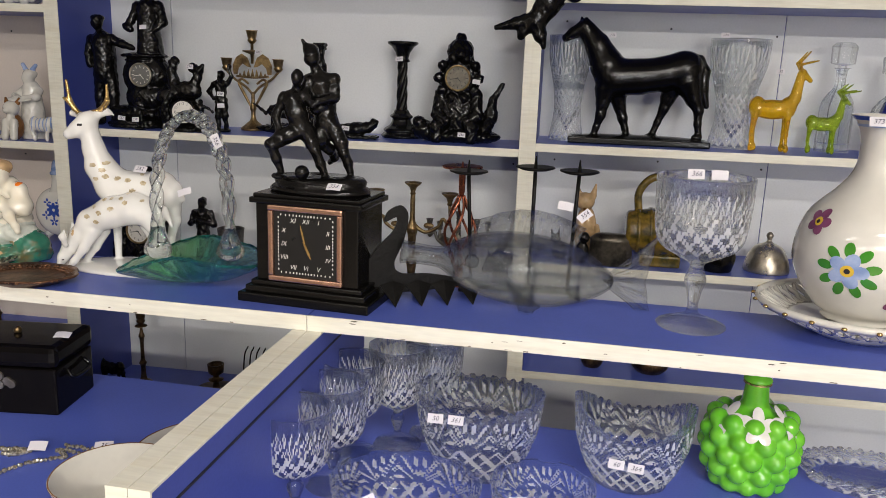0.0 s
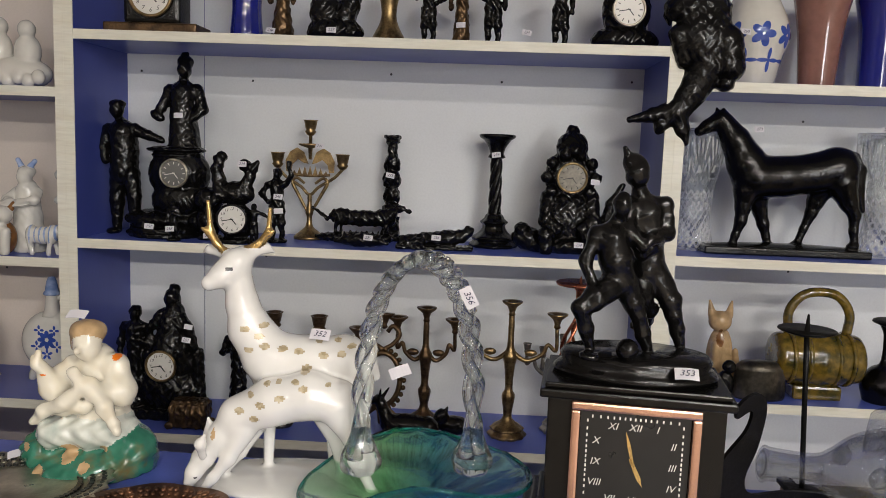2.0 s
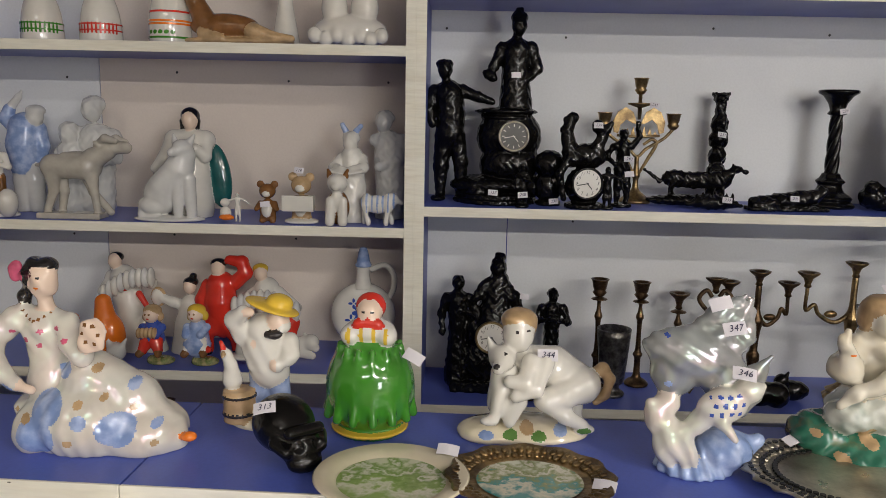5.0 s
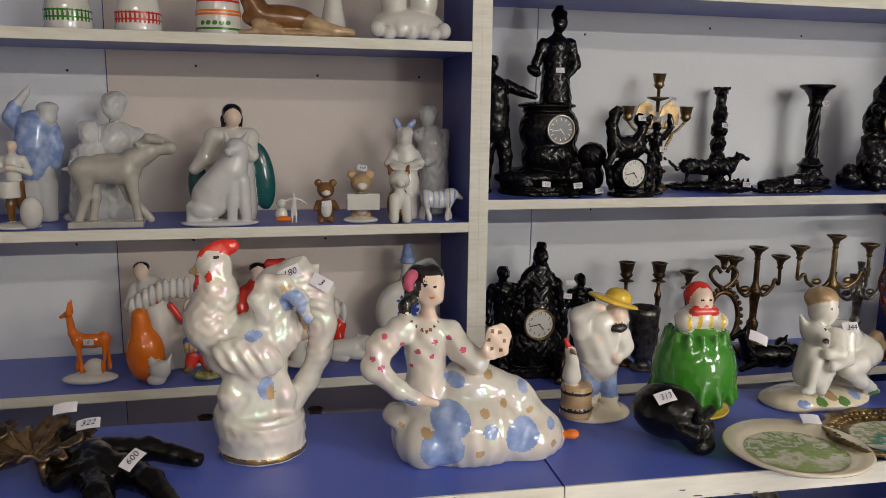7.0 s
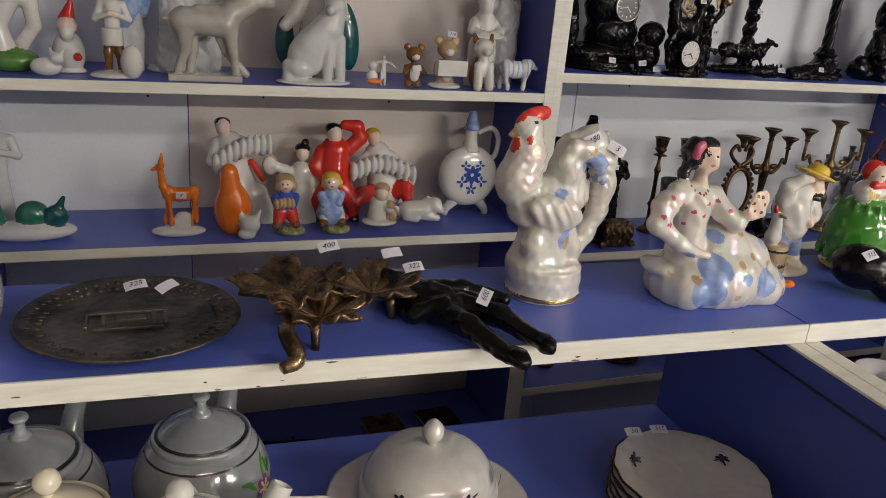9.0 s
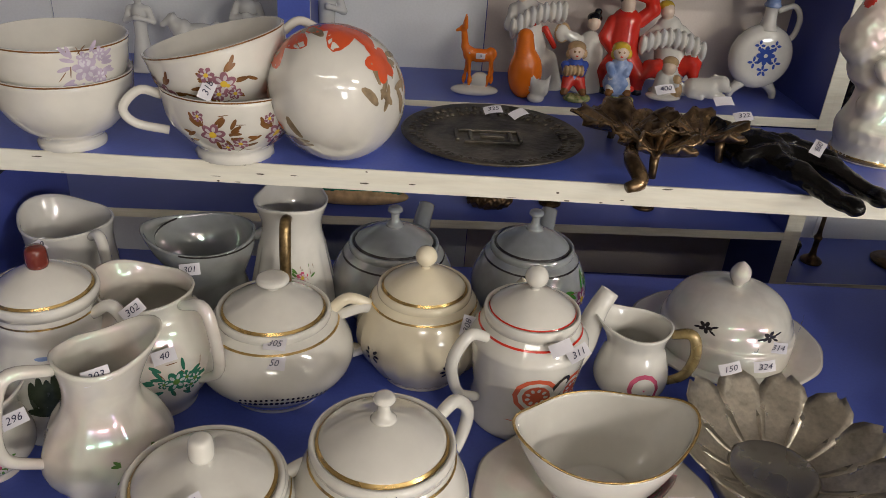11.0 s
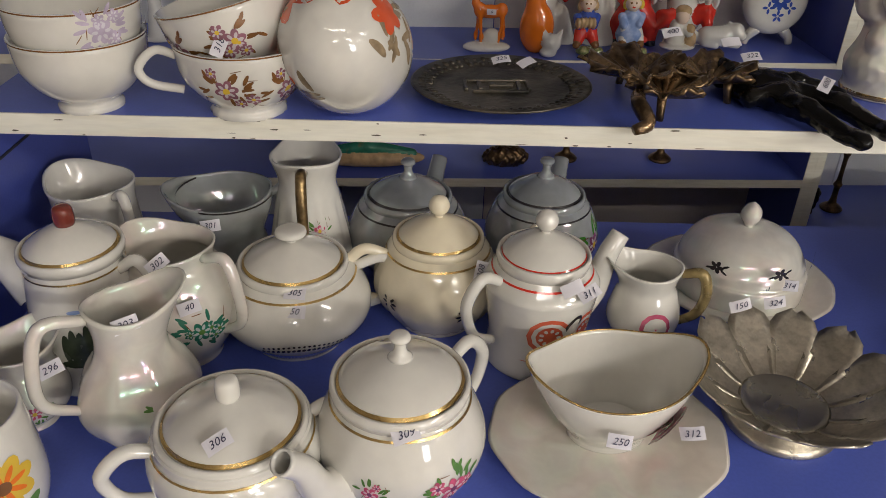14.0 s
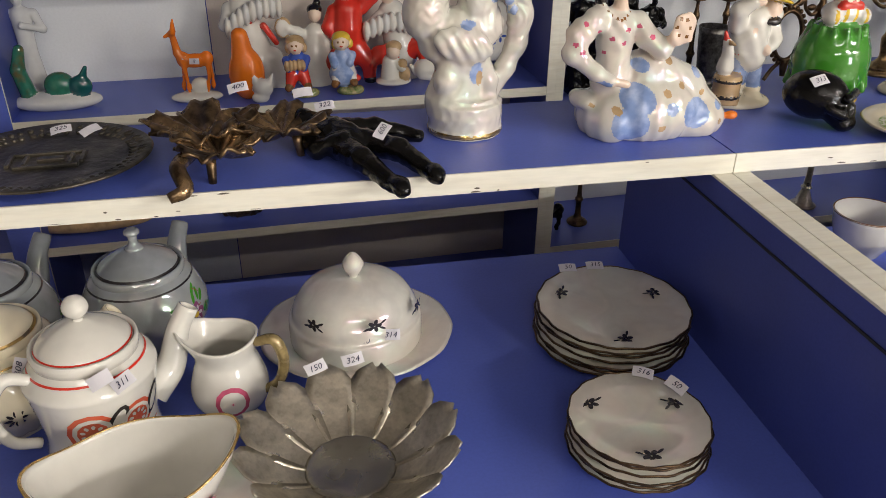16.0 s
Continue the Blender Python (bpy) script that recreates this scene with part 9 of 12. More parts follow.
crystal_vase(-0.060, 2.120, ZR2, 0.262, 0.056, "tall cut crystal vase with a narrow waist")
crystal_vase(0.352, 2.120, ZR2, 0.265, 0.072, "wide cut crystal vase with star cuts")
horse = [block((0.0, 0, 0.008), (0.172, 0.040, 0.008)),
         ell((0, 0, 0.016), (0.160, 0.034, 0.008)),
         *chain([(-0.191, 0.000, 0.255), (-0.176, 0.000, 0.266), (-0.148, 0.000, 0.281)], [0.0108, 0.0136, 0.0203], 0),
         ell((-0.150, 0.000, 0.275), (0.0203, 0.0149, 0.0190), 0),
         cap((-0.153, 0.004, 0.288), (-0.158, 0.004, 0.304), 0.0054, 0.0027, 0),
         cap((-0.143, -0.004, 0.288), (-0.146, -0.004, 0.303), 0.0054, 0.0027, 0),
         *chain([(-0.138, 0.000, 0.268), (-0.114, 0.000, 0.236), (-0.088, 0.000, 0.191), (-0.069, 0.000, 0.163)], [0.0217, 0.0298, 0.0407, 0.0461], 0),
         *chain([(-0.132, 0.000, 0.284), (-0.100, 0.000, 0.254), (-0.066, 0.000, 0.212)], [0.0068, 0.0081, 0.0095], 0),
         *chain([(-0.068, 0.000, 0.163), (-0.008, 0.000, 0.166), (0.051, 0.000, 0.175), (0.093, 0.000, 0.185)], [0.0474, 0.0434, 0.0420, 0.0461], 0),
         ell((0.102, 0.000, 0.191), (0.0434, 0.0434, 0.0407), 0),
         *chain([(-0.088, -0.010, 0.131), (-0.092, -0.012, 0.100), (-0.095, -0.014, 0.070), (-0.104, -0.014, 0.039), (-0.110, -0.014, 0.017)], [0.0271, 0.0163, 0.0122, 0.0081, 0.0081], 0),
         ell((-0.114, -0.016, 0.012), (0.0122, 0.0108, 0.0081), 0),
         *chain([(-0.059, 0.010, 0.128), (-0.048, 0.012, 0.091), (-0.039, 0.012, 0.063), (-0.031, 0.012, 0.037), (-0.025, 0.012, 0.017)], [0.0271, 0.0149, 0.0122, 0.0081, 0.0081], 0),
         ell((-0.025, 0.012, 0.014), (0.0122, 0.0108, 0.0081), 0),
         *chain([(0.078, 0.010, 0.153), (0.067, 0.012, 0.116), (0.060, 0.012, 0.091), (0.047, 0.012, 0.056), (0.037, 0.012, 0.027)], [0.0325, 0.0176, 0.0122, 0.0081, 0.0081], 0),
         ell((0.033, 0.012, 0.021), (0.0122, 0.0108, 0.0081), 0),
         *chain([(0.108, -0.010, 0.156), (0.125, -0.012, 0.117), (0.140, -0.012, 0.091), (0.141, -0.012, 0.057), (0.146, -0.012, 0.028)], [0.0352, 0.0190, 0.0122, 0.0088, 0.0081], 0),
         ell((0.141, -0.014, 0.025), (0.0122, 0.0108, 0.0081), 0),
         *chain([(0.109, 0.000, 0.205), (0.132, 0.000, 0.210), (0.148, 0.000, 0.184), (0.146, 0.000, 0.144), (0.159, 0.000, 0.101)], [0.0136, 0.0122, 0.0122, 0.0136, 0.0068], 0)]
iron("horse_statue", horse, 0.118, 2.075, ZR2, "black cast iron horse standing on a long base", "statue", rough=0.0, voxel=0.0018, k=0.006)


def glass_deer(x, y, h, mat, label):
    p = quadruped(h * 0.52, h * 0.56, neck=1.15, plump=0.8, leg=0.035, step=0.03)
    nx, nz = -0.22 * h, 0.75 * h
    for s in (-1, 1):
        p += chain([(nx, s * 0.008, nz), (nx + 0.01, s * 0.022, nz + 0.09 * h), (nx - 0.01, s * 0.030, nz + 0.20 * h)], [0.004, 0.003, 0.002], 1)
        p.append(cap((nx + 0.005, s * 0.018, nz + 0.08 * h), (nx - 0.03, s * 0.030, nz + 0.12 * h), 0.003, 0.002, 1))
    figure("glass_deer", p, [mat, mat], pose(x, y, ZR2, 0, 0, 172), label, "glass figurine", 0.0022, 0.004, group="glass deer")


glass_deer(0.428, 2.055, 0.250, AMBER, "amber glass deer with branching antlers")
glass_deer(0.548, 2.060, 0.175, LIME, "green and yellow glass fawn")


def decanter(x, y, z, h, r, label):
    ob = thing("decanter", pose(x, y, z), label, "decanter", "cut crystal on the wall shelves")
    prof = smooth_profile([(r, 0), (r, h * 0.08), (r * 0.98, h * 0.40), (r * 0.7, h * 0.52), (r * 0.34, h * 0.60), (r * 0.32, h * 0.74), (r * 0.5, h * 0.77)], 30)
    part("body", lathe_bm([(0, 0)] + prof + [(r * 0.3, h * 0.77), (r * 0.2, h * 0.62), (r * 0.85, h * 0.4), (r * 0.85, h * 0.08), (0, h * 0.06)], 8), CUT, ob)
    part("stopper", lathe_bm([(0, h * 0.70), (r * 0.22, h * 0.72), (r * 0.25, h * 0.79), (r * 0.70, h * 0.81), (r * 0.74, h * 0.96), (r * 0.5, h), (0, h)], 8), CUT, ob, "faceted crystal stopper")


decanter(0.600, 2.140, ZR2, 0.265, 0.042, "square-shouldered cut crystal decanter with stopper")
decanter(0.720, 2.120, ZR2, 0.240, 0.050, "cut crystal decanter with a wide stopper")
shelf_vase(0.70, 2.03, ZR2, [(0.030, 0), (0.036, 0.02), (0.045, 0.06), (0.040, 0.10), (0.032, 0.13)], COBALT, "cobalt blue glass jar with silver rim", "jar")
cat = [ell((0, 0, 0.07), (0.030, 0.024, 0.072), 0), ell((-0.006, -0.008, 0.155), (0.026, 0.022, 0.024), 0), cap((-0.024, -0.004, 0.17), (-0.030, 0, 0.20), 0.010, 0.003, 0), cap((0.014, -0.004, 0.17), (0.020, 0, 0.20), 0.010, 0.003, 0), cap((-0.012, -0.02, 0.10), (-0.012, -0.022, 0.01), 0.012, 0.010, 0), *chain([(0.02, 0, 0.02), (0.04, -0.01, 0.04), (0.03, -0.02, 0.09)], [0.010, 0.008, 0.006], 0)]
figure("cat_figurine", cat, [TAN, BROWN], pose(0.008, 2.085, ZR3) @ Matrix.Scale(0.95, 4), "tan ceramic cat sitting upright", "figurine", 0.0022, 0.006, paint=[((-0.006, -0.03, 0.12), (0.012, 0.02, 0.02), 1)])


def barrel_jug():
    ob = thing("barrel_jug", pose(0.195, 2.040, ZR3), "olive brown glazed barrel jug with a loop handle", "jug")
    bm = lathe_bm(smooth_profile([(0.0, -0.088), (0.046, -0.088), (0.054, -0.06), (0.062, -0.01), (0.062, 0.01), (0.054, 0.06), (0.046, 0.088), (0.0, 0.088)], 30), 44)
    bmesh.ops.transform(bm, matrix=pose(0, 0, 0.085, 0, 90, 0), verts=bm.verts)
    part("barrel", bm, OLIVE, ob, "", True)
    for x in (-0.06, -0.03, 0.03, 0.06):
        bm = lathe_bm([(0.053, -0.004), (0.0655 - abs(x) * 0.12, -0.004), (0.0655 - abs(x) * 0.12, 0.004), (0.053, 0.004)], 44, loop=True)
        bmesh.ops.transform(bm, matrix=pose(x, 0, 0.085, 0, 90, 0), verts=bm.verts)
        part("hoop", bm, OLIVE, ob, "", True)
    part("handle", tube_bm([(-0.060, 0, 0.135), (-0.062, 0, 0.185), (-0.03, 0, 0.222), (0.03, 0, 0.222), (0.062, 0, 0.185), (0.060, 0, 0.135)], 0.010, 10, 34), OLIVE, ob, "", True)
    part("stand", box_bm(-0.05, 0.05, -0.03, 0.03, 0, 0.03, 0.006), OLIVE, ob)


barrel_jug()
bx = thing("cast_box", pose(0.072, 2.010, ZR3), "dark cast metal box with rounded ends and relief", "box")
part("body", lathe_bm([(0, 0), (0.052, 0), (0.055, 0.006), (0.052, 0.06), (0.055, 0.066), (0.04, 0.078), (0, 0.08)], 32, sx=1, sy=0.5), PEWTER, bx, "", True)
iron("small_cat_casting", [ell((0, 0, 0.022), (0.020, 0.016, 0.024)), ell((-0.012, -0.008, 0.055), (0.013, 0.012, 0.013)), cap((-0.020, -0.006, 0.062), (-0.024, -0.004, 0.078), 0.004, 0.002), cap((-0.006, -0.006, 0.064), (-0.004, -0.004, 0.080), 0.004, 0.002)], -0.055, 2.030, ZR3, "small black cast iron cat", voxel=0.0018, rough=0.0003)
iron("small_cat_casting", [ell((0, 0, 0.028), (0.018, 0.016, 0.030)), ell((0.004, -0.008, 0.068), (0.014, 0.012, 0.014))], 0.0, 2.005, ZR3, "small black cast iron animal sitting", voxel=0.0018, rough=0.0005)
bl = thing("metal_bell", pose(0.462, 2.060, ZR3), "domed polished metal bell with a knob", "bell")
turned_part(bl, smooth_profile([(0.054, 0), (0.055, 0.006), (0.050, 0.03), (0.034, 0.060), (0.010, 0.072), (0.005, 0.080), (0.009, 0.090), (0.004, 0.098), (0, 0.099)], 30), SILVER, "dome")
oil = thing("oil_lamp", pose(0.335, 2.030, ZR3), "dark metal oil lamp with a narrow neck", "oil lamp")
turned_part(oil, smooth_profile([(0.036, 0), (0.038, 0.006), (0.044, 0.04), (0.026, 0.07), (0.008, 0.085), (0.007, 0.14), (0.014, 0.16), (0.016, 0.165)], 30), IRON, "body")
kt = thing("kettle", pose(0.585, 2.040, ZR3), "grey metal kettle with a short spout", "kettle")
turned_part(kt, smooth_profile([(0.040, 0), (0.050, 0.01), (0.050, 0.04), (0.030, 0.065), (0.010, 0.075), (0, 0.078)], 24), SILVER, "body")
part("spout", hollow_tube_bm([(0.040, 0, 0.03), (0.065, 0, 0.045), (0.080, 0, 0.075)], [0.014, 0.010, 0.007], 0.0015), SILVER, kt, "", True)


def hanging_mask():
    """A black head in profile with a flared neck, hung over the upright."""
    p = [ell((0.006, -0.010, 0.240), (0.0601, 0.0414, 0.0725), 0),
         ell((-0.006, 0.000, 0.295), (0.0663, 0.0414, 0.0477), 0),
         cap((0.048, -0.020, 0.234), (0.057, -0.020, 0.186), 0.0332, 0.0311, 0),
         cap((0.066, -0.020, 0.213), (0.079, -0.020, 0.203), 0.0124, 0.0073, 0),
         ell((0.064, -0.020, 0.173), (0.0145, 0.0186, 0.0104), 0),
         ell((0.051, -0.020, 0.153), (0.0186, 0.0207, 0.0145), 0),
         *chain([(0.016, 0.000, 0.187), (-0.010, -0.004, 0.136), (-0.037, -0.006, 0.096)], [0.0456, 0.0311, 0.0249], 0),
         *chain([(-0.037, -0.006, 0.098), (-0.082, -0.010, 0.089), (-0.128, -0.012, 0.079)], [0.0249, 0.0145, 0.0062], 0),
         *chain([(-0.037, -0.006, 0.096), (-0.025, -0.010, 0.063), (-0.016, -0.012, 0.038)], [0.0249, 0.0166, 0.0083], 0),
         *chain([(-0.042, -0.006, 0.090), (-0.064, -0.010, 0.070), (-0.069, -0.012, 0.059)], [0.0228, 0.0145, 0.0083], 0),
         cap((-0.046, -0.020, 0.247), (-0.031, -0.020, 0.194), 0.0186, 0.0145, 0),
         ell((0.007, -0.034, 0.220), (0.0124, 0.0104, 0.0093), 0)]
    iron("head_casting", p, -0.112, 1.985, 1.441, "large glossy black cast head in profile hung on the shelves", "wall mask", rough=0.0006, voxel=0.002,
         relief=lambda x, y, z: 0.0016 * np.clip((z - 0.24) / 0.03, 0, 1) * np.sin(z * 260) * np.sin(x * 240))


hanging_mask()
for x, prof, mat, lab in ((0.02, [(0.045, 0), (0.048, 0.01), (0.06, 0.06), (0.072, 0.11), (0.05, 0.17), (0.032, 0.19)], PORC, "white round vase with cobalt blue flowers"), (0.155, [(0.034, 0), (0.036, 0.01), (0.045, 0.12), (0.06, 0.2)], material("rose_glass", (0.42, 0.20, 0.16), 0.06, transmission=0.4, vary=0.2, coat=0.4), "rose brown glass vase"),
                          (0.275, [(0.034, 0), (0.036, 0.01), (0.04, 0.12), (0.055, 0.2)], COBALT, "tall cobalt blue glass vase"), (0.36, [(0.034, 0), (0.036, 0.01), (0.04, 0.12), (0.055, 0.2)], COBALT, "tall cobalt blue glass vase"), (0.46, [(0.034, 0), (0.036, 0.01), (0.04, 0.10), (0.05, 0.18)], COBALT, "tall cobalt blue glass vase")):
    v = shelf_vase(x, 2.07, ZR1, prof, mat, lab)
    if mat is PORC:
        t = Turned(smooth_profile(prof, 34))
        for th in (-2.4, -1.6, -0.8):
            painted("painted_petals", t, th, 0.10, petals(5, 0.014, 0.012, 0.008), BLUEG, v, 0.0006)
            painted("painted_leaves", t, th + 0.3, 0.05, petals(4, 0.012, 0.012, 0.004), BLUEG, v, 0.0006)


# left bay: porcelain
def porc(name, prims, x, y, z, mats, label, rz=0, voxel=0.0021, k=0.004, paint=(), scale=1.0, rough=0.0):
    return figure(name, prims, mats, pose(x, y, z, 0, 0, rz) @ Matrix.Scale(scale, 4), label, "figurine", voxel, k, rough, 110, paint, "porcelain figures in the wall shelves")


def moved(prims, d):
    d = np.array(d, float)
    return [(q[0], q[1] + d, (q[2] + d) if q[0] == "c" else q[2], *q[3:]) for q in prims]


def base(r, ry=None, m=0):
    return [ell((0, 0, 0.003), (r, ry or r * 0.7, 0.009), m)]


porc("drummer_boy_figurine", base(0.042) + human(0.160, 0, 3, 2, 1, (4, 4), feet=2) + [rod((0.0, -0.035, 0.06), 0.018, 0.03, 0), ell((0.03, -0.02, 0.03), (0.02, 0.02, 0.03), 0)], -2.262, 2.015, ZL2, [PORC, BROWN, PORC_G, SKIN], "white porcelain boy in brown trousers with a drum")
porc("clown_figurine", moved(human(0.060, 0, 0, 1, 0, (5, 5)), (0.010, 0, 0)) + [ell((-0.014, -0.004, 0.018), (0.012, 0.010, 0.014), 0), ell((-0.014, -0.006, 0.040), (0.010, 0.009, 0.009), 0), ell((-0.010, -0.012, 0.010), (0.016, 0.008, 0.006), 1)], -1.771, 2.010, ZL2, [PORC, ORANGE], "tiny white and red porcelain clown pair", voxel=0.0014, k=0.002)


def bear(h, mats, x, label, extra=()):
    k = h
    p = [ell((0, 0, 0.30 * k), (0.20 * k, 0.17 * k, 0.28 * k), 0), ell((0, -0.02 * k, 0.76 * k), (0.20 * k, 0.19 * k, 0.18 * k), 0), ell((0, -0.18 * k, 0.70 * k), (0.09 * k, 0.08 * k, 0.07 * k), 1), ell((0, -0.12 * k, 0.32 * k), (0.12 * k, 0.08 * k, 0.18 * k), 1)]
    for s in (-1, 1):
        p += [ell((s * 0.17 * k, 0, 0.92 * k), (0.09 * k, 0.05 * k, 0.09 * k), 0), cap((s * 0.17 * k, -0.03 * k, 0.46 * k), (s * 0.24 * k, -0.14 * k, 0.34 * k), 0.075 * k, 0.06 * k, 0), cap((s * 0.11 * k, 0, 0.12 * k), (s * 0.12 * k, -0.06 * k, 0.05 * k), 0.09 * k, 0.08 * k, 0)]
    porc("bear_figurine", p + list(extra), x, 2.010, ZL2, mats, label, voxel=0.0015, k=0.003)


bear(0.086, [BROWN, PORC], -1.698, "small brown porcelain bear cub")
bear(0.104, [TAN, PORC], -1.628, "white and tan porcelain bear with an accordion", [block((0, -0.035, 0.045), (0.032, 0.010, 0.016), 1), ell((0, 0, 0.004), (0.036, 0.024, 0.008), 1)])
porc("dog_figurine", [ell((0, 0, 0.035), (0.024, 0.022, 0.036), 1), ell((0, -0.01, 0.085), (0.021, 0.021, 0.020), 0), ell((0, -0.028, 0.080), (0.010, 0.010, 0.008), 0), cap((-0.016, -0.004, 0.10), (-0.020, -0.002, 0.112), 0.007, 0.003, 1), cap((0.016, -0.004, 0.10), (0.020, -0.002, 0.112), 0.007, 0.003, 1), cap((-0.012, -0.02, 0.05), (-0.013, -0.026, 0.008), 0.010, 0.010, 0), cap((0.012, -0.02, 0.05), (0.013, -0.026, 0.008), 0.010, 0.010, 0), ell((0.0, -0.016, 0.05), (0.012, 0.012, 0.024), 0)], -1.552, 2.005, ZL2, [PORC, BROWN], "white and brown porcelain puppy sitting", voxel=0.0016)
porc("worker_figurine", [ell((-0.032, 0.000, -0.008), (0.0473, 0.0315, 0.0105), 0),
     *chain([(-0.019, 0.000, 0.008), (-0.016, 0.000, 0.069), (-0.012, 0.000, 0.102)], [0.0189, 0.0231, 0.0273], 0),
     *chain([(-0.012, 0.000, 0.102), (-0.011, 0.000, 0.145), (-0.006, 0.000, 0.179)], [0.0315, 0.0378, 0.0357], 1),
     ell((0.020, -0.010, 0.204), (0.0168, 0.0189, 0.0210), 0),
     ell((0.019, -0.004, 0.218), (0.0200, 0.0200, 0.0126), 2),
     *chain([(-0.028, 0.000, 0.182), (-0.046, 0.000, 0.200), (-0.040, 0.000, 0.219)], [0.0189, 0.0158, 0.0126], 1),
     cap((-0.040, 0.000, 0.219), (-0.018, 0.000, 0.246), 0.0095, 0.0074, 0),
     cap((-0.018, 0.000, 0.246), (-0.010, 0.000, 0.260), 0.0053, 0.0021, 0),
     *chain([(0.019, 0.000, 0.177), (0.027, 0.000, 0.143), (0.023, 0.000, 0.112)], [0.0189, 0.0158, 0.0126], 1),
     *chain([(0.008, 0.000, 0.008), (0.006, 0.000, 0.069), (-0.002, 0.000, 0.102)], [0.0168, 0.0210, 0.0252], 0)], -2.235, 2.10, ZL2, [PORC_G, SOFTBLUE, PORC_G], "grey-white porcelain worker in a blue shirt, arm raised", voxel=0.0018)
porc("reading_pair_figurine", [ell((-0.032, 0.000, 0.003), (0.0601, 0.0437, 0.0175), 0),
     *chain([(0.006, 0.000, 0.020), (0.011, 0.000, 0.099), (0.017, 0.000, 0.155)], [0.0437, 0.0415, 0.0393], 0),
     cap((-0.011, 0.000, 0.166), (0.051, 0.000, 0.161), 0.0219, 0.0219, 0),
     ell((0.014, -0.010, 0.222), (0.0208, 0.0219, 0.0262), 0),
     ell((0.015, 0.000, 0.233), (0.0240, 0.0240, 0.0197), 0),
     *chain([(0.052, -0.004, 0.161), (0.063, -0.020, 0.123), (0.028, -0.040, 0.113)], [0.0197, 0.0175, 0.0131], 0),
     *chain([(-0.037, -0.020, 0.023), (-0.033, -0.020, 0.090), (-0.029, -0.020, 0.129)], [0.0393, 0.0350, 0.0306], 0),
     ell((-0.029, -0.030, 0.167), (0.0186, 0.0197, 0.0219), 0),
     ell((-0.032, -0.022, 0.180), (0.0208, 0.0208, 0.0164), 0),
     *chain([(-0.051, -0.020, 0.129), (-0.054, -0.040, 0.103), (-0.015, -0.060, 0.104)], [0.0164, 0.0142, 0.0109], 0),
     ell((0.000, -0.055, 0.106), (0.0284, 0.0197, 0.0055), 0, (25, 0, 0))], -2.115, 2.12, ZL2, [PORC_G], "grey-white porcelain woman and girl reading together", voxel=0.0018, rough=0.0009)
porc("moose_figurine", [block((-0.006, 0, 0.005), (0.066, 0.024, 0.007)),
     *chain([(0.111, 0.000, 0.147), (0.090, 0.000, 0.148), (0.072, 0.000, 0.142)], [0.0126, 0.0137, 0.0158], 0),
     *chain([(0.072, 0.000, 0.139), (0.044, 0.000, 0.124), (0.023, 0.000, 0.108)], [0.0179, 0.0221, 0.0263], 0),
     *chain([(0.030, 0.000, 0.106), (-0.006, 0.000, 0.106), (-0.041, 0.000, 0.106)], [0.0284, 0.0242, 0.0263], 0),
     cap((0.014, 0.000, 0.124), (-0.015, 0.000, 0.124), 0.0147, 0.0126, 0),
     *chain([(0.052, -0.006, 0.152), (0.075, -0.014, 0.166), (0.098, -0.020, 0.161)], [0.0053, 0.0084, 0.0063], 0),
     *chain([(0.065, 0.006, 0.154), (0.084, 0.016, 0.164), (0.104, 0.020, 0.158)], [0.0053, 0.0084, 0.0053], 0),
     cap((0.062, -0.010, 0.148), (0.053, -0.014, 0.157), 0.0063, 0.0032, 0),
     *chain([(0.040, -0.008, 0.089), (0.045, -0.008, 0.055), (0.050, -0.008, 0.015)], [0.0147, 0.0084, 0.0074], 0),
     *chain([(0.024, 0.010, 0.086), (0.034, 0.010, 0.053), (0.070, 0.010, 0.012)], [0.0137, 0.0084, 0.0074], 0),
     *chain([(-0.040, -0.008, 0.090), (-0.040, -0.008, 0.056), (-0.054, -0.008, 0.017)], [0.0168, 0.0095, 0.0074], 0),
     *chain([(-0.034, 0.010, 0.088), (-0.026, 0.010, 0.054), (-0.033, 0.010, 0.014)], [0.0158, 0.0095, 0.0074], 0),
     cap((-0.062, 0.000, 0.110), (-0.077, 0.000, 0.108), 0.0063, 0.0032, 0)], -2.100, 2.012, ZL2, [material("taupe_porcelain", (0.46, 0.43, 0.37), 0.12, vary=0.15, scale=20, coat=0.5)], "taupe porcelain moose on a long base", voxel=0.0016)
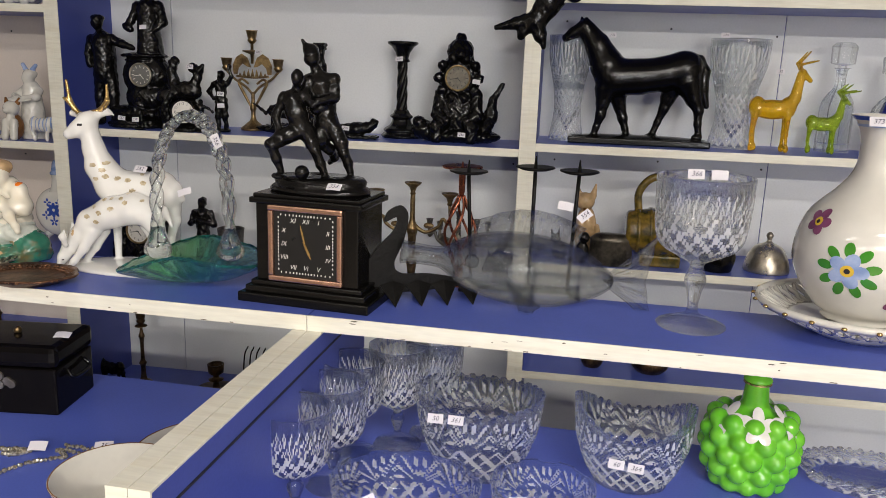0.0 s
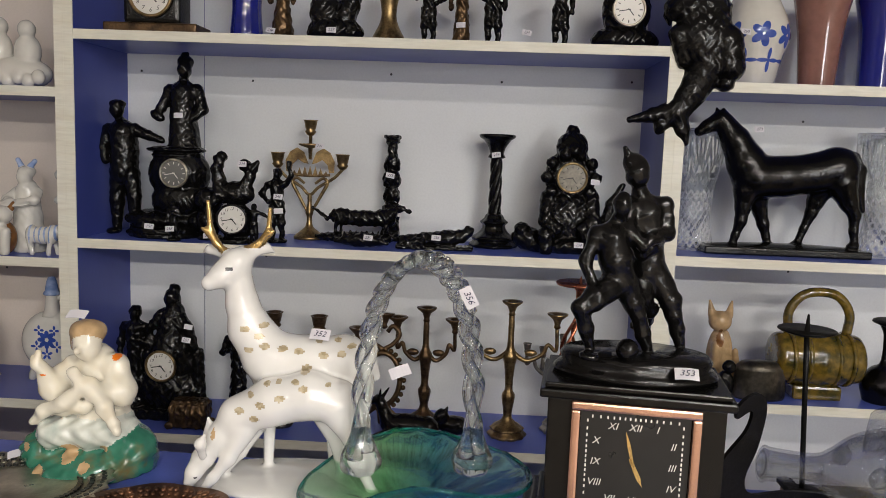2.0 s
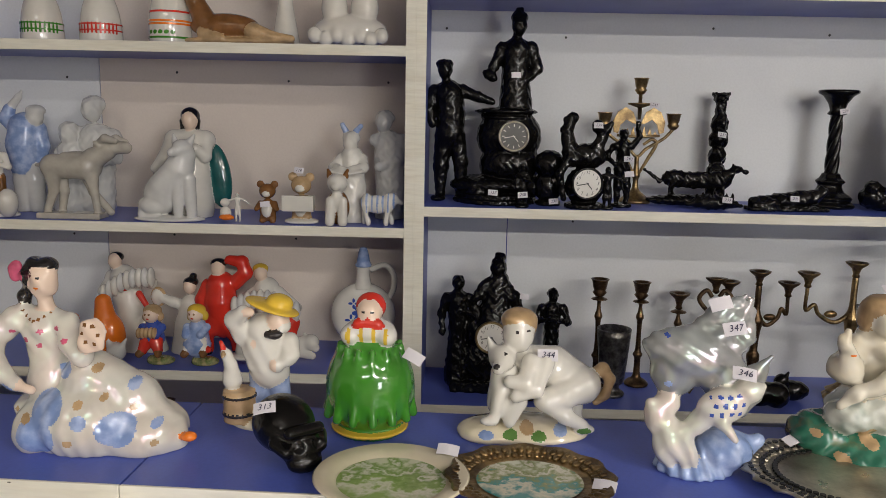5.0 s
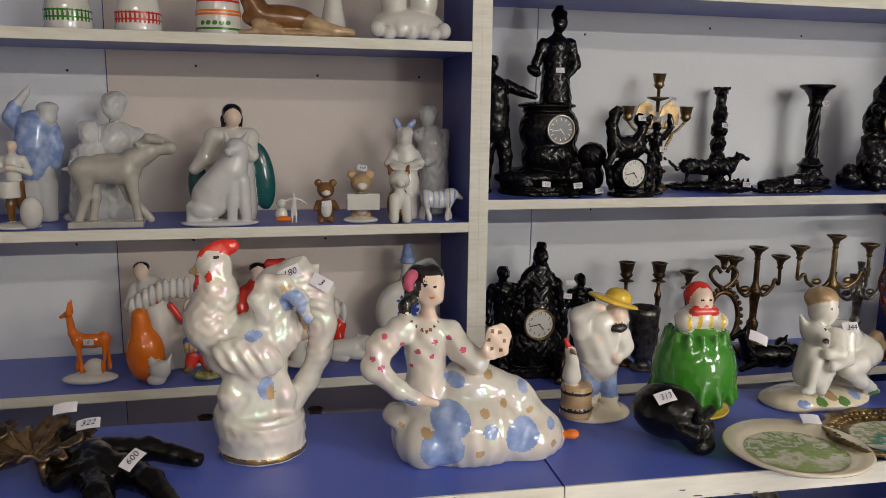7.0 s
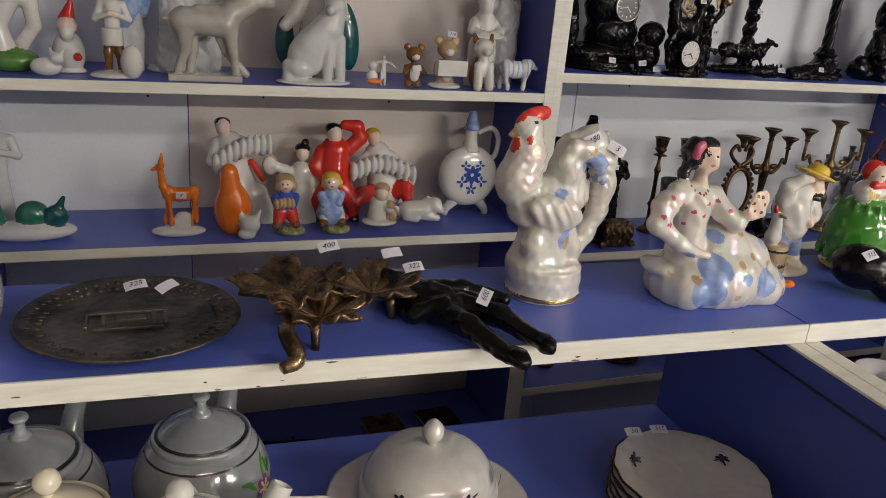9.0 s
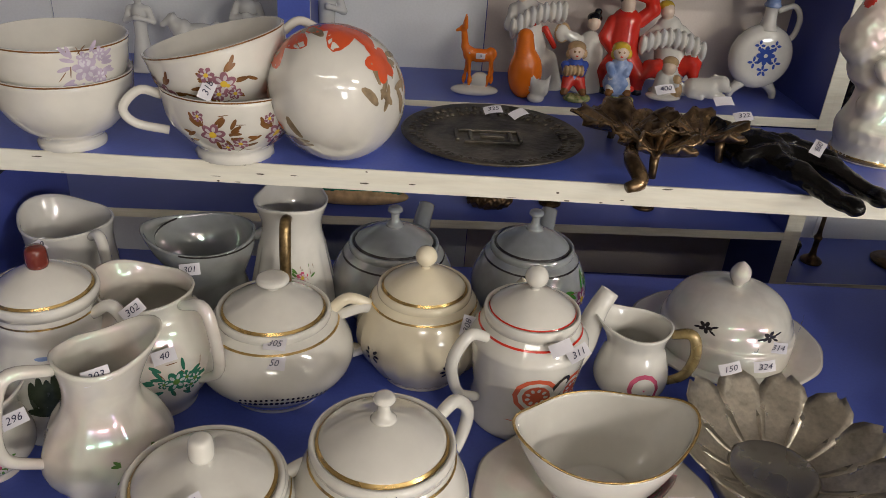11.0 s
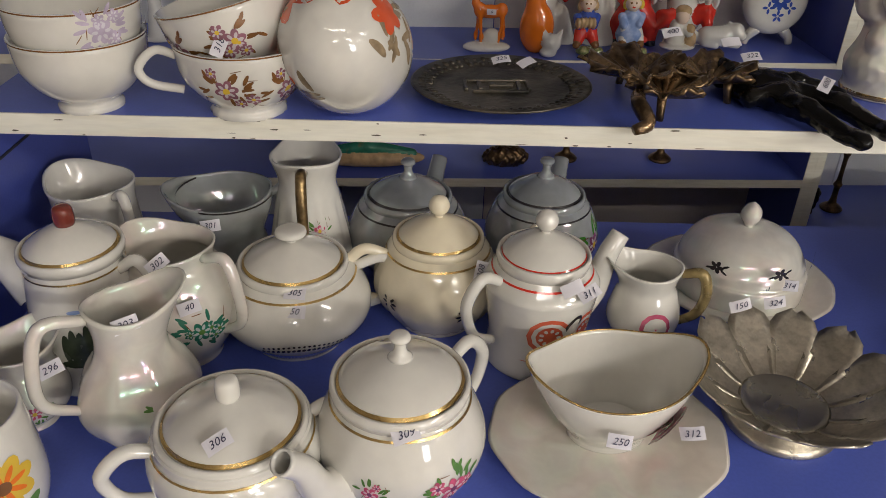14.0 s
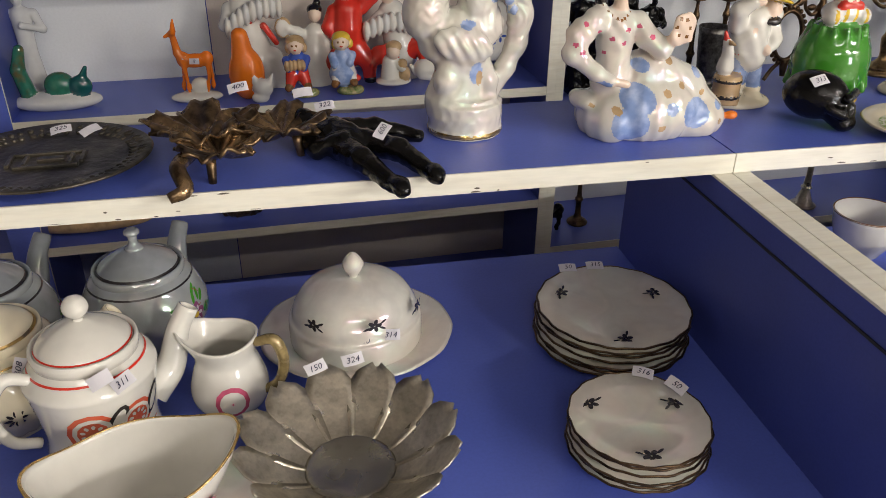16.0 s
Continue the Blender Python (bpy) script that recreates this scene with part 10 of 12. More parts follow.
porc("cloaked_lady_figurine", [ell((-0.016, 0.000, 0.001), (0.0609, 0.0378, 0.0105), 0),
     *chain([(-0.002, 0.000, 0.022), (0.001, 0.000, 0.091), (0.002, 0.000, 0.141)], [0.0504, 0.0420, 0.0357], 0),
     cap((-0.032, 0.000, 0.164), (0.034, 0.000, 0.164), 0.0210, 0.0210, 0),
     cap((0.002, -0.004, 0.183), (0.002, -0.004, 0.192), 0.0084, 0.0095, 3),
     ell((0.004, -0.008, 0.205), (0.0158, 0.0168, 0.0200), 3),
     ell((0.003, 0.000, 0.214), (0.0200, 0.0189, 0.0179), 2),
     cap((-0.013, 0.000, 0.202), (-0.014, 0.000, 0.183), 0.0074, 0.0042, 2),
     cap((0.017, 0.000, 0.203), (0.017, 0.000, 0.181), 0.0074, 0.0042, 2),
     *chain([(-0.034, -0.002, 0.160), (-0.052, -0.008, 0.123), (-0.071, -0.010, 0.103)], [0.0179, 0.0158, 0.0116], 0),
     *chain([(0.034, -0.002, 0.161), (0.038, -0.020, 0.131), (0.023, -0.034, 0.147)], [0.0168, 0.0137, 0.0105], 0),
     ell((0.056, 0.012, 0.087), (0.0273, 0.0168, 0.0694), 1, (0, -8, 0)),
     ell((-0.068, 0.014, 0.073), (0.0189, 0.0147, 0.0473), 1)], -1.878, 2.075, ZL2, [PORC, TEALG, BLACKG, SKIN], "white porcelain lady in a dark teal cloak", voxel=0.0016)
porc("hound_figurine", [ell((-0.017, 0.000, 0.004), (0.0735, 0.0357, 0.0084), 0),
     ell((-0.031, 0.000, 0.053), (0.0378, 0.0294, 0.0399), 0),
     *chain([(-0.025, 0.000, 0.069), (0.008, -0.004, 0.108), (0.019, -0.006, 0.135)], [0.0336, 0.0294, 0.0231], 0),
     ell((0.018, -0.010, 0.149), (0.0210, 0.0231, 0.0189), 0),
     cap((0.012, -0.020, 0.145), (0.004, -0.036, 0.142), 0.0126, 0.0084, 0),
     cap((0.002, -0.006, 0.161), (-0.002, -0.004, 0.176), 0.0073, 0.0031, 0),
     cap((0.033, -0.006, 0.164), (0.040, -0.004, 0.176), 0.0073, 0.0031, 0),
     cap((0.026, -0.008, 0.086), (0.033, -0.010, 0.015), 0.0157, 0.0105, 0),
     cap((0.007, -0.014, 0.081), (0.007, -0.016, 0.013), 0.0147, 0.0094, 0),
     *chain([(-0.063, -0.004, 0.032), (-0.068, -0.010, 0.013), (-0.039, -0.016, 0.009)], [0.0168, 0.0105, 0.0084], 0),
     ell((-0.046, -0.014, 0.031), (0.0252, 0.0168, 0.0189), 0)], -1.885, 2.008, ZL2, [PORC_G], "grey-white porcelain hound sitting upright", voxel=0.0016)
porc("reading_girl_figurine", [ell((-0.002, 0.000, -0.003), (0.0420, 0.0315, 0.0095), 0),
     *chain([(-0.005, 0.000, 0.013), (-0.005, 0.000, 0.078), (-0.005, 0.000, 0.137)], [0.0357, 0.0294, 0.0231], 0),
     ell((-0.007, -0.008, 0.165), (0.0158, 0.0168, 0.0179), 0),
     ell((-0.006, 0.000, 0.176), (0.0189, 0.0189, 0.0137), 0),
     cap((-0.018, 0.000, 0.190), (-0.025, 0.000, 0.202), 0.0063, 0.0053, 1),
     cap((0.004, 0.000, 0.190), (0.013, 0.000, 0.200), 0.0063, 0.0053, 1),
     *chain([(-0.027, 0.000, 0.131), (-0.040, -0.020, 0.115), (-0.022, -0.040, 0.111)], [0.0126, 0.0105, 0.0084], 0),
     *chain([(0.016, 0.000, 0.131), (0.022, -0.020, 0.115), (-0.001, -0.040, 0.111)], [0.0126, 0.0105, 0.0084], 0),
     ell((-0.013, -0.044, 0.110), (0.0378, 0.0147, 0.0042), 0, (25, 0, 0))], -1.525, 2.055, ZL2, [PORC, SOFTBLUE], "white porcelain girl reading with a blue bow", voxel=0.0016, rough=0.0004)
porc("seated_woman_figurine", [*chain([(0.006, 0.000, 0.003), (0.009, 0.000, 0.071), (0.005, 0.000, 0.133), (0.001, 0.000, 0.164)], [0.0328, 0.0328, 0.0328, 0.0284], 0),
     cap((-0.024, 0.000, 0.169), (0.028, 0.000, 0.170), 0.0153, 0.0153, 0),
     ell((-0.007, -0.008, 0.208), (0.0175, 0.0186, 0.0219), 0),
     ell((-0.005, 0.000, 0.218), (0.0208, 0.0208, 0.0164), 0),
     *chain([(0.028, 0.000, 0.167), (0.023, -0.016, 0.128), (-0.015, -0.034, 0.114)], [0.0142, 0.0131, 0.0098], 0)], -1.462, 2.12, ZL2, [PORC_G], "grey-white porcelain woman standing behind a girl", voxel=0.0018, rough=0.0009)
zb = quadruped(0.085, 0.060, neck=0.05, plump=1.5, leg=0.07, head_up=0.9)
zb = [(q[0], q[1] * (-1, 1, 1), (q[2] * (-1, 1, 1)) if q[0] == "c" else q[2], *q[3:]) for q in zb]
porc("striped_animal_figurine", zb, -1.470, 2.005, ZL2, [PORC, SOFTBLUE], "white porcelain animal with soft blue stripes", voxel=0.0015, paint=[((0.011 * i, 0, 0.055), (0.002, 0.05, 0.03), 1) for i in range(-3, 4)])
porc("gnome_figurine", base(0.028) + [ell((0, 0, 0.035), (0.028, 0.024, 0.038), 0), ell((0, -0.008, 0.082), (0.017, 0.016, 0.016), 2), cap((0, 0, 0.095), (0.008, 0, 0.125), 0.014, 0.004, 1), ell((0.016, -0.024, 0.03), (0.007, 0.007, 0.007), 1), ell((0, -0.018, 0.07), (0.012, 0.010, 0.014), 0)], -2.338, 2.060, ZL2, [PORC, RED, SKIN], "small porcelain gnome with a red cap", voxel=0.0016)
porc("kitten_figurine", [ell((0, 0, 0.016), (0.026, 0.016, 0.016), 0), ell((0.018, -0.008, 0.032), (0.012, 0.011, 0.011), 0), cap((0.010, -0.006, 0.040), (0.008, -0.004, 0.048), 0.004, 0.002, 0), cap((0.026, -0.006, 0.040), (0.030, -0.004, 0.048), 0.004, 0.002, 0)], -2.372, 2.005, ZL2, [PORC], "small white porcelain kitten lying down", voxel=0.0014)
porc("swan_figurine", [ell((0, 0, 0.02), (0.045, 0.03, 0.022), 1), *chain([(-0.01, 0, 0.03), (-0.02, 0, 0.08), (0.01, 0, 0.13), (0.035, 0, 0.12), (0.04, 0, 0.08), (0.02, 0, 0.05)], [0.020, 0.018, 0.016, 0.014, 0.012, 0.012], 0)], -2.430, 2.050, ZL2, [PORC, LEAFG], "white porcelain swan vase on a pale green base")

# porcelain on the upper shelf
for x, m2, lab in ((-2.155, GREENG, "porcelain lady in a green striped white dress"), (-2.035, RED, "porcelain lady in a white dress with red lines")):
    prof = smooth_profile([(0.040, 0), (0.042, 0.006), (0.036, 0.06), (0.020, 0.11), (0.022, 0.14), (0.010, 0.155), (0.016, 0.175), (0.010, 0.195), (0.0, 0.198)], 34)
    ob = thing("dressed_lady_figurine", pose(x, 2.030, ZL1), lab, "figurine", "porcelain figures in the wall shelves")
    part("body", lathe_bm([(0, 0)] + prof, 40), PORC, ob, "", True)
    t = Turned(prof)
    for z in (0.014, 0.022, 0.034):
        band(t, z, 0.003, m2, ob)
    painted("painted_stripes", t, -1.57, 0.02, [(u * 0.008, 0, 0.0022, 0.018, 0) for u in range(-6, 7)], m2, ob, 0.0006)
hb = thing("house_bottle", pose(-1.892, 2.025, ZL1), "white porcelain bottle painted with red and green bands", "bottle")
prof = smooth_profile([(0.040, 0), (0.042, 0.006), (0.040, 0.05), (0.032, 0.09), (0.014, 0.12), (0.012, 0.15)], 30)
part("body", lathe_bm([(0, 0)] + prof, 40), PORC, hb, "", True)
t = Turned(prof)
for z, mm in ((0.010, GREENG), (0.036, ORANGE), (0.042, ORANGE), (0.060, RED)):
    band(t, z, 0.004, mm, hb)
painted("painted_spots", t, -1.7, 0.020, [(0.012 * i, 0, 0.005, 0.004, 20) for i in range(-2, 3)], GREENG, hb)
porc("lying_dog_figurine", [ell((0, 0, 0.006), (0.12, 0.03, 0.010), 1), ell((-0.02, 0, 0.035), (0.07, 0.026, 0.026), 0), *chain([(-0.06, 0, 0.045), (-0.08, 0, 0.085), (-0.082, -0.006, 0.10)], [0.024, 0.018, 0.018], 0), cap((-0.085, -0.01, 0.10), (-0.108, -0.014, 0.092), 0.013, 0.008, 0), *chain([(0.04, -0.01, 0.025), (0.08, -0.014, 0.014), (0.115, -0.014, 0.012)], [0.018, 0.012, 0.008], 1), *chain([(-0.06, -0.015, 0.02), (-0.02, -0.025, 0.010)], [0.012, 0.008], 1)], -1.760, 2.020, ZL1, [BROWN, TAN], "brown and tan porcelain dog lying down")
porc("robed_figure_figurine", base(0.04) + human(0.19, dress=0.16, arms=(4, 4)), -1.672, 2.085, ZL1, [PORC], "white porcelain figure in a long robe")
porc("white_group_figurine", [ell((0, 0, 0.03), (0.075, 0.045, 0.036)), ell((-0.03, -0.01, 0.075), (0.026, 0.024, 0.040)), ell((0.03, -0.01, 0.075), (0.028, 0.024, 0.036)), ell((-0.03, -0.012, 0.125), (0.018, 0.018, 0.020)), ell((0.03, -0.012, 0.12), (0.018, 0.018, 0.020)), *[ell((0.022 * i, -0.035, 0.012 + 0.008 * (i % 2)), (0.014, 0.012, 0.016)) for i in range(-3, 4)]], -1.530, 2.030, ZL1, [PORC], "white porcelain group of rounded figures")

# left bay, lower shelf
porc("fawn_figurine", moved(quadruped(0.088, 0.085, 0, neck=1.25, plump=0.8, leg=0.040, head_up=0.5), (0.005, 0, 0.022)) + [ell((0, 0, 0.008), (0.052, 0.024, 0.012), 1), ell((0.01, 0.0, 0.03), (0.020, 0.012, 0.018), 1)] + [cap((-0.030, s * 0.006, 0.142), (-0.028, s * 0.010, 0.164), 0.006, 0.002, 0) for s in (-1, 1)], -2.160, 2.035, ZL3, [ORANGE, PORC], "orange porcelain fawn with white spots on a white base", voxel=0.0016,
     paint=[((0.006 * i, -0.02, 0.09 + 0.005 * (i % 3)), (0.0018, 0.012, 0.0018), 1) for i in range(-3, 6)])
porc("orange_cat_vase", [ell((0, 0, 0.045), (0.032, 0.028, 0.048), 0), cap((-0.004, 0, 0.08), (-0.006, 0, 0.112), 0.020, 0.015, 0), ell((0.026, -0.026, 0.024), (0.018, 0.016, 0.017), 1), cap((0.014, -0.026, 0.036), (0.010, -0.024, 0.048), 0.006, 0.002, 1), cap((0.038, -0.026, 0.036), (0.044, -0.024, 0.048), 0.006, 0.002, 1), ell((0.02, -0.03, 0.008), (0.016, 0.012, 0.010), 1)], -2.055, 2.030, ZL3, [ORANGE, PORC_G], "orange glazed bottle with a white cat face", voxel=0.0017, scale=1.15)




porc("accordion_player_figurine", [*chain([(-0.016, 0.000, -0.012), (-0.021, 0.000, 0.051), (-0.038, 0.000, 0.114), (-0.046, 0.000, 0.163)], [0.0404, 0.0404, 0.0333, 0.0309], 0),
     cap((-0.071, 0.000, 0.165), (-0.022, 0.000, 0.167), 0.0166, 0.0166, 0),
     cap((0.027, -0.010, -0.004), (0.005, -0.010, 0.061), 0.0262, 0.0262, 0),
     cap((-0.056, -0.004, 0.186), (-0.059, -0.004, 0.194), 0.0083, 0.0095, 3),
     ell((-0.061, -0.008, 0.203), (0.0143, 0.0155, 0.0178), 3),
     ell((-0.061, 0.000, 0.211), (0.0166, 0.0166, 0.0119), 4),
     cap((-0.071, 0.000, 0.163), (-0.084, -0.020, 0.136), 0.0155, 0.0131, 0),
     cap((-0.019, 0.000, 0.165), (0.024, -0.020, 0.158), 0.0155, 0.0131, 0),
     ell((-0.078, -0.034, 0.133), (0.0077, 0.0143, 0.0226), 0),
     ell((-0.065, -0.034, 0.143), (0.0077, 0.0143, 0.0226), 2),
     ell((-0.052, -0.034, 0.152), (0.0077, 0.0143, 0.0226), 0),
     ell((-0.039, -0.034, 0.160), (0.0077, 0.0143, 0.0226), 2),
     ell((-0.025, -0.034, 0.166), (0.0077, 0.0143, 0.0226), 0),
     ell((-0.012, -0.034, 0.170), (0.0077, 0.0143, 0.0226), 2),
     ell((0.002, -0.034, 0.172), (0.0077, 0.0143, 0.0226), 0),
     ell((0.015, -0.034, 0.173), (0.0077, 0.0143, 0.0226), 2),
     ell((0.029, -0.034, 0.174), (0.0077, 0.0143, 0.0226), 0),
     cap((-0.005, -0.020, 0.133), (0.018, -0.024, 0.097), 0.0071, 0.0059, 1),
     cap((-0.032, -0.030, 0.146), (-0.034, -0.020, 0.162), 0.0048, 0.0048, 1)], -2.005, 2.115, ZL3, [PORC, RED, PORC_G, SKIN, BLACKG], "white porcelain seated accordion player with black hair", voxel=0.0017)
porc("accordion_player_figurine", [*chain([(-0.044, 0.000, 0.052), (-0.058, 0.000, 0.111), (-0.066, 0.000, 0.143)], [0.0370, 0.0320, 0.0296], 0),
     cap((-0.080, -0.008, 0.153), (-0.059, -0.008, 0.154), 0.0099, 0.0099, 7),
     ell((-0.077, -0.008, 0.181), (0.0148, 0.0160, 0.0172), 3),
     ell((-0.079, 0.000, 0.191), (0.0172, 0.0172, 0.0123), 5),
     ell((-0.129, -0.036, 0.113), (0.0086, 0.0148, 0.0222), 0),
     ell((-0.115, -0.036, 0.119), (0.0086, 0.0148, 0.0222), 2),
     ell((-0.101, -0.036, 0.124), (0.0086, 0.0148, 0.0222), 0),
     ell((-0.086, -0.036, 0.128), (0.0086, 0.0148, 0.0222), 2),
     ell((-0.072, -0.036, 0.130), (0.0086, 0.0148, 0.0222), 0),
     ell((-0.056, -0.036, 0.129), (0.0086, 0.0148, 0.0222), 2),
     ell((-0.041, -0.036, 0.126), (0.0086, 0.0148, 0.0222), 0),
     ell((-0.025, -0.036, 0.121), (0.0086, 0.0148, 0.0222), 2),
     ell((-0.009, -0.036, 0.114), (0.0086, 0.0148, 0.0222), 0),
     ell((0.008, -0.036, 0.105), (0.0086, 0.0148, 0.0222), 2),
     *chain([(-0.061, -0.010, 0.055), (-0.101, -0.030, 0.059), (-0.121, -0.040, 0.044)], [0.0246, 0.0197, 0.0123], 6),
     *chain([(-0.035, -0.010, 0.059), (-0.006, -0.030, 0.075), (-0.003, -0.040, 0.052)], [0.0246, 0.0197, 0.0123], 6),
     cap((-0.091, -0.006, 0.137), (-0.123, -0.020, 0.117), 0.0148, 0.0123, 0),
     cap((-0.039, -0.006, 0.139), (0.005, -0.020, 0.108), 0.0148, 0.0123, 0),
     ell((-0.035, 0.000, -0.006), (0.0542, 0.0370, 0.0197), 0)], -1.665, 2.12, ZL3, [PORC, RED, PORC_G, SKIN, BLACKG, YELLOW, RED, BLUEG], "white porcelain blond accordion player in red boots", voxel=0.0017)
porc("red_shirt_man_figurine", [ell((-0.033, 0.000, -0.011), (0.0475, 0.0309, 0.0119), 0),
     *chain([(-0.038, 0.000, 0.065), (-0.047, 0.000, 0.116), (-0.046, 0.000, 0.154)], [0.0333, 0.0356, 0.0321], 1),
     ell((-0.049, -0.008, 0.192), (0.0154, 0.0166, 0.0190), 2),
     ell((-0.050, 0.000, 0.203), (0.0178, 0.0178, 0.0119), 3),
     *chain([(-0.015, 0.000, 0.159), (0.010, 0.000, 0.182), (0.003, 0.000, 0.207), (-0.025, 0.000, 0.211)], [0.0166, 0.0154, 0.0143, 0.0107], 1),
     *chain([(-0.074, 0.000, 0.153), (-0.089, -0.006, 0.120), (-0.070, -0.012, 0.093)], [0.0154, 0.0143, 0.0107], 1),
     *chain([(-0.058, -0.010, 0.067), (-0.080, -0.020, 0.050), (-0.073, -0.020, 0.013)], [0.0261, 0.0202, 0.0131], 1),
     *chain([(-0.028, -0.010, 0.068), (-0.005, -0.020, 0.045), (-0.004, -0.020, 0.009)], [0.0261, 0.0202, 0.0131], 1),
     cap((-0.074, -0.020, 0.017), (-0.076, -0.024, 0.001), 0.0131, 0.0119, 3),
     cap((-0.005, -0.020, 0.015), (-0.002, -0.024, -0.000), 0.0131, 0.0119, 3)], -1.785, 2.11, ZL3, [PORC, RED, SKIN, BLACKG], "porcelain dancer in a bright red shirt, arm on head", voxel=0.0017)
porc("dancing_girl_figurine", [*chain([(-0.014, 0.000, -0.005), (-0.013, 0.000, 0.061), (-0.012, 0.000, 0.106)], [0.0452, 0.0357, 0.0238], 0),
     ell((-0.011, -0.006, 0.148), (0.0143, 0.0155, 0.0166), 1),
     ell((-0.010, 0.000, 0.158), (0.0166, 0.0166, 0.0119), 2),
     ell((-0.004, 0.000, 0.172), (0.0083, 0.0083, 0.0071), 2),
     *chain([(-0.030, 0.000, 0.103), (-0.051, -0.010, 0.114), (-0.070, -0.014, 0.123)], [0.0131, 0.0119, 0.0095], 0),
     cap((0.004, 0.000, 0.104), (0.008, -0.010, 0.084), 0.0131, 0.0107, 0),
     ell((-0.080, -0.012, 0.125), (0.0178, 0.0059, 0.0226), 3),
     ell((-0.081, -0.015, 0.125), (0.0131, 0.0059, 0.0178), 0)], -1.890, 2.115, ZL3, [PORC, SKIN, BLACKG, TAN], "white porcelain dancing girl with a tambourine", voxel=0.0016)
porc("child_figurine", [ell((0, 0, 0.005), (0.030, 0.024, 0.010), 3),
     ell((-0.014, -0.008, 0.010), (0.012, 0.012, 0.009), 3),
     ell((0.016, -0.008, 0.009), (0.012, 0.012, 0.008), 3),
     cap((-0.013, 0.000, 0.055), (-0.013, 0.000, 0.077), 0.0229, 0.0194, 0),
     cap((-0.025, -0.012, 0.048), (-0.031, -0.020, 0.033), 0.0149, 0.0103, 1),
     cap((-0.005, -0.012, 0.049), (0.002, -0.020, 0.034), 0.0149, 0.0103, 1),
     cap((-0.031, -0.022, 0.031), (-0.036, -0.028, 0.026), 0.0080, 0.0080, 5),
     cap((0.002, -0.022, 0.032), (0.005, -0.028, 0.027), 0.0080, 0.0080, 5),
     ell((-0.015, -0.008, 0.107), (0.0160, 0.0160, 0.0160), 2),
     ell((-0.014, 0.000, 0.115), (0.0194, 0.0194, 0.0137), 4),
     ell((-0.029, 0.000, 0.101), (0.0069, 0.0092, 0.0103), 4),
     ell((0.003, 0.000, 0.102), (0.0069, 0.0092, 0.0103), 4),
     cap((-0.035, -0.004, 0.078), (-0.033, -0.020, 0.065), 0.0092, 0.0080, 0),
     cap((0.006, -0.004, 0.079), (-0.001, -0.020, 0.066), 0.0092, 0.0080, 0),
     ell((-0.036, -0.024, 0.071), (0.0051, 0.0103, 0.0114), 7),
     ell((-0.028, -0.024, 0.072), (0.0051, 0.0103, 0.0114), 7),
     ell((-0.020, -0.024, 0.072), (0.0051, 0.0103, 0.0114), 7),
     ell((-0.011, -0.024, 0.072), (0.0051, 0.0103, 0.0114), 7),
     ell((-0.003, -0.024, 0.072), (0.0051, 0.0103, 0.0114), 7)], -1.938, 2.02, ZL3, [BLUEG, RED, SKIN, GRASSG, TAN, BROWN, RED, TAN], "painted porcelain child with an accordion on grass", voxel=0.0014, k=0.003, paint=[((-0.022, -0.020, 0.111), (0.0023, 0.01, 0.0023), 5), ((-0.013, -0.020, 0.111), (0.0023, 0.01, 0.0023), 5), ((-0.017, -0.020, 0.102), (0.0034, 0.01, 0.0018), 6)])
porc("child_figurine", [ell((0, 0, 0.005), (0.030, 0.024, 0.010), 3),
     ell((-0.014, -0.008, 0.010), (0.012, 0.012, 0.009), 3),
     ell((0.016, -0.008, 0.009), (0.012, 0.012, 0.008), 3),
     cap((-0.013, 0.000, 0.058), (-0.013, 0.000, 0.080), 0.0229, 0.0194, 0),
     cap((-0.025, -0.012, 0.051), (-0.031, -0.020, 0.036), 0.0149, 0.0103, 1),
     cap((-0.005, -0.012, 0.052), (0.003, -0.020, 0.037), 0.0149, 0.0103, 1),
     cap((-0.031, -0.022, 0.034), (-0.036, -0.028, 0.028), 0.0080, 0.0080, 5),
     cap((0.002, -0.022, 0.035), (0.005, -0.028, 0.029), 0.0080, 0.0080, 5),
     ell((-0.016, -0.008, 0.110), (0.0160, 0.0160, 0.0160), 2),
     ell((-0.015, 0.000, 0.118), (0.0194, 0.0194, 0.0137), 4),
     ell((-0.029, 0.000, 0.105), (0.0069, 0.0092, 0.0103), 4),
     ell((0.003, 0.000, 0.106), (0.0069, 0.0092, 0.0103), 4),
     cap((-0.035, -0.004, 0.081), (-0.034, -0.020, 0.068), 0.0092, 0.0080, 0),
     cap((0.006, -0.004, 0.082), (-0.002, -0.020, 0.069), 0.0092, 0.0080, 0),
     cap((-0.015, -0.004, 0.046), (-0.015, 0.000, 0.076), 0.0297, 0.0183, 0),
     ell((0.013, -0.020, 0.037), (0.0080, 0.0080, 0.0069), 6)], -1.842, 2.02, ZL3, [SOFTBLUE, PORC, SKIN, GRASSG, YELLOW, BROWN, RED, TAN], "painted porcelain girl in a pale blue dress on grass", voxel=0.0014, k=0.003, paint=[((-0.024, -0.020, 0.114), (0.0023, 0.01, 0.0023), 5), ((-0.014, -0.020, 0.114), (0.0023, 0.01, 0.0023), 5), ((-0.018, -0.020, 0.105), (0.0034, 0.01, 0.0018), 6)])
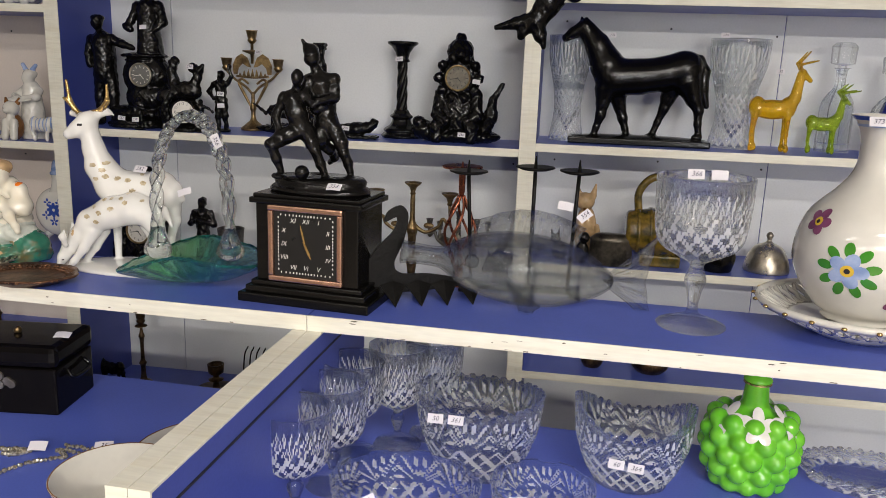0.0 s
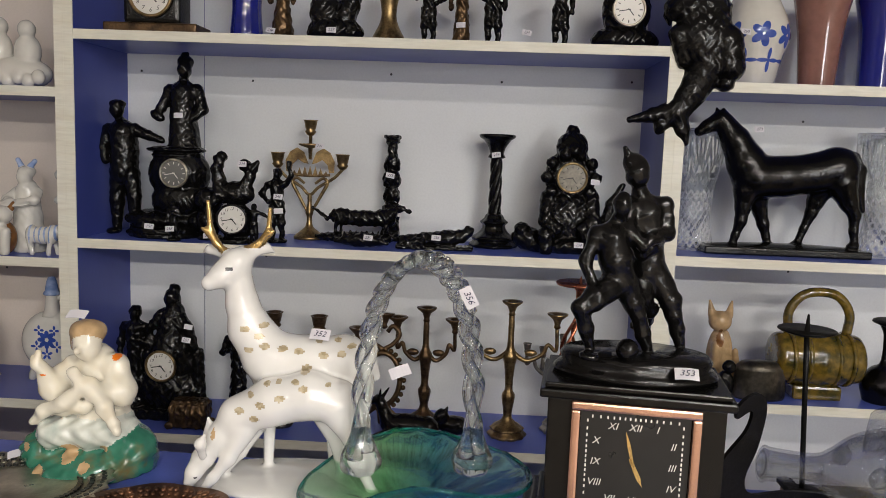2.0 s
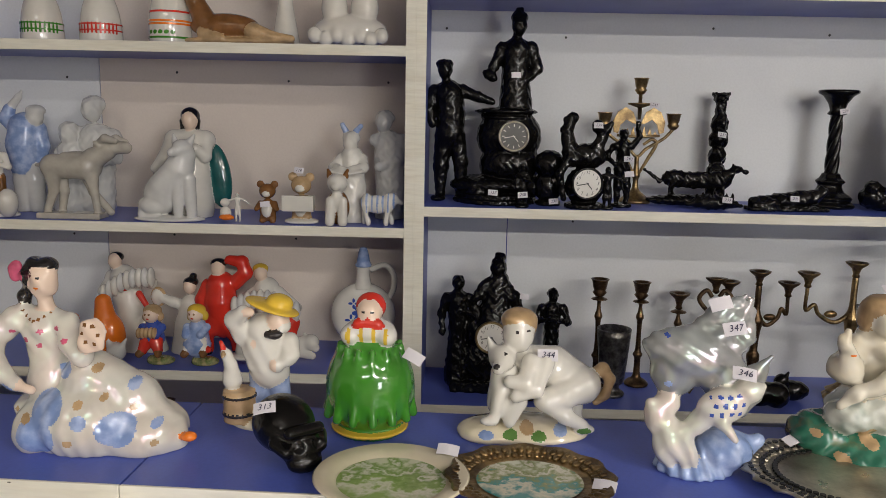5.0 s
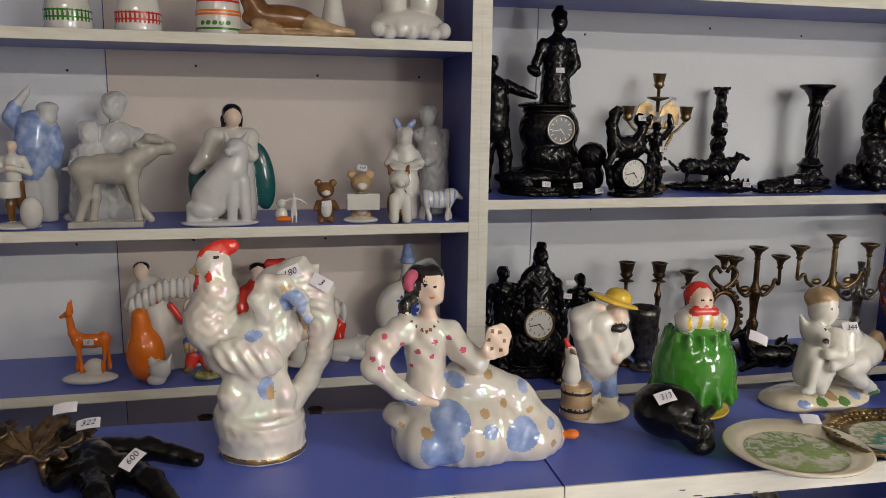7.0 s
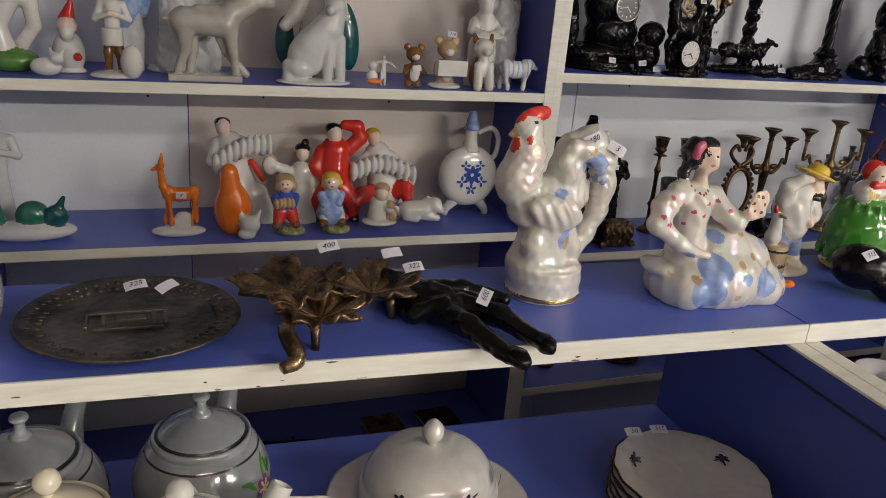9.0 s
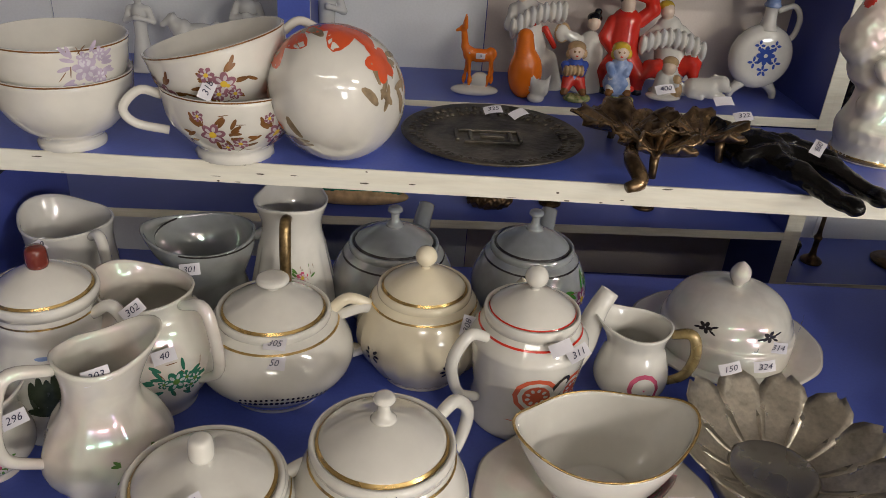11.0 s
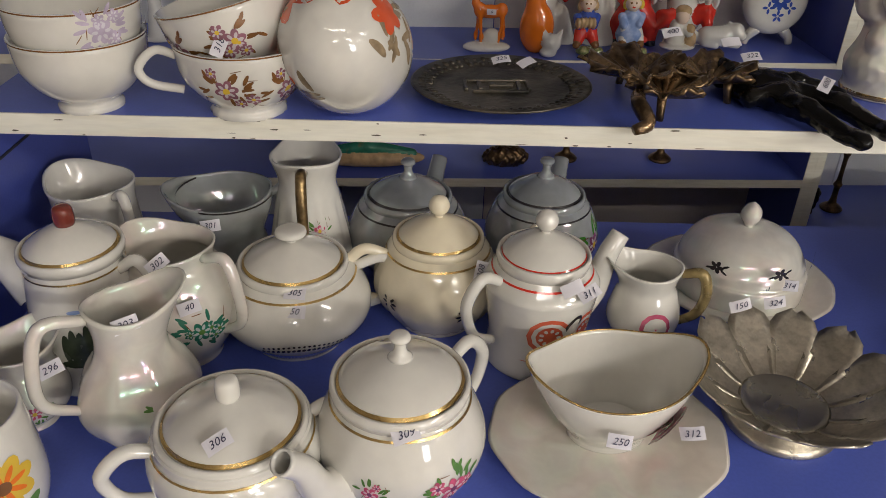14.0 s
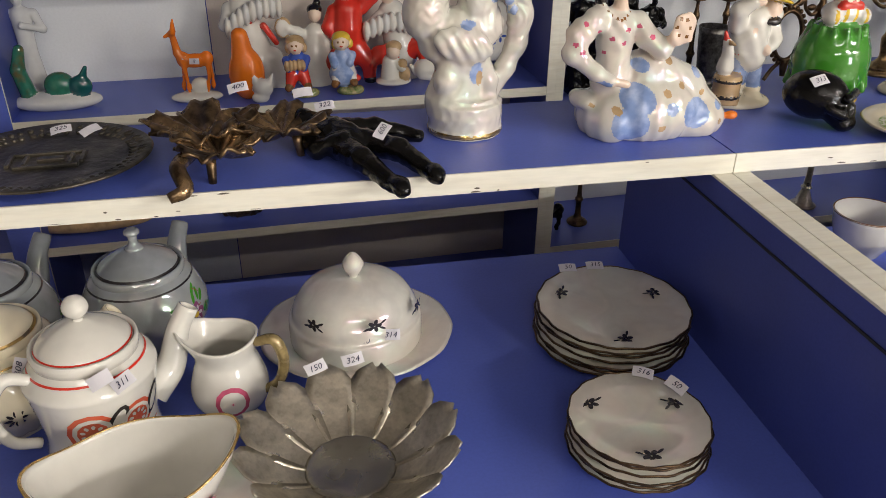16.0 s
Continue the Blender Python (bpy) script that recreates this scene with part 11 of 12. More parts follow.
porc("child_figurine", [ell((-0.013, 0.000, 0.020), (0.0389, 0.0297, 0.0092), 0),
     cap((-0.020, 0.000, 0.032), (-0.019, 0.000, 0.061), 0.0206, 0.0172, 0),
     ell((-0.014, -0.008, 0.083), (0.0149, 0.0149, 0.0149), 2),
     ell((-0.011, 0.000, 0.094), (0.0172, 0.0172, 0.0126), 1),
     cap((-0.006, -0.008, 0.061), (0.003, -0.016, 0.051), 0.0092, 0.0080, 0),
     ell((0.010, -0.010, 0.036), (0.0126, 0.0137, 0.0183), 1),
     ell((0.005, -0.014, 0.060), (0.0103, 0.0114, 0.0103), 1),
     cap((-0.002, -0.010, 0.064), (-0.004, -0.010, 0.054), 0.0046, 0.0034, 1)], -1.735, 2.02, ZL3, [PORC, TAN, SKIN], "small painted porcelain child hugging a puppy", voxel=0.0014, k=0.003)
porc("white_dog_figurine", [cap((-0.037, 0.000, 0.034), (0.000, 0.000, 0.035), 0.0217, 0.0229, 0),
     cap((0.012, 0.000, 0.044), (0.024, -0.006, 0.048), 0.0183, 0.0172, 0),
     cap((0.024, -0.010, 0.044), (0.035, -0.018, 0.039), 0.0126, 0.0092, 0),
     cap((0.015, 0.000, 0.057), (0.008, 0.000, 0.064), 0.0057, 0.0034, 0),
     cap((0.001, -0.010, 0.025), (0.028, -0.016, 0.020), 0.0114, 0.0080, 0),
     cap((-0.041, -0.008, 0.024), (-0.019, -0.014, 0.018), 0.0114, 0.0080, 0),
     cap((-0.054, 0.000, 0.026), (-0.064, 0.000, 0.042), 0.0069, 0.0046, 0)], -1.640, 2.045, ZL3, [PORC], "white porcelain dog lying down", voxel=0.0016)


def flask():
    ob = thing("pilgrim_flask", pose(-1.512, 2.110, ZL3), "white round flask with blue flower ornament and side handle", "flask")
    bm = lathe_bm(smooth_profile([(0.0, -0.026), (0.05, -0.024), (0.070, -0.010), (0.070, 0.010), (0.05, 0.024), (0.0, 0.026)], 24), 48)
    bmesh.ops.transform(bm, matrix=pose(0, 0, 0.095, 90, 0, 0), verts=bm.verts)
    part("body", bm, PORC, ob, "", True)
    turned_part(ob, smooth_profile([(0.024, 0.155), (0.017, 0.170), (0.014, 0.195), (0.016, 0.205)], 14) + [(0, 0.206)], PORC, "neck")
    turned_part(ob, [(0.017, 0.204), (0.019, 0.208), (0.015, 0.214), (0.011, 0.236), (0.007, 0.246), (0, 0.247)], SOFTBLUE, "stopper", "pale blue stopper")
    part("handle", tube_bm([(0.015, 0, 0.196), (0.048, 0, 0.208), (0.068, 0, 0.185), (0.066, 0, 0.150), (0.054, 0, 0.132)], 0.0065, 10, 26), PORC, ob, "", True)
    for s in (-1, 1):
        part("foot", tube_bm([(s * 0.030, 0, 0.036), (s * 0.048, 0, 0.016), (s * 0.052, 0, 0.001)], [0.014, 0.010, 0.008], 10, 8), PORC, ob, "", True)
    bm = bmesh.new()
    def dab(u, v, ru, rv, tn):
        bmesh.ops.create_circle(bm, cap_ends=True, segments=12, radius=1, matrix=Matrix.Translation((u, -0.0272, 0.095 + v)) @ pose(0, 0, 0, 90, 0, 0) @ pose(0, 0, 0, 0, 0, tn) @ Matrix.Diagonal((ru, rv, 1, 1)))
    for u, v, ru, rv, tn in petals(8, 0.013, 0.009, 0.0055, 0, 0.008) + petals(5, 0.008, 0.006, 0.003, 0, -0.026, 0.3) + petals(4, 0.008, 0.006, 0.003, -0.024, -0.008) + petals(4, 0.008, 0.006, 0.003, 0.024, -0.008) + petals(4, 0.007, 0.005, 0.003, -0.018, 0.030) + petals(4, 0.007, 0.005, 0.003, 0.018, 0.030):
        dab(u, v, ru, rv, tn)
    part("painted_flowers", bm, BLUEG, ob, "cobalt blue flowers")


flask()
porc("frog_dish_figurine", [ell((0, 0, 0.015), (0.085, 0.035, 0.020), 0), ell((0.01, 0, 0.045), (0.030, 0.022, 0.028), 1), ell((0.05, -0.01, 0.045), (0.022, 0.016, 0.022), 2), *chain([(-0.05, 0, 0.03), (-0.06, 0, 0.08), (-0.05, 0, 0.12)], [0.016, 0.014, 0.010], 1), cap((0.055, -0.01, 0.06), (0.065, -0.012, 0.082), 0.009, 0.004, 2)], -2.430, 2.045, ZL3, [PORC_G, MOSS, TEALG], "grey and teal glazed bird dish")
porc("tall_lady_figurine", base(0.035) + human(0.215, dress=0.12, arms=(0, 4)), -2.485, 2.140, ZL3, [PORC_G], "tall grey-white porcelain lady")
for x, h, kw, lab in ((-2.87, 0.165, dict(dress=0.15, arms=(4, 4)), "grey-white porcelain girl holding a lamb"), (-2.645, 0.19, dict(dress=0.14, arms=(4, 4)), "grey-white porcelain figure standing")):
    porc("shelf_figurine", base(0.04) + human(h, **kw), x, 2.085, ZL3, [PORC_G], lab)
porc("ram_figurine", moved(quadruped(0.13, 0.10, neck=0.5, plump=1.4, leg=0.05), (0, 0, 0.008)) + base(0.06), -2.745, 2.075, ZL3, [PORC_G], "grey-white porcelain ram standing on a base")


# ---- counter details ----
groove = material("dark_joint", (0.02, 0.02, 0.03), 0.6, vary=0.2)
counters = [o for o in scene.objects if o.name.startswith("display_counter")]
for ob, u0, u1 in zip(sorted(counters, key=lambda o: o.name), (-1.16, 0.0, 1.212), (0.0, 1.212, 2.42)):
    for a in (u0 + 0.0203, u1 - 0.0209):
        part("groove", box_bm(a - 0.0003, a + 0.0009, -0.396, 0.19, CT - 0.050, CT - 0.0475), groove, ob, "dark groove along the side panel")


# chips and scuffs along the counter's front edge
rnd_chip = random.Random(17)
chip_mat = material("scuffed_edge", (0.16, 0.13, 0.10), 0.8, vary=0.4, scale=200)
for ob, u0, u1 in zip(sorted(counters, key=lambda o: o.name), (-1.16, 0.0, 1.212), (0.0, 1.212, 2.42)):
    bm = bmesh.new()
    for i in range(26):
        u, v = rnd_chip.uniform(u0 + 0.03, u1 - 0.03), rnd_chip.choice((CT - 0.0012, CT - 0.0185, rnd_chip.uniform(CT - 0.018, CT - 0.002)))
        n, w, h = rnd_chip.randint(5, 7), rnd_chip.uniform(0.0012, 0.007), rnd_chip.uniform(0.0004, 0.0013)
        ring = [bm.verts.new((u + w * math.cos(6.283 * k / n) * rnd_chip.uniform(0.6, 1), -0.0003, v + h * math.sin(6.283 * k / n) * rnd_chip.uniform(0.5, 1))) for k in range(n)]
        bm.faces.new(ring)
    tagged(part("edge_chips", bm, chip_mat, ob, "small dark chips in the cream edge"), kind="stuff")


# ---- cut crystal on the lower surface ----
for x, y, h, r in ((-0.348, 0.838, 0.140, 0.044), (-0.326, 0.918, 0.140, 0.044), (-0.322, 1.000, 0.140, 0.043), (-0.268, 1.040, 0.150, 0.042), (-0.225, 1.085, 0.150, 0.042)):
    goblet("wine_glass", pose(x, y, CL + 0.0005, 0, 0, 40 * h * 1000 * x), h, r, "cut crystal wine glass with fan cuts", "wine glass", "cut crystal wine glasses", 0.78, 0.62)


def crystal_bowl(name, x, y, rx, ry, h, label, wave=0.0, feet=0.62, saw=36, category="bowl"):
    ob = thing(name, pose(x, y, CL + 0.0005, 0, 0, -4), label, category, "cut crystal bowls on the counter")

    def edge(a, r, z):
        k = max(0.0, z / h - 0.72) / 0.28
        return (wave * k * math.cos(2 * a) + 0.0035 * max(0.0, k - 0.8) * 5 * (1 if int(a / (2 * math.pi) * 2 * saw + 0.5) % 2 else -1) * 0.5, 0)
    inn = [(0.945, h), (0.87, h * 0.6), (0.72, h * 0.28), (0.0, h * 0.14)]
    pts = [(feet, 0), (feet * 1.02, h * 0.05), (0.78, h * 0.25), (0.93, h * 0.6), (1.0, h)]
    part("body", cut_body(pts, inn, 10, 0.0026, h * 0.06, h * 0.92, rx, ry, edge), [CUT, FACET], ob, "", True)
    return ob


crystal_bowl("crystal_bowl", -0.150, 1.000, 0.086, 0.070, 0.108, "cut crystal bowl with a saw-toothed rim", 0.004)
crystal_bowl("crystal_basket", 0.052, 1.010, 0.078, 0.060, 0.096, "cut crystal basket bowl with a dipped rim", 0.016)
crystal_bowl("crystal_bowl", -0.212, 0.815, 0.086, 0.072, 0.075, "heavy cut crystal bowl with thick panels", 0.0, saw=10)
crystal_bowl("crystal_bowl", -0.060, 0.850, 0.060, 0.055, 0.070, "small cut crystal bowl with engraved flowers", 0.0, saw=8)
crystal_bowl("glass_dish", 0.366, 1.070, 0.088, 0.056, 0.022, "oval pressed glass dish with a beaded edge", 0.0, 0.8, 40, "dish")


def green_bottle():
    ob = thing("grape_bottle", pose(0.205, 1.035, CL) @ Matrix.Scale(1.08, 4), "bright green glazed bottle moulded as grapes with white leaves", "bottle")
    gm = material("apple_green_glaze", (0.16, 0.52, 0.03), 0.14, vary=0.12, scale=20, coat=0.6, colour2=(0.10, 0.42, 0.02))
    p = [ell((0, 0, 0.055), (0.048, 0.040, 0.052)), cap((0, 0, 0.09), (0, 0, 0.135), 0.018, 0.013)]
    for j, z in enumerate((0.012, 0.030, 0.050, 0.070, 0.088)):
        r = 0.050 * math.sqrt(max(0.1, 1 - ((z - 0.055) / 0.062) ** 2))
        for i in range(11):
            a = 2 * math.pi * (i + 0.5 * (j % 2)) / 11
            p.append(ell((r * math.cos(a), r * 0.84 * math.sin(a), z), (0.012, 0.012, 0.012)))
    figure("body", p, [gm], pose(0, 0, 0), "", "", 0.0022, 0.006, parent=ob)
    part("stopper", lathe_bm(smooth_profile([(0.014, 0.134), (0.017, 0.138), (0.010, 0.146), (0.005, 0.150), (0.007, 0.168), (0.002, 0.182), (0, 0.183)], 16), 16), gm, ob, "", True)
    part("gold_line", lathe_bm([(0.0140, 0.132), (0.0165, 0.133), (0.0140, 0.135)], 24, loop=True), GOLD, ob, "", True)
    t = Turned([(0.050, 0.0), (0.052, 0.06), (0.045, 0.085), (0.032, 0.098), (0.018, 0.112)])
    for a in (-1.65, -0.6, -2.7, 0.8):
        painted("leaf", t, a, 0.092, petals(5, 0.010, 0.009, 0.006, spin=0.3) + [(0, 0, 0.008, 0.008, 0)], PORC, ob, 0.0035, "white moulded vine leaf")


green_bottle()


# ---- middle counter ----
def chest():
    ob = thing("black_chest", pose(-0.868, 1.065, CL, 0, 0, 6), "black lacquered chest with metal latch and handles", "chest")
    lac = material("black_lacquer", (0.006, 0.005, 0.005), 0.12, vary=0.3, scale=30, bump=0.05)
    lac.node_tree.nodes["Principled BSDF"].inputs["Specular IOR Level"].default_value = 0.12
    part("body", box_bm(-0.085, 0.085, -0.055, 0.055, 0.0, 0.072, 0.003), lac, ob)
    lid = part("lid", box_bm(-0.088, 0.088, -0.058, 0.058, 0.074, 0.108, 0.010), lac, ob)
    part("knob", ball_bm(0.006, pose(0, 0, 0.112)), BRASS, lid, "small brass knob", True)
    bm = bmesh.new()
    for u, v in ((-0.012, 0), (0.012, 0), (0, 0.008), (0, -0.006), (0.018, -0.004), (-0.018, -0.004)):
        disc_bm(0.0065, 0.003, 14, pose(u, -0.0566, 0.052 + v, 90, 0, 0), bm)
    part("latch", bm, SILVER, ob, "pierced metal latch")
    part("handle", tube_bm([(0.086, -0.025, 0.062), (0.096, -0.022, 0.05), (0.097, 0.022, 0.05), (0.086, 0.025, 0.062)], 0.003, 8, 16), IRON, ob, "", True)
    price_tag(-0.790, 1.06, CL + 0.112, "", 0.024, 0.014, 8, 70)


chest()


def necklace(x, y, pts, label, r=0.0032, seed=1, mat=None):
    ob = thing("necklace", pose(x, y, CL), label, "necklace", "strass jewellery on the counter")
    rnd = random.Random(seed)
    m = mat or material("rhinestones", (0.75, 0.72, 0.62), 0.12, 0.7, vary=0.5, scale=300, colour2=(0.25, 0.2, 0.12))
    path = spline(pts, 70)
    for i, p in enumerate(path):
        bm = bmesh.new()
        bmesh.ops.create_icosphere(bm, subdivisions=1, radius=r * rnd.uniform(0.8, 1.2), matrix=pose(p[0], p[1] + rnd.uniform(-0.002, 0.002), r, rnd.uniform(0, 90), rnd.uniform(0, 90), 0))
        part("stone", bm, m, ob)


necklace(-0.690, 0.905, [(-0.02, 0.03), (0.03, 0.025), (0.06, 0.022), (0.03, 0.012), (-0.02, 0.015), (0.0, 0.0), (-0.03, -0.02), (-0.05, -0.045), (-0.06, -0.08)], "sparkling rhinestone necklace with a bow", seed=3)
necklace(-0.765, 0.895, [(-0.02, 0.01), (0.0, 0.012), (0.02, 0.014), (0.01, 0.004), (-0.01, 0.0)], "rhinestone brooch with a blue stone", 0.0035, 5)
for x, y, n, f in ((-0.650, 0.930, "35", 20), (-0.735, 0.912, "", 10), (-0.605, 0.905, "380", -5)):
    price_tag(x, y, CL + 0.010, n, 0.024, 0.014, f, 55)


def plain_plate(x, y, z, r, label, mat=PORC):
    ob = thing("plate", pose(x, y, z), label, "plate")
    part("dish", lathe_bm([(0, 0.004), (r * 0.55, 0.004), (r * 0.6, 0), (r * 0.66, 0.005), (r * 0.97, 0.018), (r, 0.021), (r * 0.97, 0.0225), (r * 0.64, 0.010), (0, 0.008)], 64), mat, ob, "", True)
    part("rim_line", lathe_bm([(r * 0.985, 0.0205), (r * 1.004, 0.0208), (r * 0.992, 0.0228)], 64, loop=True), BROWN, ob, "thin brown rim", True)
    return ob


plain_plate(-0.510, 0.930, CL, 0.088, "white plate with a thin dark rim")


def open_bowl(x, y, r, h, mat, label):
    ob = thing("bowl", pose(x, y, CL + 0.0003), label, "bowl")
    part("body", lathe_bm([(0, 0)] + smooth_profile([(r * 0.55, 0), (r * 0.6, 0.004), (r * 0.86, h * 0.45), (r, h)], 18) + [(r - 0.003, h), (r * 0.8, h * 0.45), (0, h * 0.12)], 56), mat, ob, "", True)
    part("rim_line", lathe_bm([(r - 0.003, h - 0.001), (r + 0.0004, h - 0.001), (r - 0.001, h + 0.0008)], 56, loop=True), BROWN, ob, "thin brown rim", True)


open_bowl(-0.545, 0.790, 0.072, 0.060, PORC, "deep white porcelain bowl")
open_bowl(-1.290, 1.125, 0.044, 0.058, PORC, "white porcelain bowl with a dark rim")
open_bowl(-1.300, 0.980, 0.060, 0.045, PORC, "wide white porcelain bowl")
cow = quadruped(0.10, 0.075, neck=0.55, plump=1.3, leg=0.06)
figure("cow_creamer", cow + [cap((-0.045, 0.008, 0.085), (-0.052, 0.016, 0.10), 0.004, 0.002), cap((-0.045, -0.008, 0.085), (-0.052, -0.016, 0.10), 0.004, 0.002)], [PEARL_B], pose(-1.045, 1.150, CL, 0, 0, 0), "pale blue-grey porcelain cow creamer", "creamer", 0.0018, 0.005)


# ---- lower rear shelves seen beneath the counter ----
ZM4, ZR4, ZL5 = 0.4664, 0.6614, 0.3354
goblet_stick(-1.257, 2.080, ZM4, 0.230, BRONZE, "brown bronze candlestick with a ribbed foot")


def chamber_stick(x, y):
    ob = thing("candlestick", pose(x, y, ZM4), "dark metal chamber candlestick with a wide dish", "candlestick", "candlesticks on the wall shelves")
    turned_part(ob, [(0, 0), (0.056, 0), (0.060, 0.006), (0.057, 0.008), (0.012, 0.006), (0.008, 0.030), (0.022, 0.036), (0.008, 0.042), (0.010, 0.050), (0.022, 0.058), (0.024, 0.084), (0.020, 0.084), (0.018, 0.062), (0, 0.060)], BRONZE, "body")


chamber_stick(-1.030, 2.085)
rk = thing("letter_rack", pose(-0.891, 2.105, ZM4), "black pierced metal letter rack with bent wires", "letter rack")
part("back", slab_bm([(-0.06, 0.0), (0.06, 0.0), (0.06, 0.05), (0.05, 0.06), (-0.05, 0.06), (-0.06, 0.05)], 0.003), IRON_M, rk)
for i in range(6):
    x = -0.045 + 0.018 * i
    part("wire", tube_bm([(x, -0.002, 0.14), (x, -0.030, 0.12), (x, -0.040, 0.04), (x, -0.02, 0.004)], 0.0022, 6, 16), IRON_M, rk, "", True)
ld = thing("leaf_dish", pose(-0.788, 2.085, ZM4), "brass scalloped leaf dish on a shelf", "dish")
part("dish", lathe_bm([(0, 0.006), (0.03, 0.0), (0.05, 0.010), (0.064, 0.022), (0.062, 0.025), (0.045, 0.015), (0, 0.010)], 48, 9, 0.06, (0.008, 0.03)), BRASS, ld, "", True)
ss = thing("candlestick", pose(-0.608, 2.040, ZM4), "turned silvery candlestick with a bell foot", "candlestick", "candlesticks on the wall shelves")
turned_part(ss, smooth_profile([(0.034, 0), (0.035, 0.005), (0.026, 0.010), (0.016, 0.034), (0.011, 0.05), (0.015, 0.056), (0.010, 0.066), (0.008, 0.12), (0.016, 0.15), (0, 0.152)], 36), SILVER, "stem")
iron("dark_animal_casting", quadruped(0.09, 0.07, neck=0.8, plump=1.2, leg=0.06), -1.345, 2.060, ZM4, "small black cast iron animal by the upright")
for x, r, h, lab in ((0.20, 0.05, 0.07, "dark metal pot on a lower shelf"), (0.05, 0.03, 0.06, "small dark metal cup on a lower shelf")):
    pt = thing("metal_pot", pose(x, 2.05, ZR4), lab, "pot")
    turned_part(pt, smooth_profile([(r * 0.7, 0), (r, h * 0.3), (r * 0.8, h * 0.8), (r * 0.9, h)], 14) + [(r * 0.85, h), (r * 0.7, h * 0.6), (0, h * 0.5)], BRONZE, "body")
for x, mm in ((-1.690, BRASS), (-1.545, BRONZE)):
    bk = thing("gilt_book", pose(x, 2.050, ZL5, 0, 0, 6), "flat book with a gilt pictorial cover", "book")
    part("pages", box_bm(-0.044, 0.044, -0.062, 0.062, 0.002, 0.012), CREAM, bk)
    for z in (0.0, 0.012):
        part("cover", box_bm(-0.046, 0.046, -0.064, 0.064, z, z + 0.002), mm, bk)
dg = thing("dagger", pose(-1.90, 2.040, ZL5, 0, 0, -8), "black sheathed dagger lying on a shelf", "dagger")
part("sheath", tube_bm([(-0.02, 0, 0.010), (0.07, 0, 0.010), (0.15, 0.01, 0.008)], [0.010, 0.009, 0.003], 10, 16, 0.5), IRON_M, dg, "", True)
part("grip", tube_bm([(-0.09, 0, 0.010), (-0.05, 0, 0.010), (-0.022, 0, 0.010)], [0.009, 0.006, 0.008], 10, 12), IRON_M, dg, "", True)
part("guard", tube_bm([(-0.02, -0.028, 0.010), (-0.022, 0, 0.010), (-0.02, 0.028, 0.010)], 0.005, 8, 10), BRONZE, dg, "", True)
porc("glazed_lizard_figurine", [ell((0, 0, 0.02), (0.13, 0.03, 0.022), 0), *chain([(-0.1, 0, 0.03), (0, 0, 0.045), (0.1, 0, 0.03)], [0.014, 0.018, 0.012], 1)], -2.42, 2.040, 0.6004, [TAN, MOSS], "olive and yellow glazed lizard on a base")
iron("rock_bronze", [ell((0, 0, 0.02), (0.055, 0.03, 0.026))], -2.10, 2.050, 0.6004, "rough brown bronze piece on a lower shelf", mats=[BRONZE], rough=0.002)
for x in (-1.95, -1.72):
    goblet_stick(x, 2.08, 0.6004, 0.17, BRONZE, "small dark bronze candlestick on a lower shelf")


# ---- iron candle stand behind the glass fish ----
cs = thing("candle_stand", pose(-0.10, 1.155, CT), "black iron candle stand with three spiked dishes", "candle stand")
for dx, dy, h in ((-0.095, 0.0, 0.168), (0.0, 0.004, 0.178), (0.062, 0.0, 0.176)):
    s_ = part("stem", tube_bm([(dx * 0.9, dy, 0.006), (dx, dy, h)], 0.0028, 8, 4), IRON_M, cs, "", True)
    o = part("drip_dish", lathe_bm([(0, h), (0.020, h + 0.001), (0.028, h + 0.004), (0.0275, h + 0.0055), (0.003, h + 0.003), (0.001, h + 0.020), (0, h + 0.021)], 32), IRON_M, s_, "", True)
    o.location = (dx, dy, 0)
part("base_bar", box_bm(-0.10, 0.075, -0.006, 0.010, 0.0, 0.008, 0.001), IRON_M, cs)
part("foot", box_bm(-0.10, -0.085, -0.03, 0.03, 0.0, 0.006, 0.001), IRON_M, cs)
part("foot", box_bm(0.06, 0.075, -0.03, 0.03, 0.0, 0.006, 0.001), IRON_M, cs)


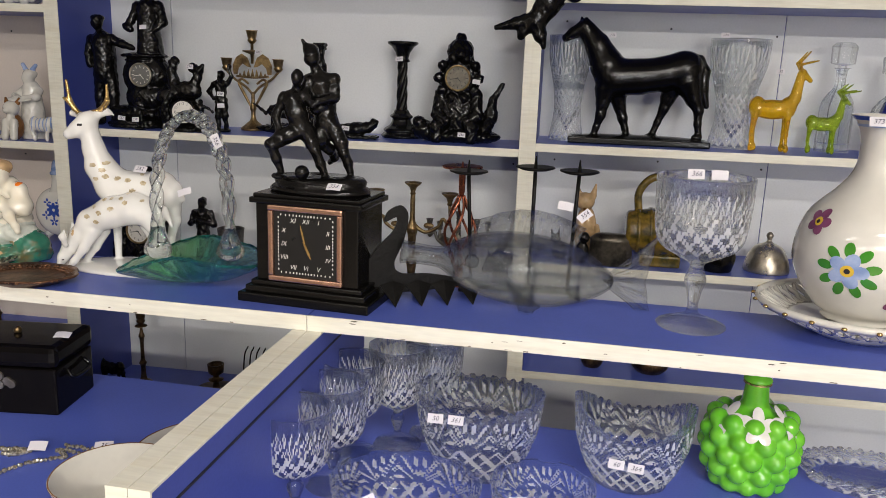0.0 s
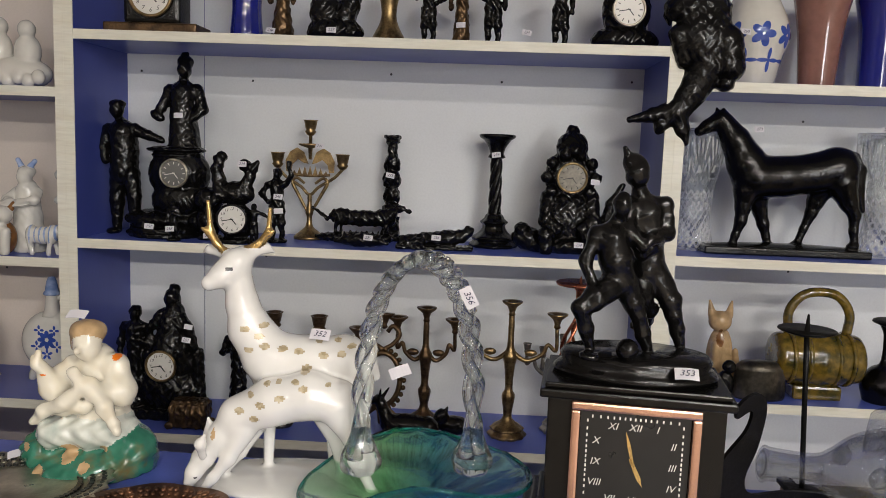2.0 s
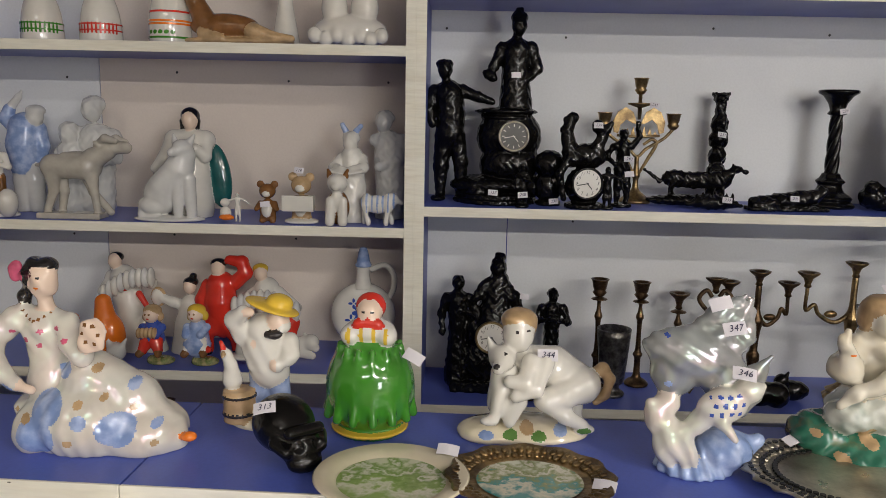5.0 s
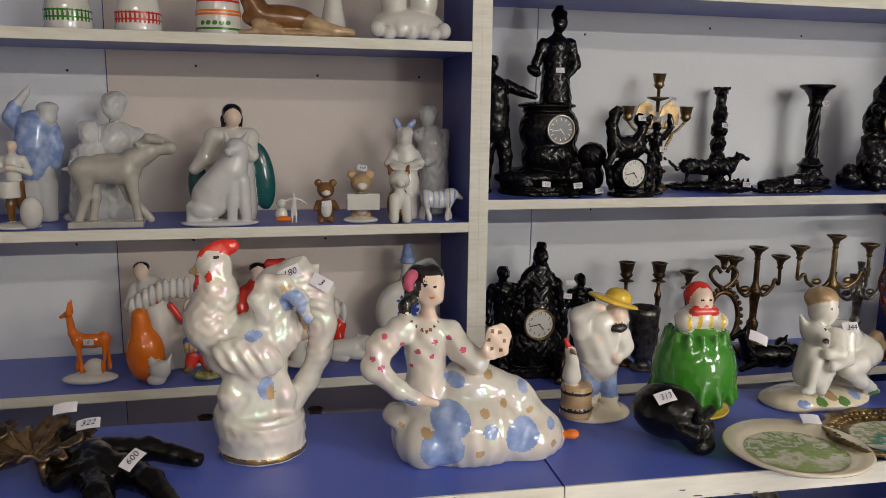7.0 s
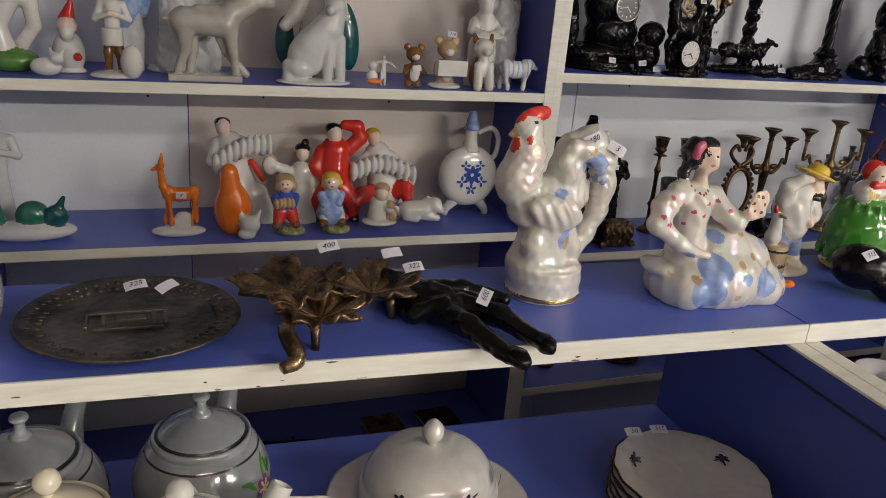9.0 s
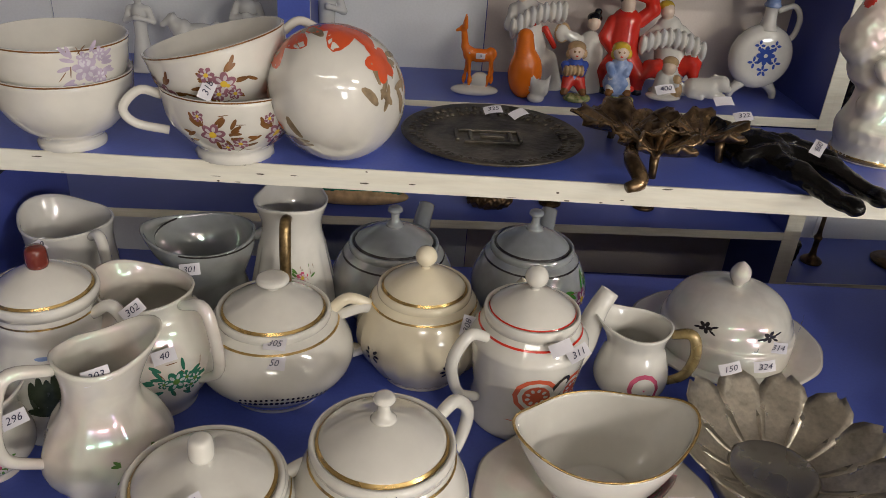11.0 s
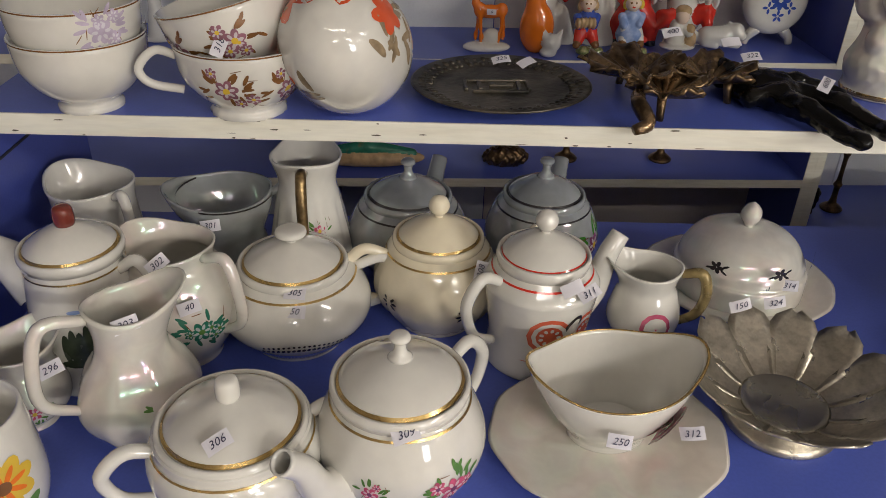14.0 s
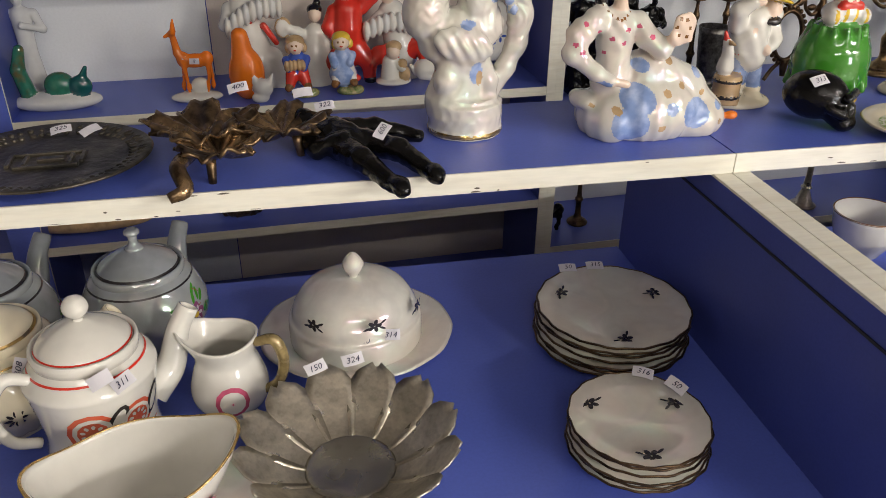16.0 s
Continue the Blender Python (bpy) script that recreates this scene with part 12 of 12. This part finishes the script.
# ---- price tags ----
TAGS = [
    (-0.351, 1.004, 1.270, "353", -6, 50, 0), (-0.533, 1.056, 1.316, "356", 0, 10, 62), (-2.458, 0.746, 0.999, "306", -6, 52, -38), (-2.332, 0.753, 0.998, "309", 6, 45, -14), (-2.543, 0.842, 1.026, "303", 12, 30, -14),
    (-2.545, 0.934, 1.022, "302", 10, 30, -36), (-2.520, 0.922, 0.985, "40", 12, 40, -14), (-2.432, 0.945, 0.984, "305", -4, 52, 2), (-2.432, 0.936, 0.970, "50", -4, 40, 2), (-2.262, 0.972, 0.990, "308", -14, 35, -84),
    (-2.242, 0.978, 1.000, "", -8, 30, -50), (-2.172, 0.918, 1.002, "311", -14, 30, -40), (-2.188, 0.916, 1.008, "", -10, 30, -30), (-1.938, 1.016, 0.944, "314", -10, 20, 0), (-1.966, 1.014, 0.942, "300", -6, 20, 2),
    (-1.984, 0.953, 0.967, "324", -8, 12, -14), (-2.018, 0.950, 0.966, "150", -8, 12, -22), (-2.168, 0.790, 0.952, "250", -2, 25, 8), (-2.108, 0.800, 0.950, "312", -28, 15, -22), (-1.690, 1.082, 0.9545, "315", -6, 72, 3),
    (-1.722, 1.084, 0.9545, "50", -4, 72, 3), (-1.722, 0.895, 0.949, "316", -20, 72, 12), (-1.700, 0.872, 0.948, "50", -30, 60, 30), (-2.232, 1.168, 1.130, "325", -10, 70, -20), (-2.205, 1.166, 1.128, "", -6, 70, -40),
    (-2.060, 1.150, 1.166, "400", -10, 55, -16), (-1.998, 1.146, 1.158, "", -6, 60, -10), (-1.978, 1.136, 1.146, "322", -10, 62, -14), (-1.932, 1.064, 1.142, "600", -10, 60, -62), (-1.472, 1.056, 1.163, "313", -4, 50, -14),
    (-1.804, 1.124, 1.276, "180", -6, 25, -24), (-1.777, 1.122, 1.267, "3", -6, 25, 30), (-2.525, 1.040, 1.000, "301", 0, 25, -8), (-2.672, 1.060, 1.008, "299", 20, 20, -24), (-2.616, 0.856, 0.972, "296", 14, 35, -20),
    (-2.622, 0.736, 0.996, "00", 14, 20, -8), (-2.490, 1.022, 1.185, "318", 10, 30, -64), (-2.360, 1.046, 1.196, "319", -8, 55, 14), (0.095, 0.998, 1.312, "366", 4, 15, 0), (0.122, 0.998, 1.312, "", 4, 15, 0),
    (-0.030, 1.040, 1.246, "354", 6, 30, -40), (-0.055, 1.046, 1.256, "", 6, 30, 10), (-0.172, 0.930, 0.999, "361", 10, 20, 6), (-0.198, 0.932, 0.998, "50", 10, 20, 4), (-0.215, 0.745, 0.982, "363", 10, 20, 2), (-0.240, 0.750, 0.984, "60", 10, 25, -24),
    (0.052, 0.944, 0.952, "364", 0, 15, 6), (0.028, 0.944, 0.955, "60", 0, 15, 6), (-0.085, 0.795, 0.976, "365", 6, 20, -4), (-0.677, 1.108, 1.263, "352", 0, 40, 4), (-0.595, 1.080, 1.238, "", 0, 40, -24),
    (-1.070, 1.050, 1.247, "347", 0, 30, -8), (-1.064, 1.036, 1.212, "346", 0, 40, 10), (-1.080, 1.060, 1.266, "", 0, 30, -14), (-1.217, 1.128, 1.195, "344", 0, 30, 0), (-0.914, 1.098, 1.274, "", 0, 60, 0),
    (-1.344, 1.106, 1.197, "", 0, 40, 30), (-1.310, 1.062, 1.126, "", 0, 60, 10), (-1.180, 1.010, 1.122, "", -20, 70, 0), (-0.985, 1.110, 1.124, "", 10, 70, -20), (-0.960, 1.112, 1.126, "", 0, 70, 10), (0.300, 1.034, 1.380, "373", 0, 20, 0),
]
for x, y, z, n, face, tilt, roll in TAGS:
    price_tag(x, y, z, n, 0.0195, 0.0115, face, tilt, roll)
# tags on the wall shelves
for x, y, z, n in ((-1.235, 2.004, 1.262, "157"), (-1.177, 1.972, 1.262, "258"), (-1.192, 2.060, 1.500, ""), (-1.110, 2.012, 1.246, "231"), (-0.960, 2.018, 1.335, "240"), (-1.030, 1.990, 1.402, "239"), (-0.892, 2.112, 1.445, "241"), (-0.958, 2.014, 1.305, ""),
                   (-0.736, 2.138, 1.385, "233"), (-0.720, 2.132, 1.300, ""), (-0.762, 1.995, 1.258, "235"), (-0.620, 2.012, 1.262, "236"), (-0.500, 2.092, 1.440, "234"), (-0.320, 2.020, 1.258, "250"), (-0.290, 2.040, 1.390, ""), (-1.165, 2.030, 1.010, "251"), (-1.160, 2.030, 1.040, ""),
                   (-0.142, 1.960, 1.560, "245"), (0.035, 2.030, 1.512, "273"), (-0.02, 1.99, 1.70, "260"), (-2.285, 1.968, 1.330, "119"), (-1.698, 1.985, 1.230, ""), (-1.628, 1.985, 1.300, "118"), (-2.155, 2.012, 0.965, "8"), (-0.98, 2.02, 1.68, "246"), (-0.85, 2.005, 1.682, "257"), (-0.585, 2.01, 1.70, ""), (-0.45, 2.02, 1.69, "259"), (0.30, 2.05, 1.52, "276"), (0.43, 2.03, 1.44, "75")):
    price_tag(x, y, z, n, 0.0195, 0.0115, random.uniform(-12, 12), 12, random.uniform(-10, 10))
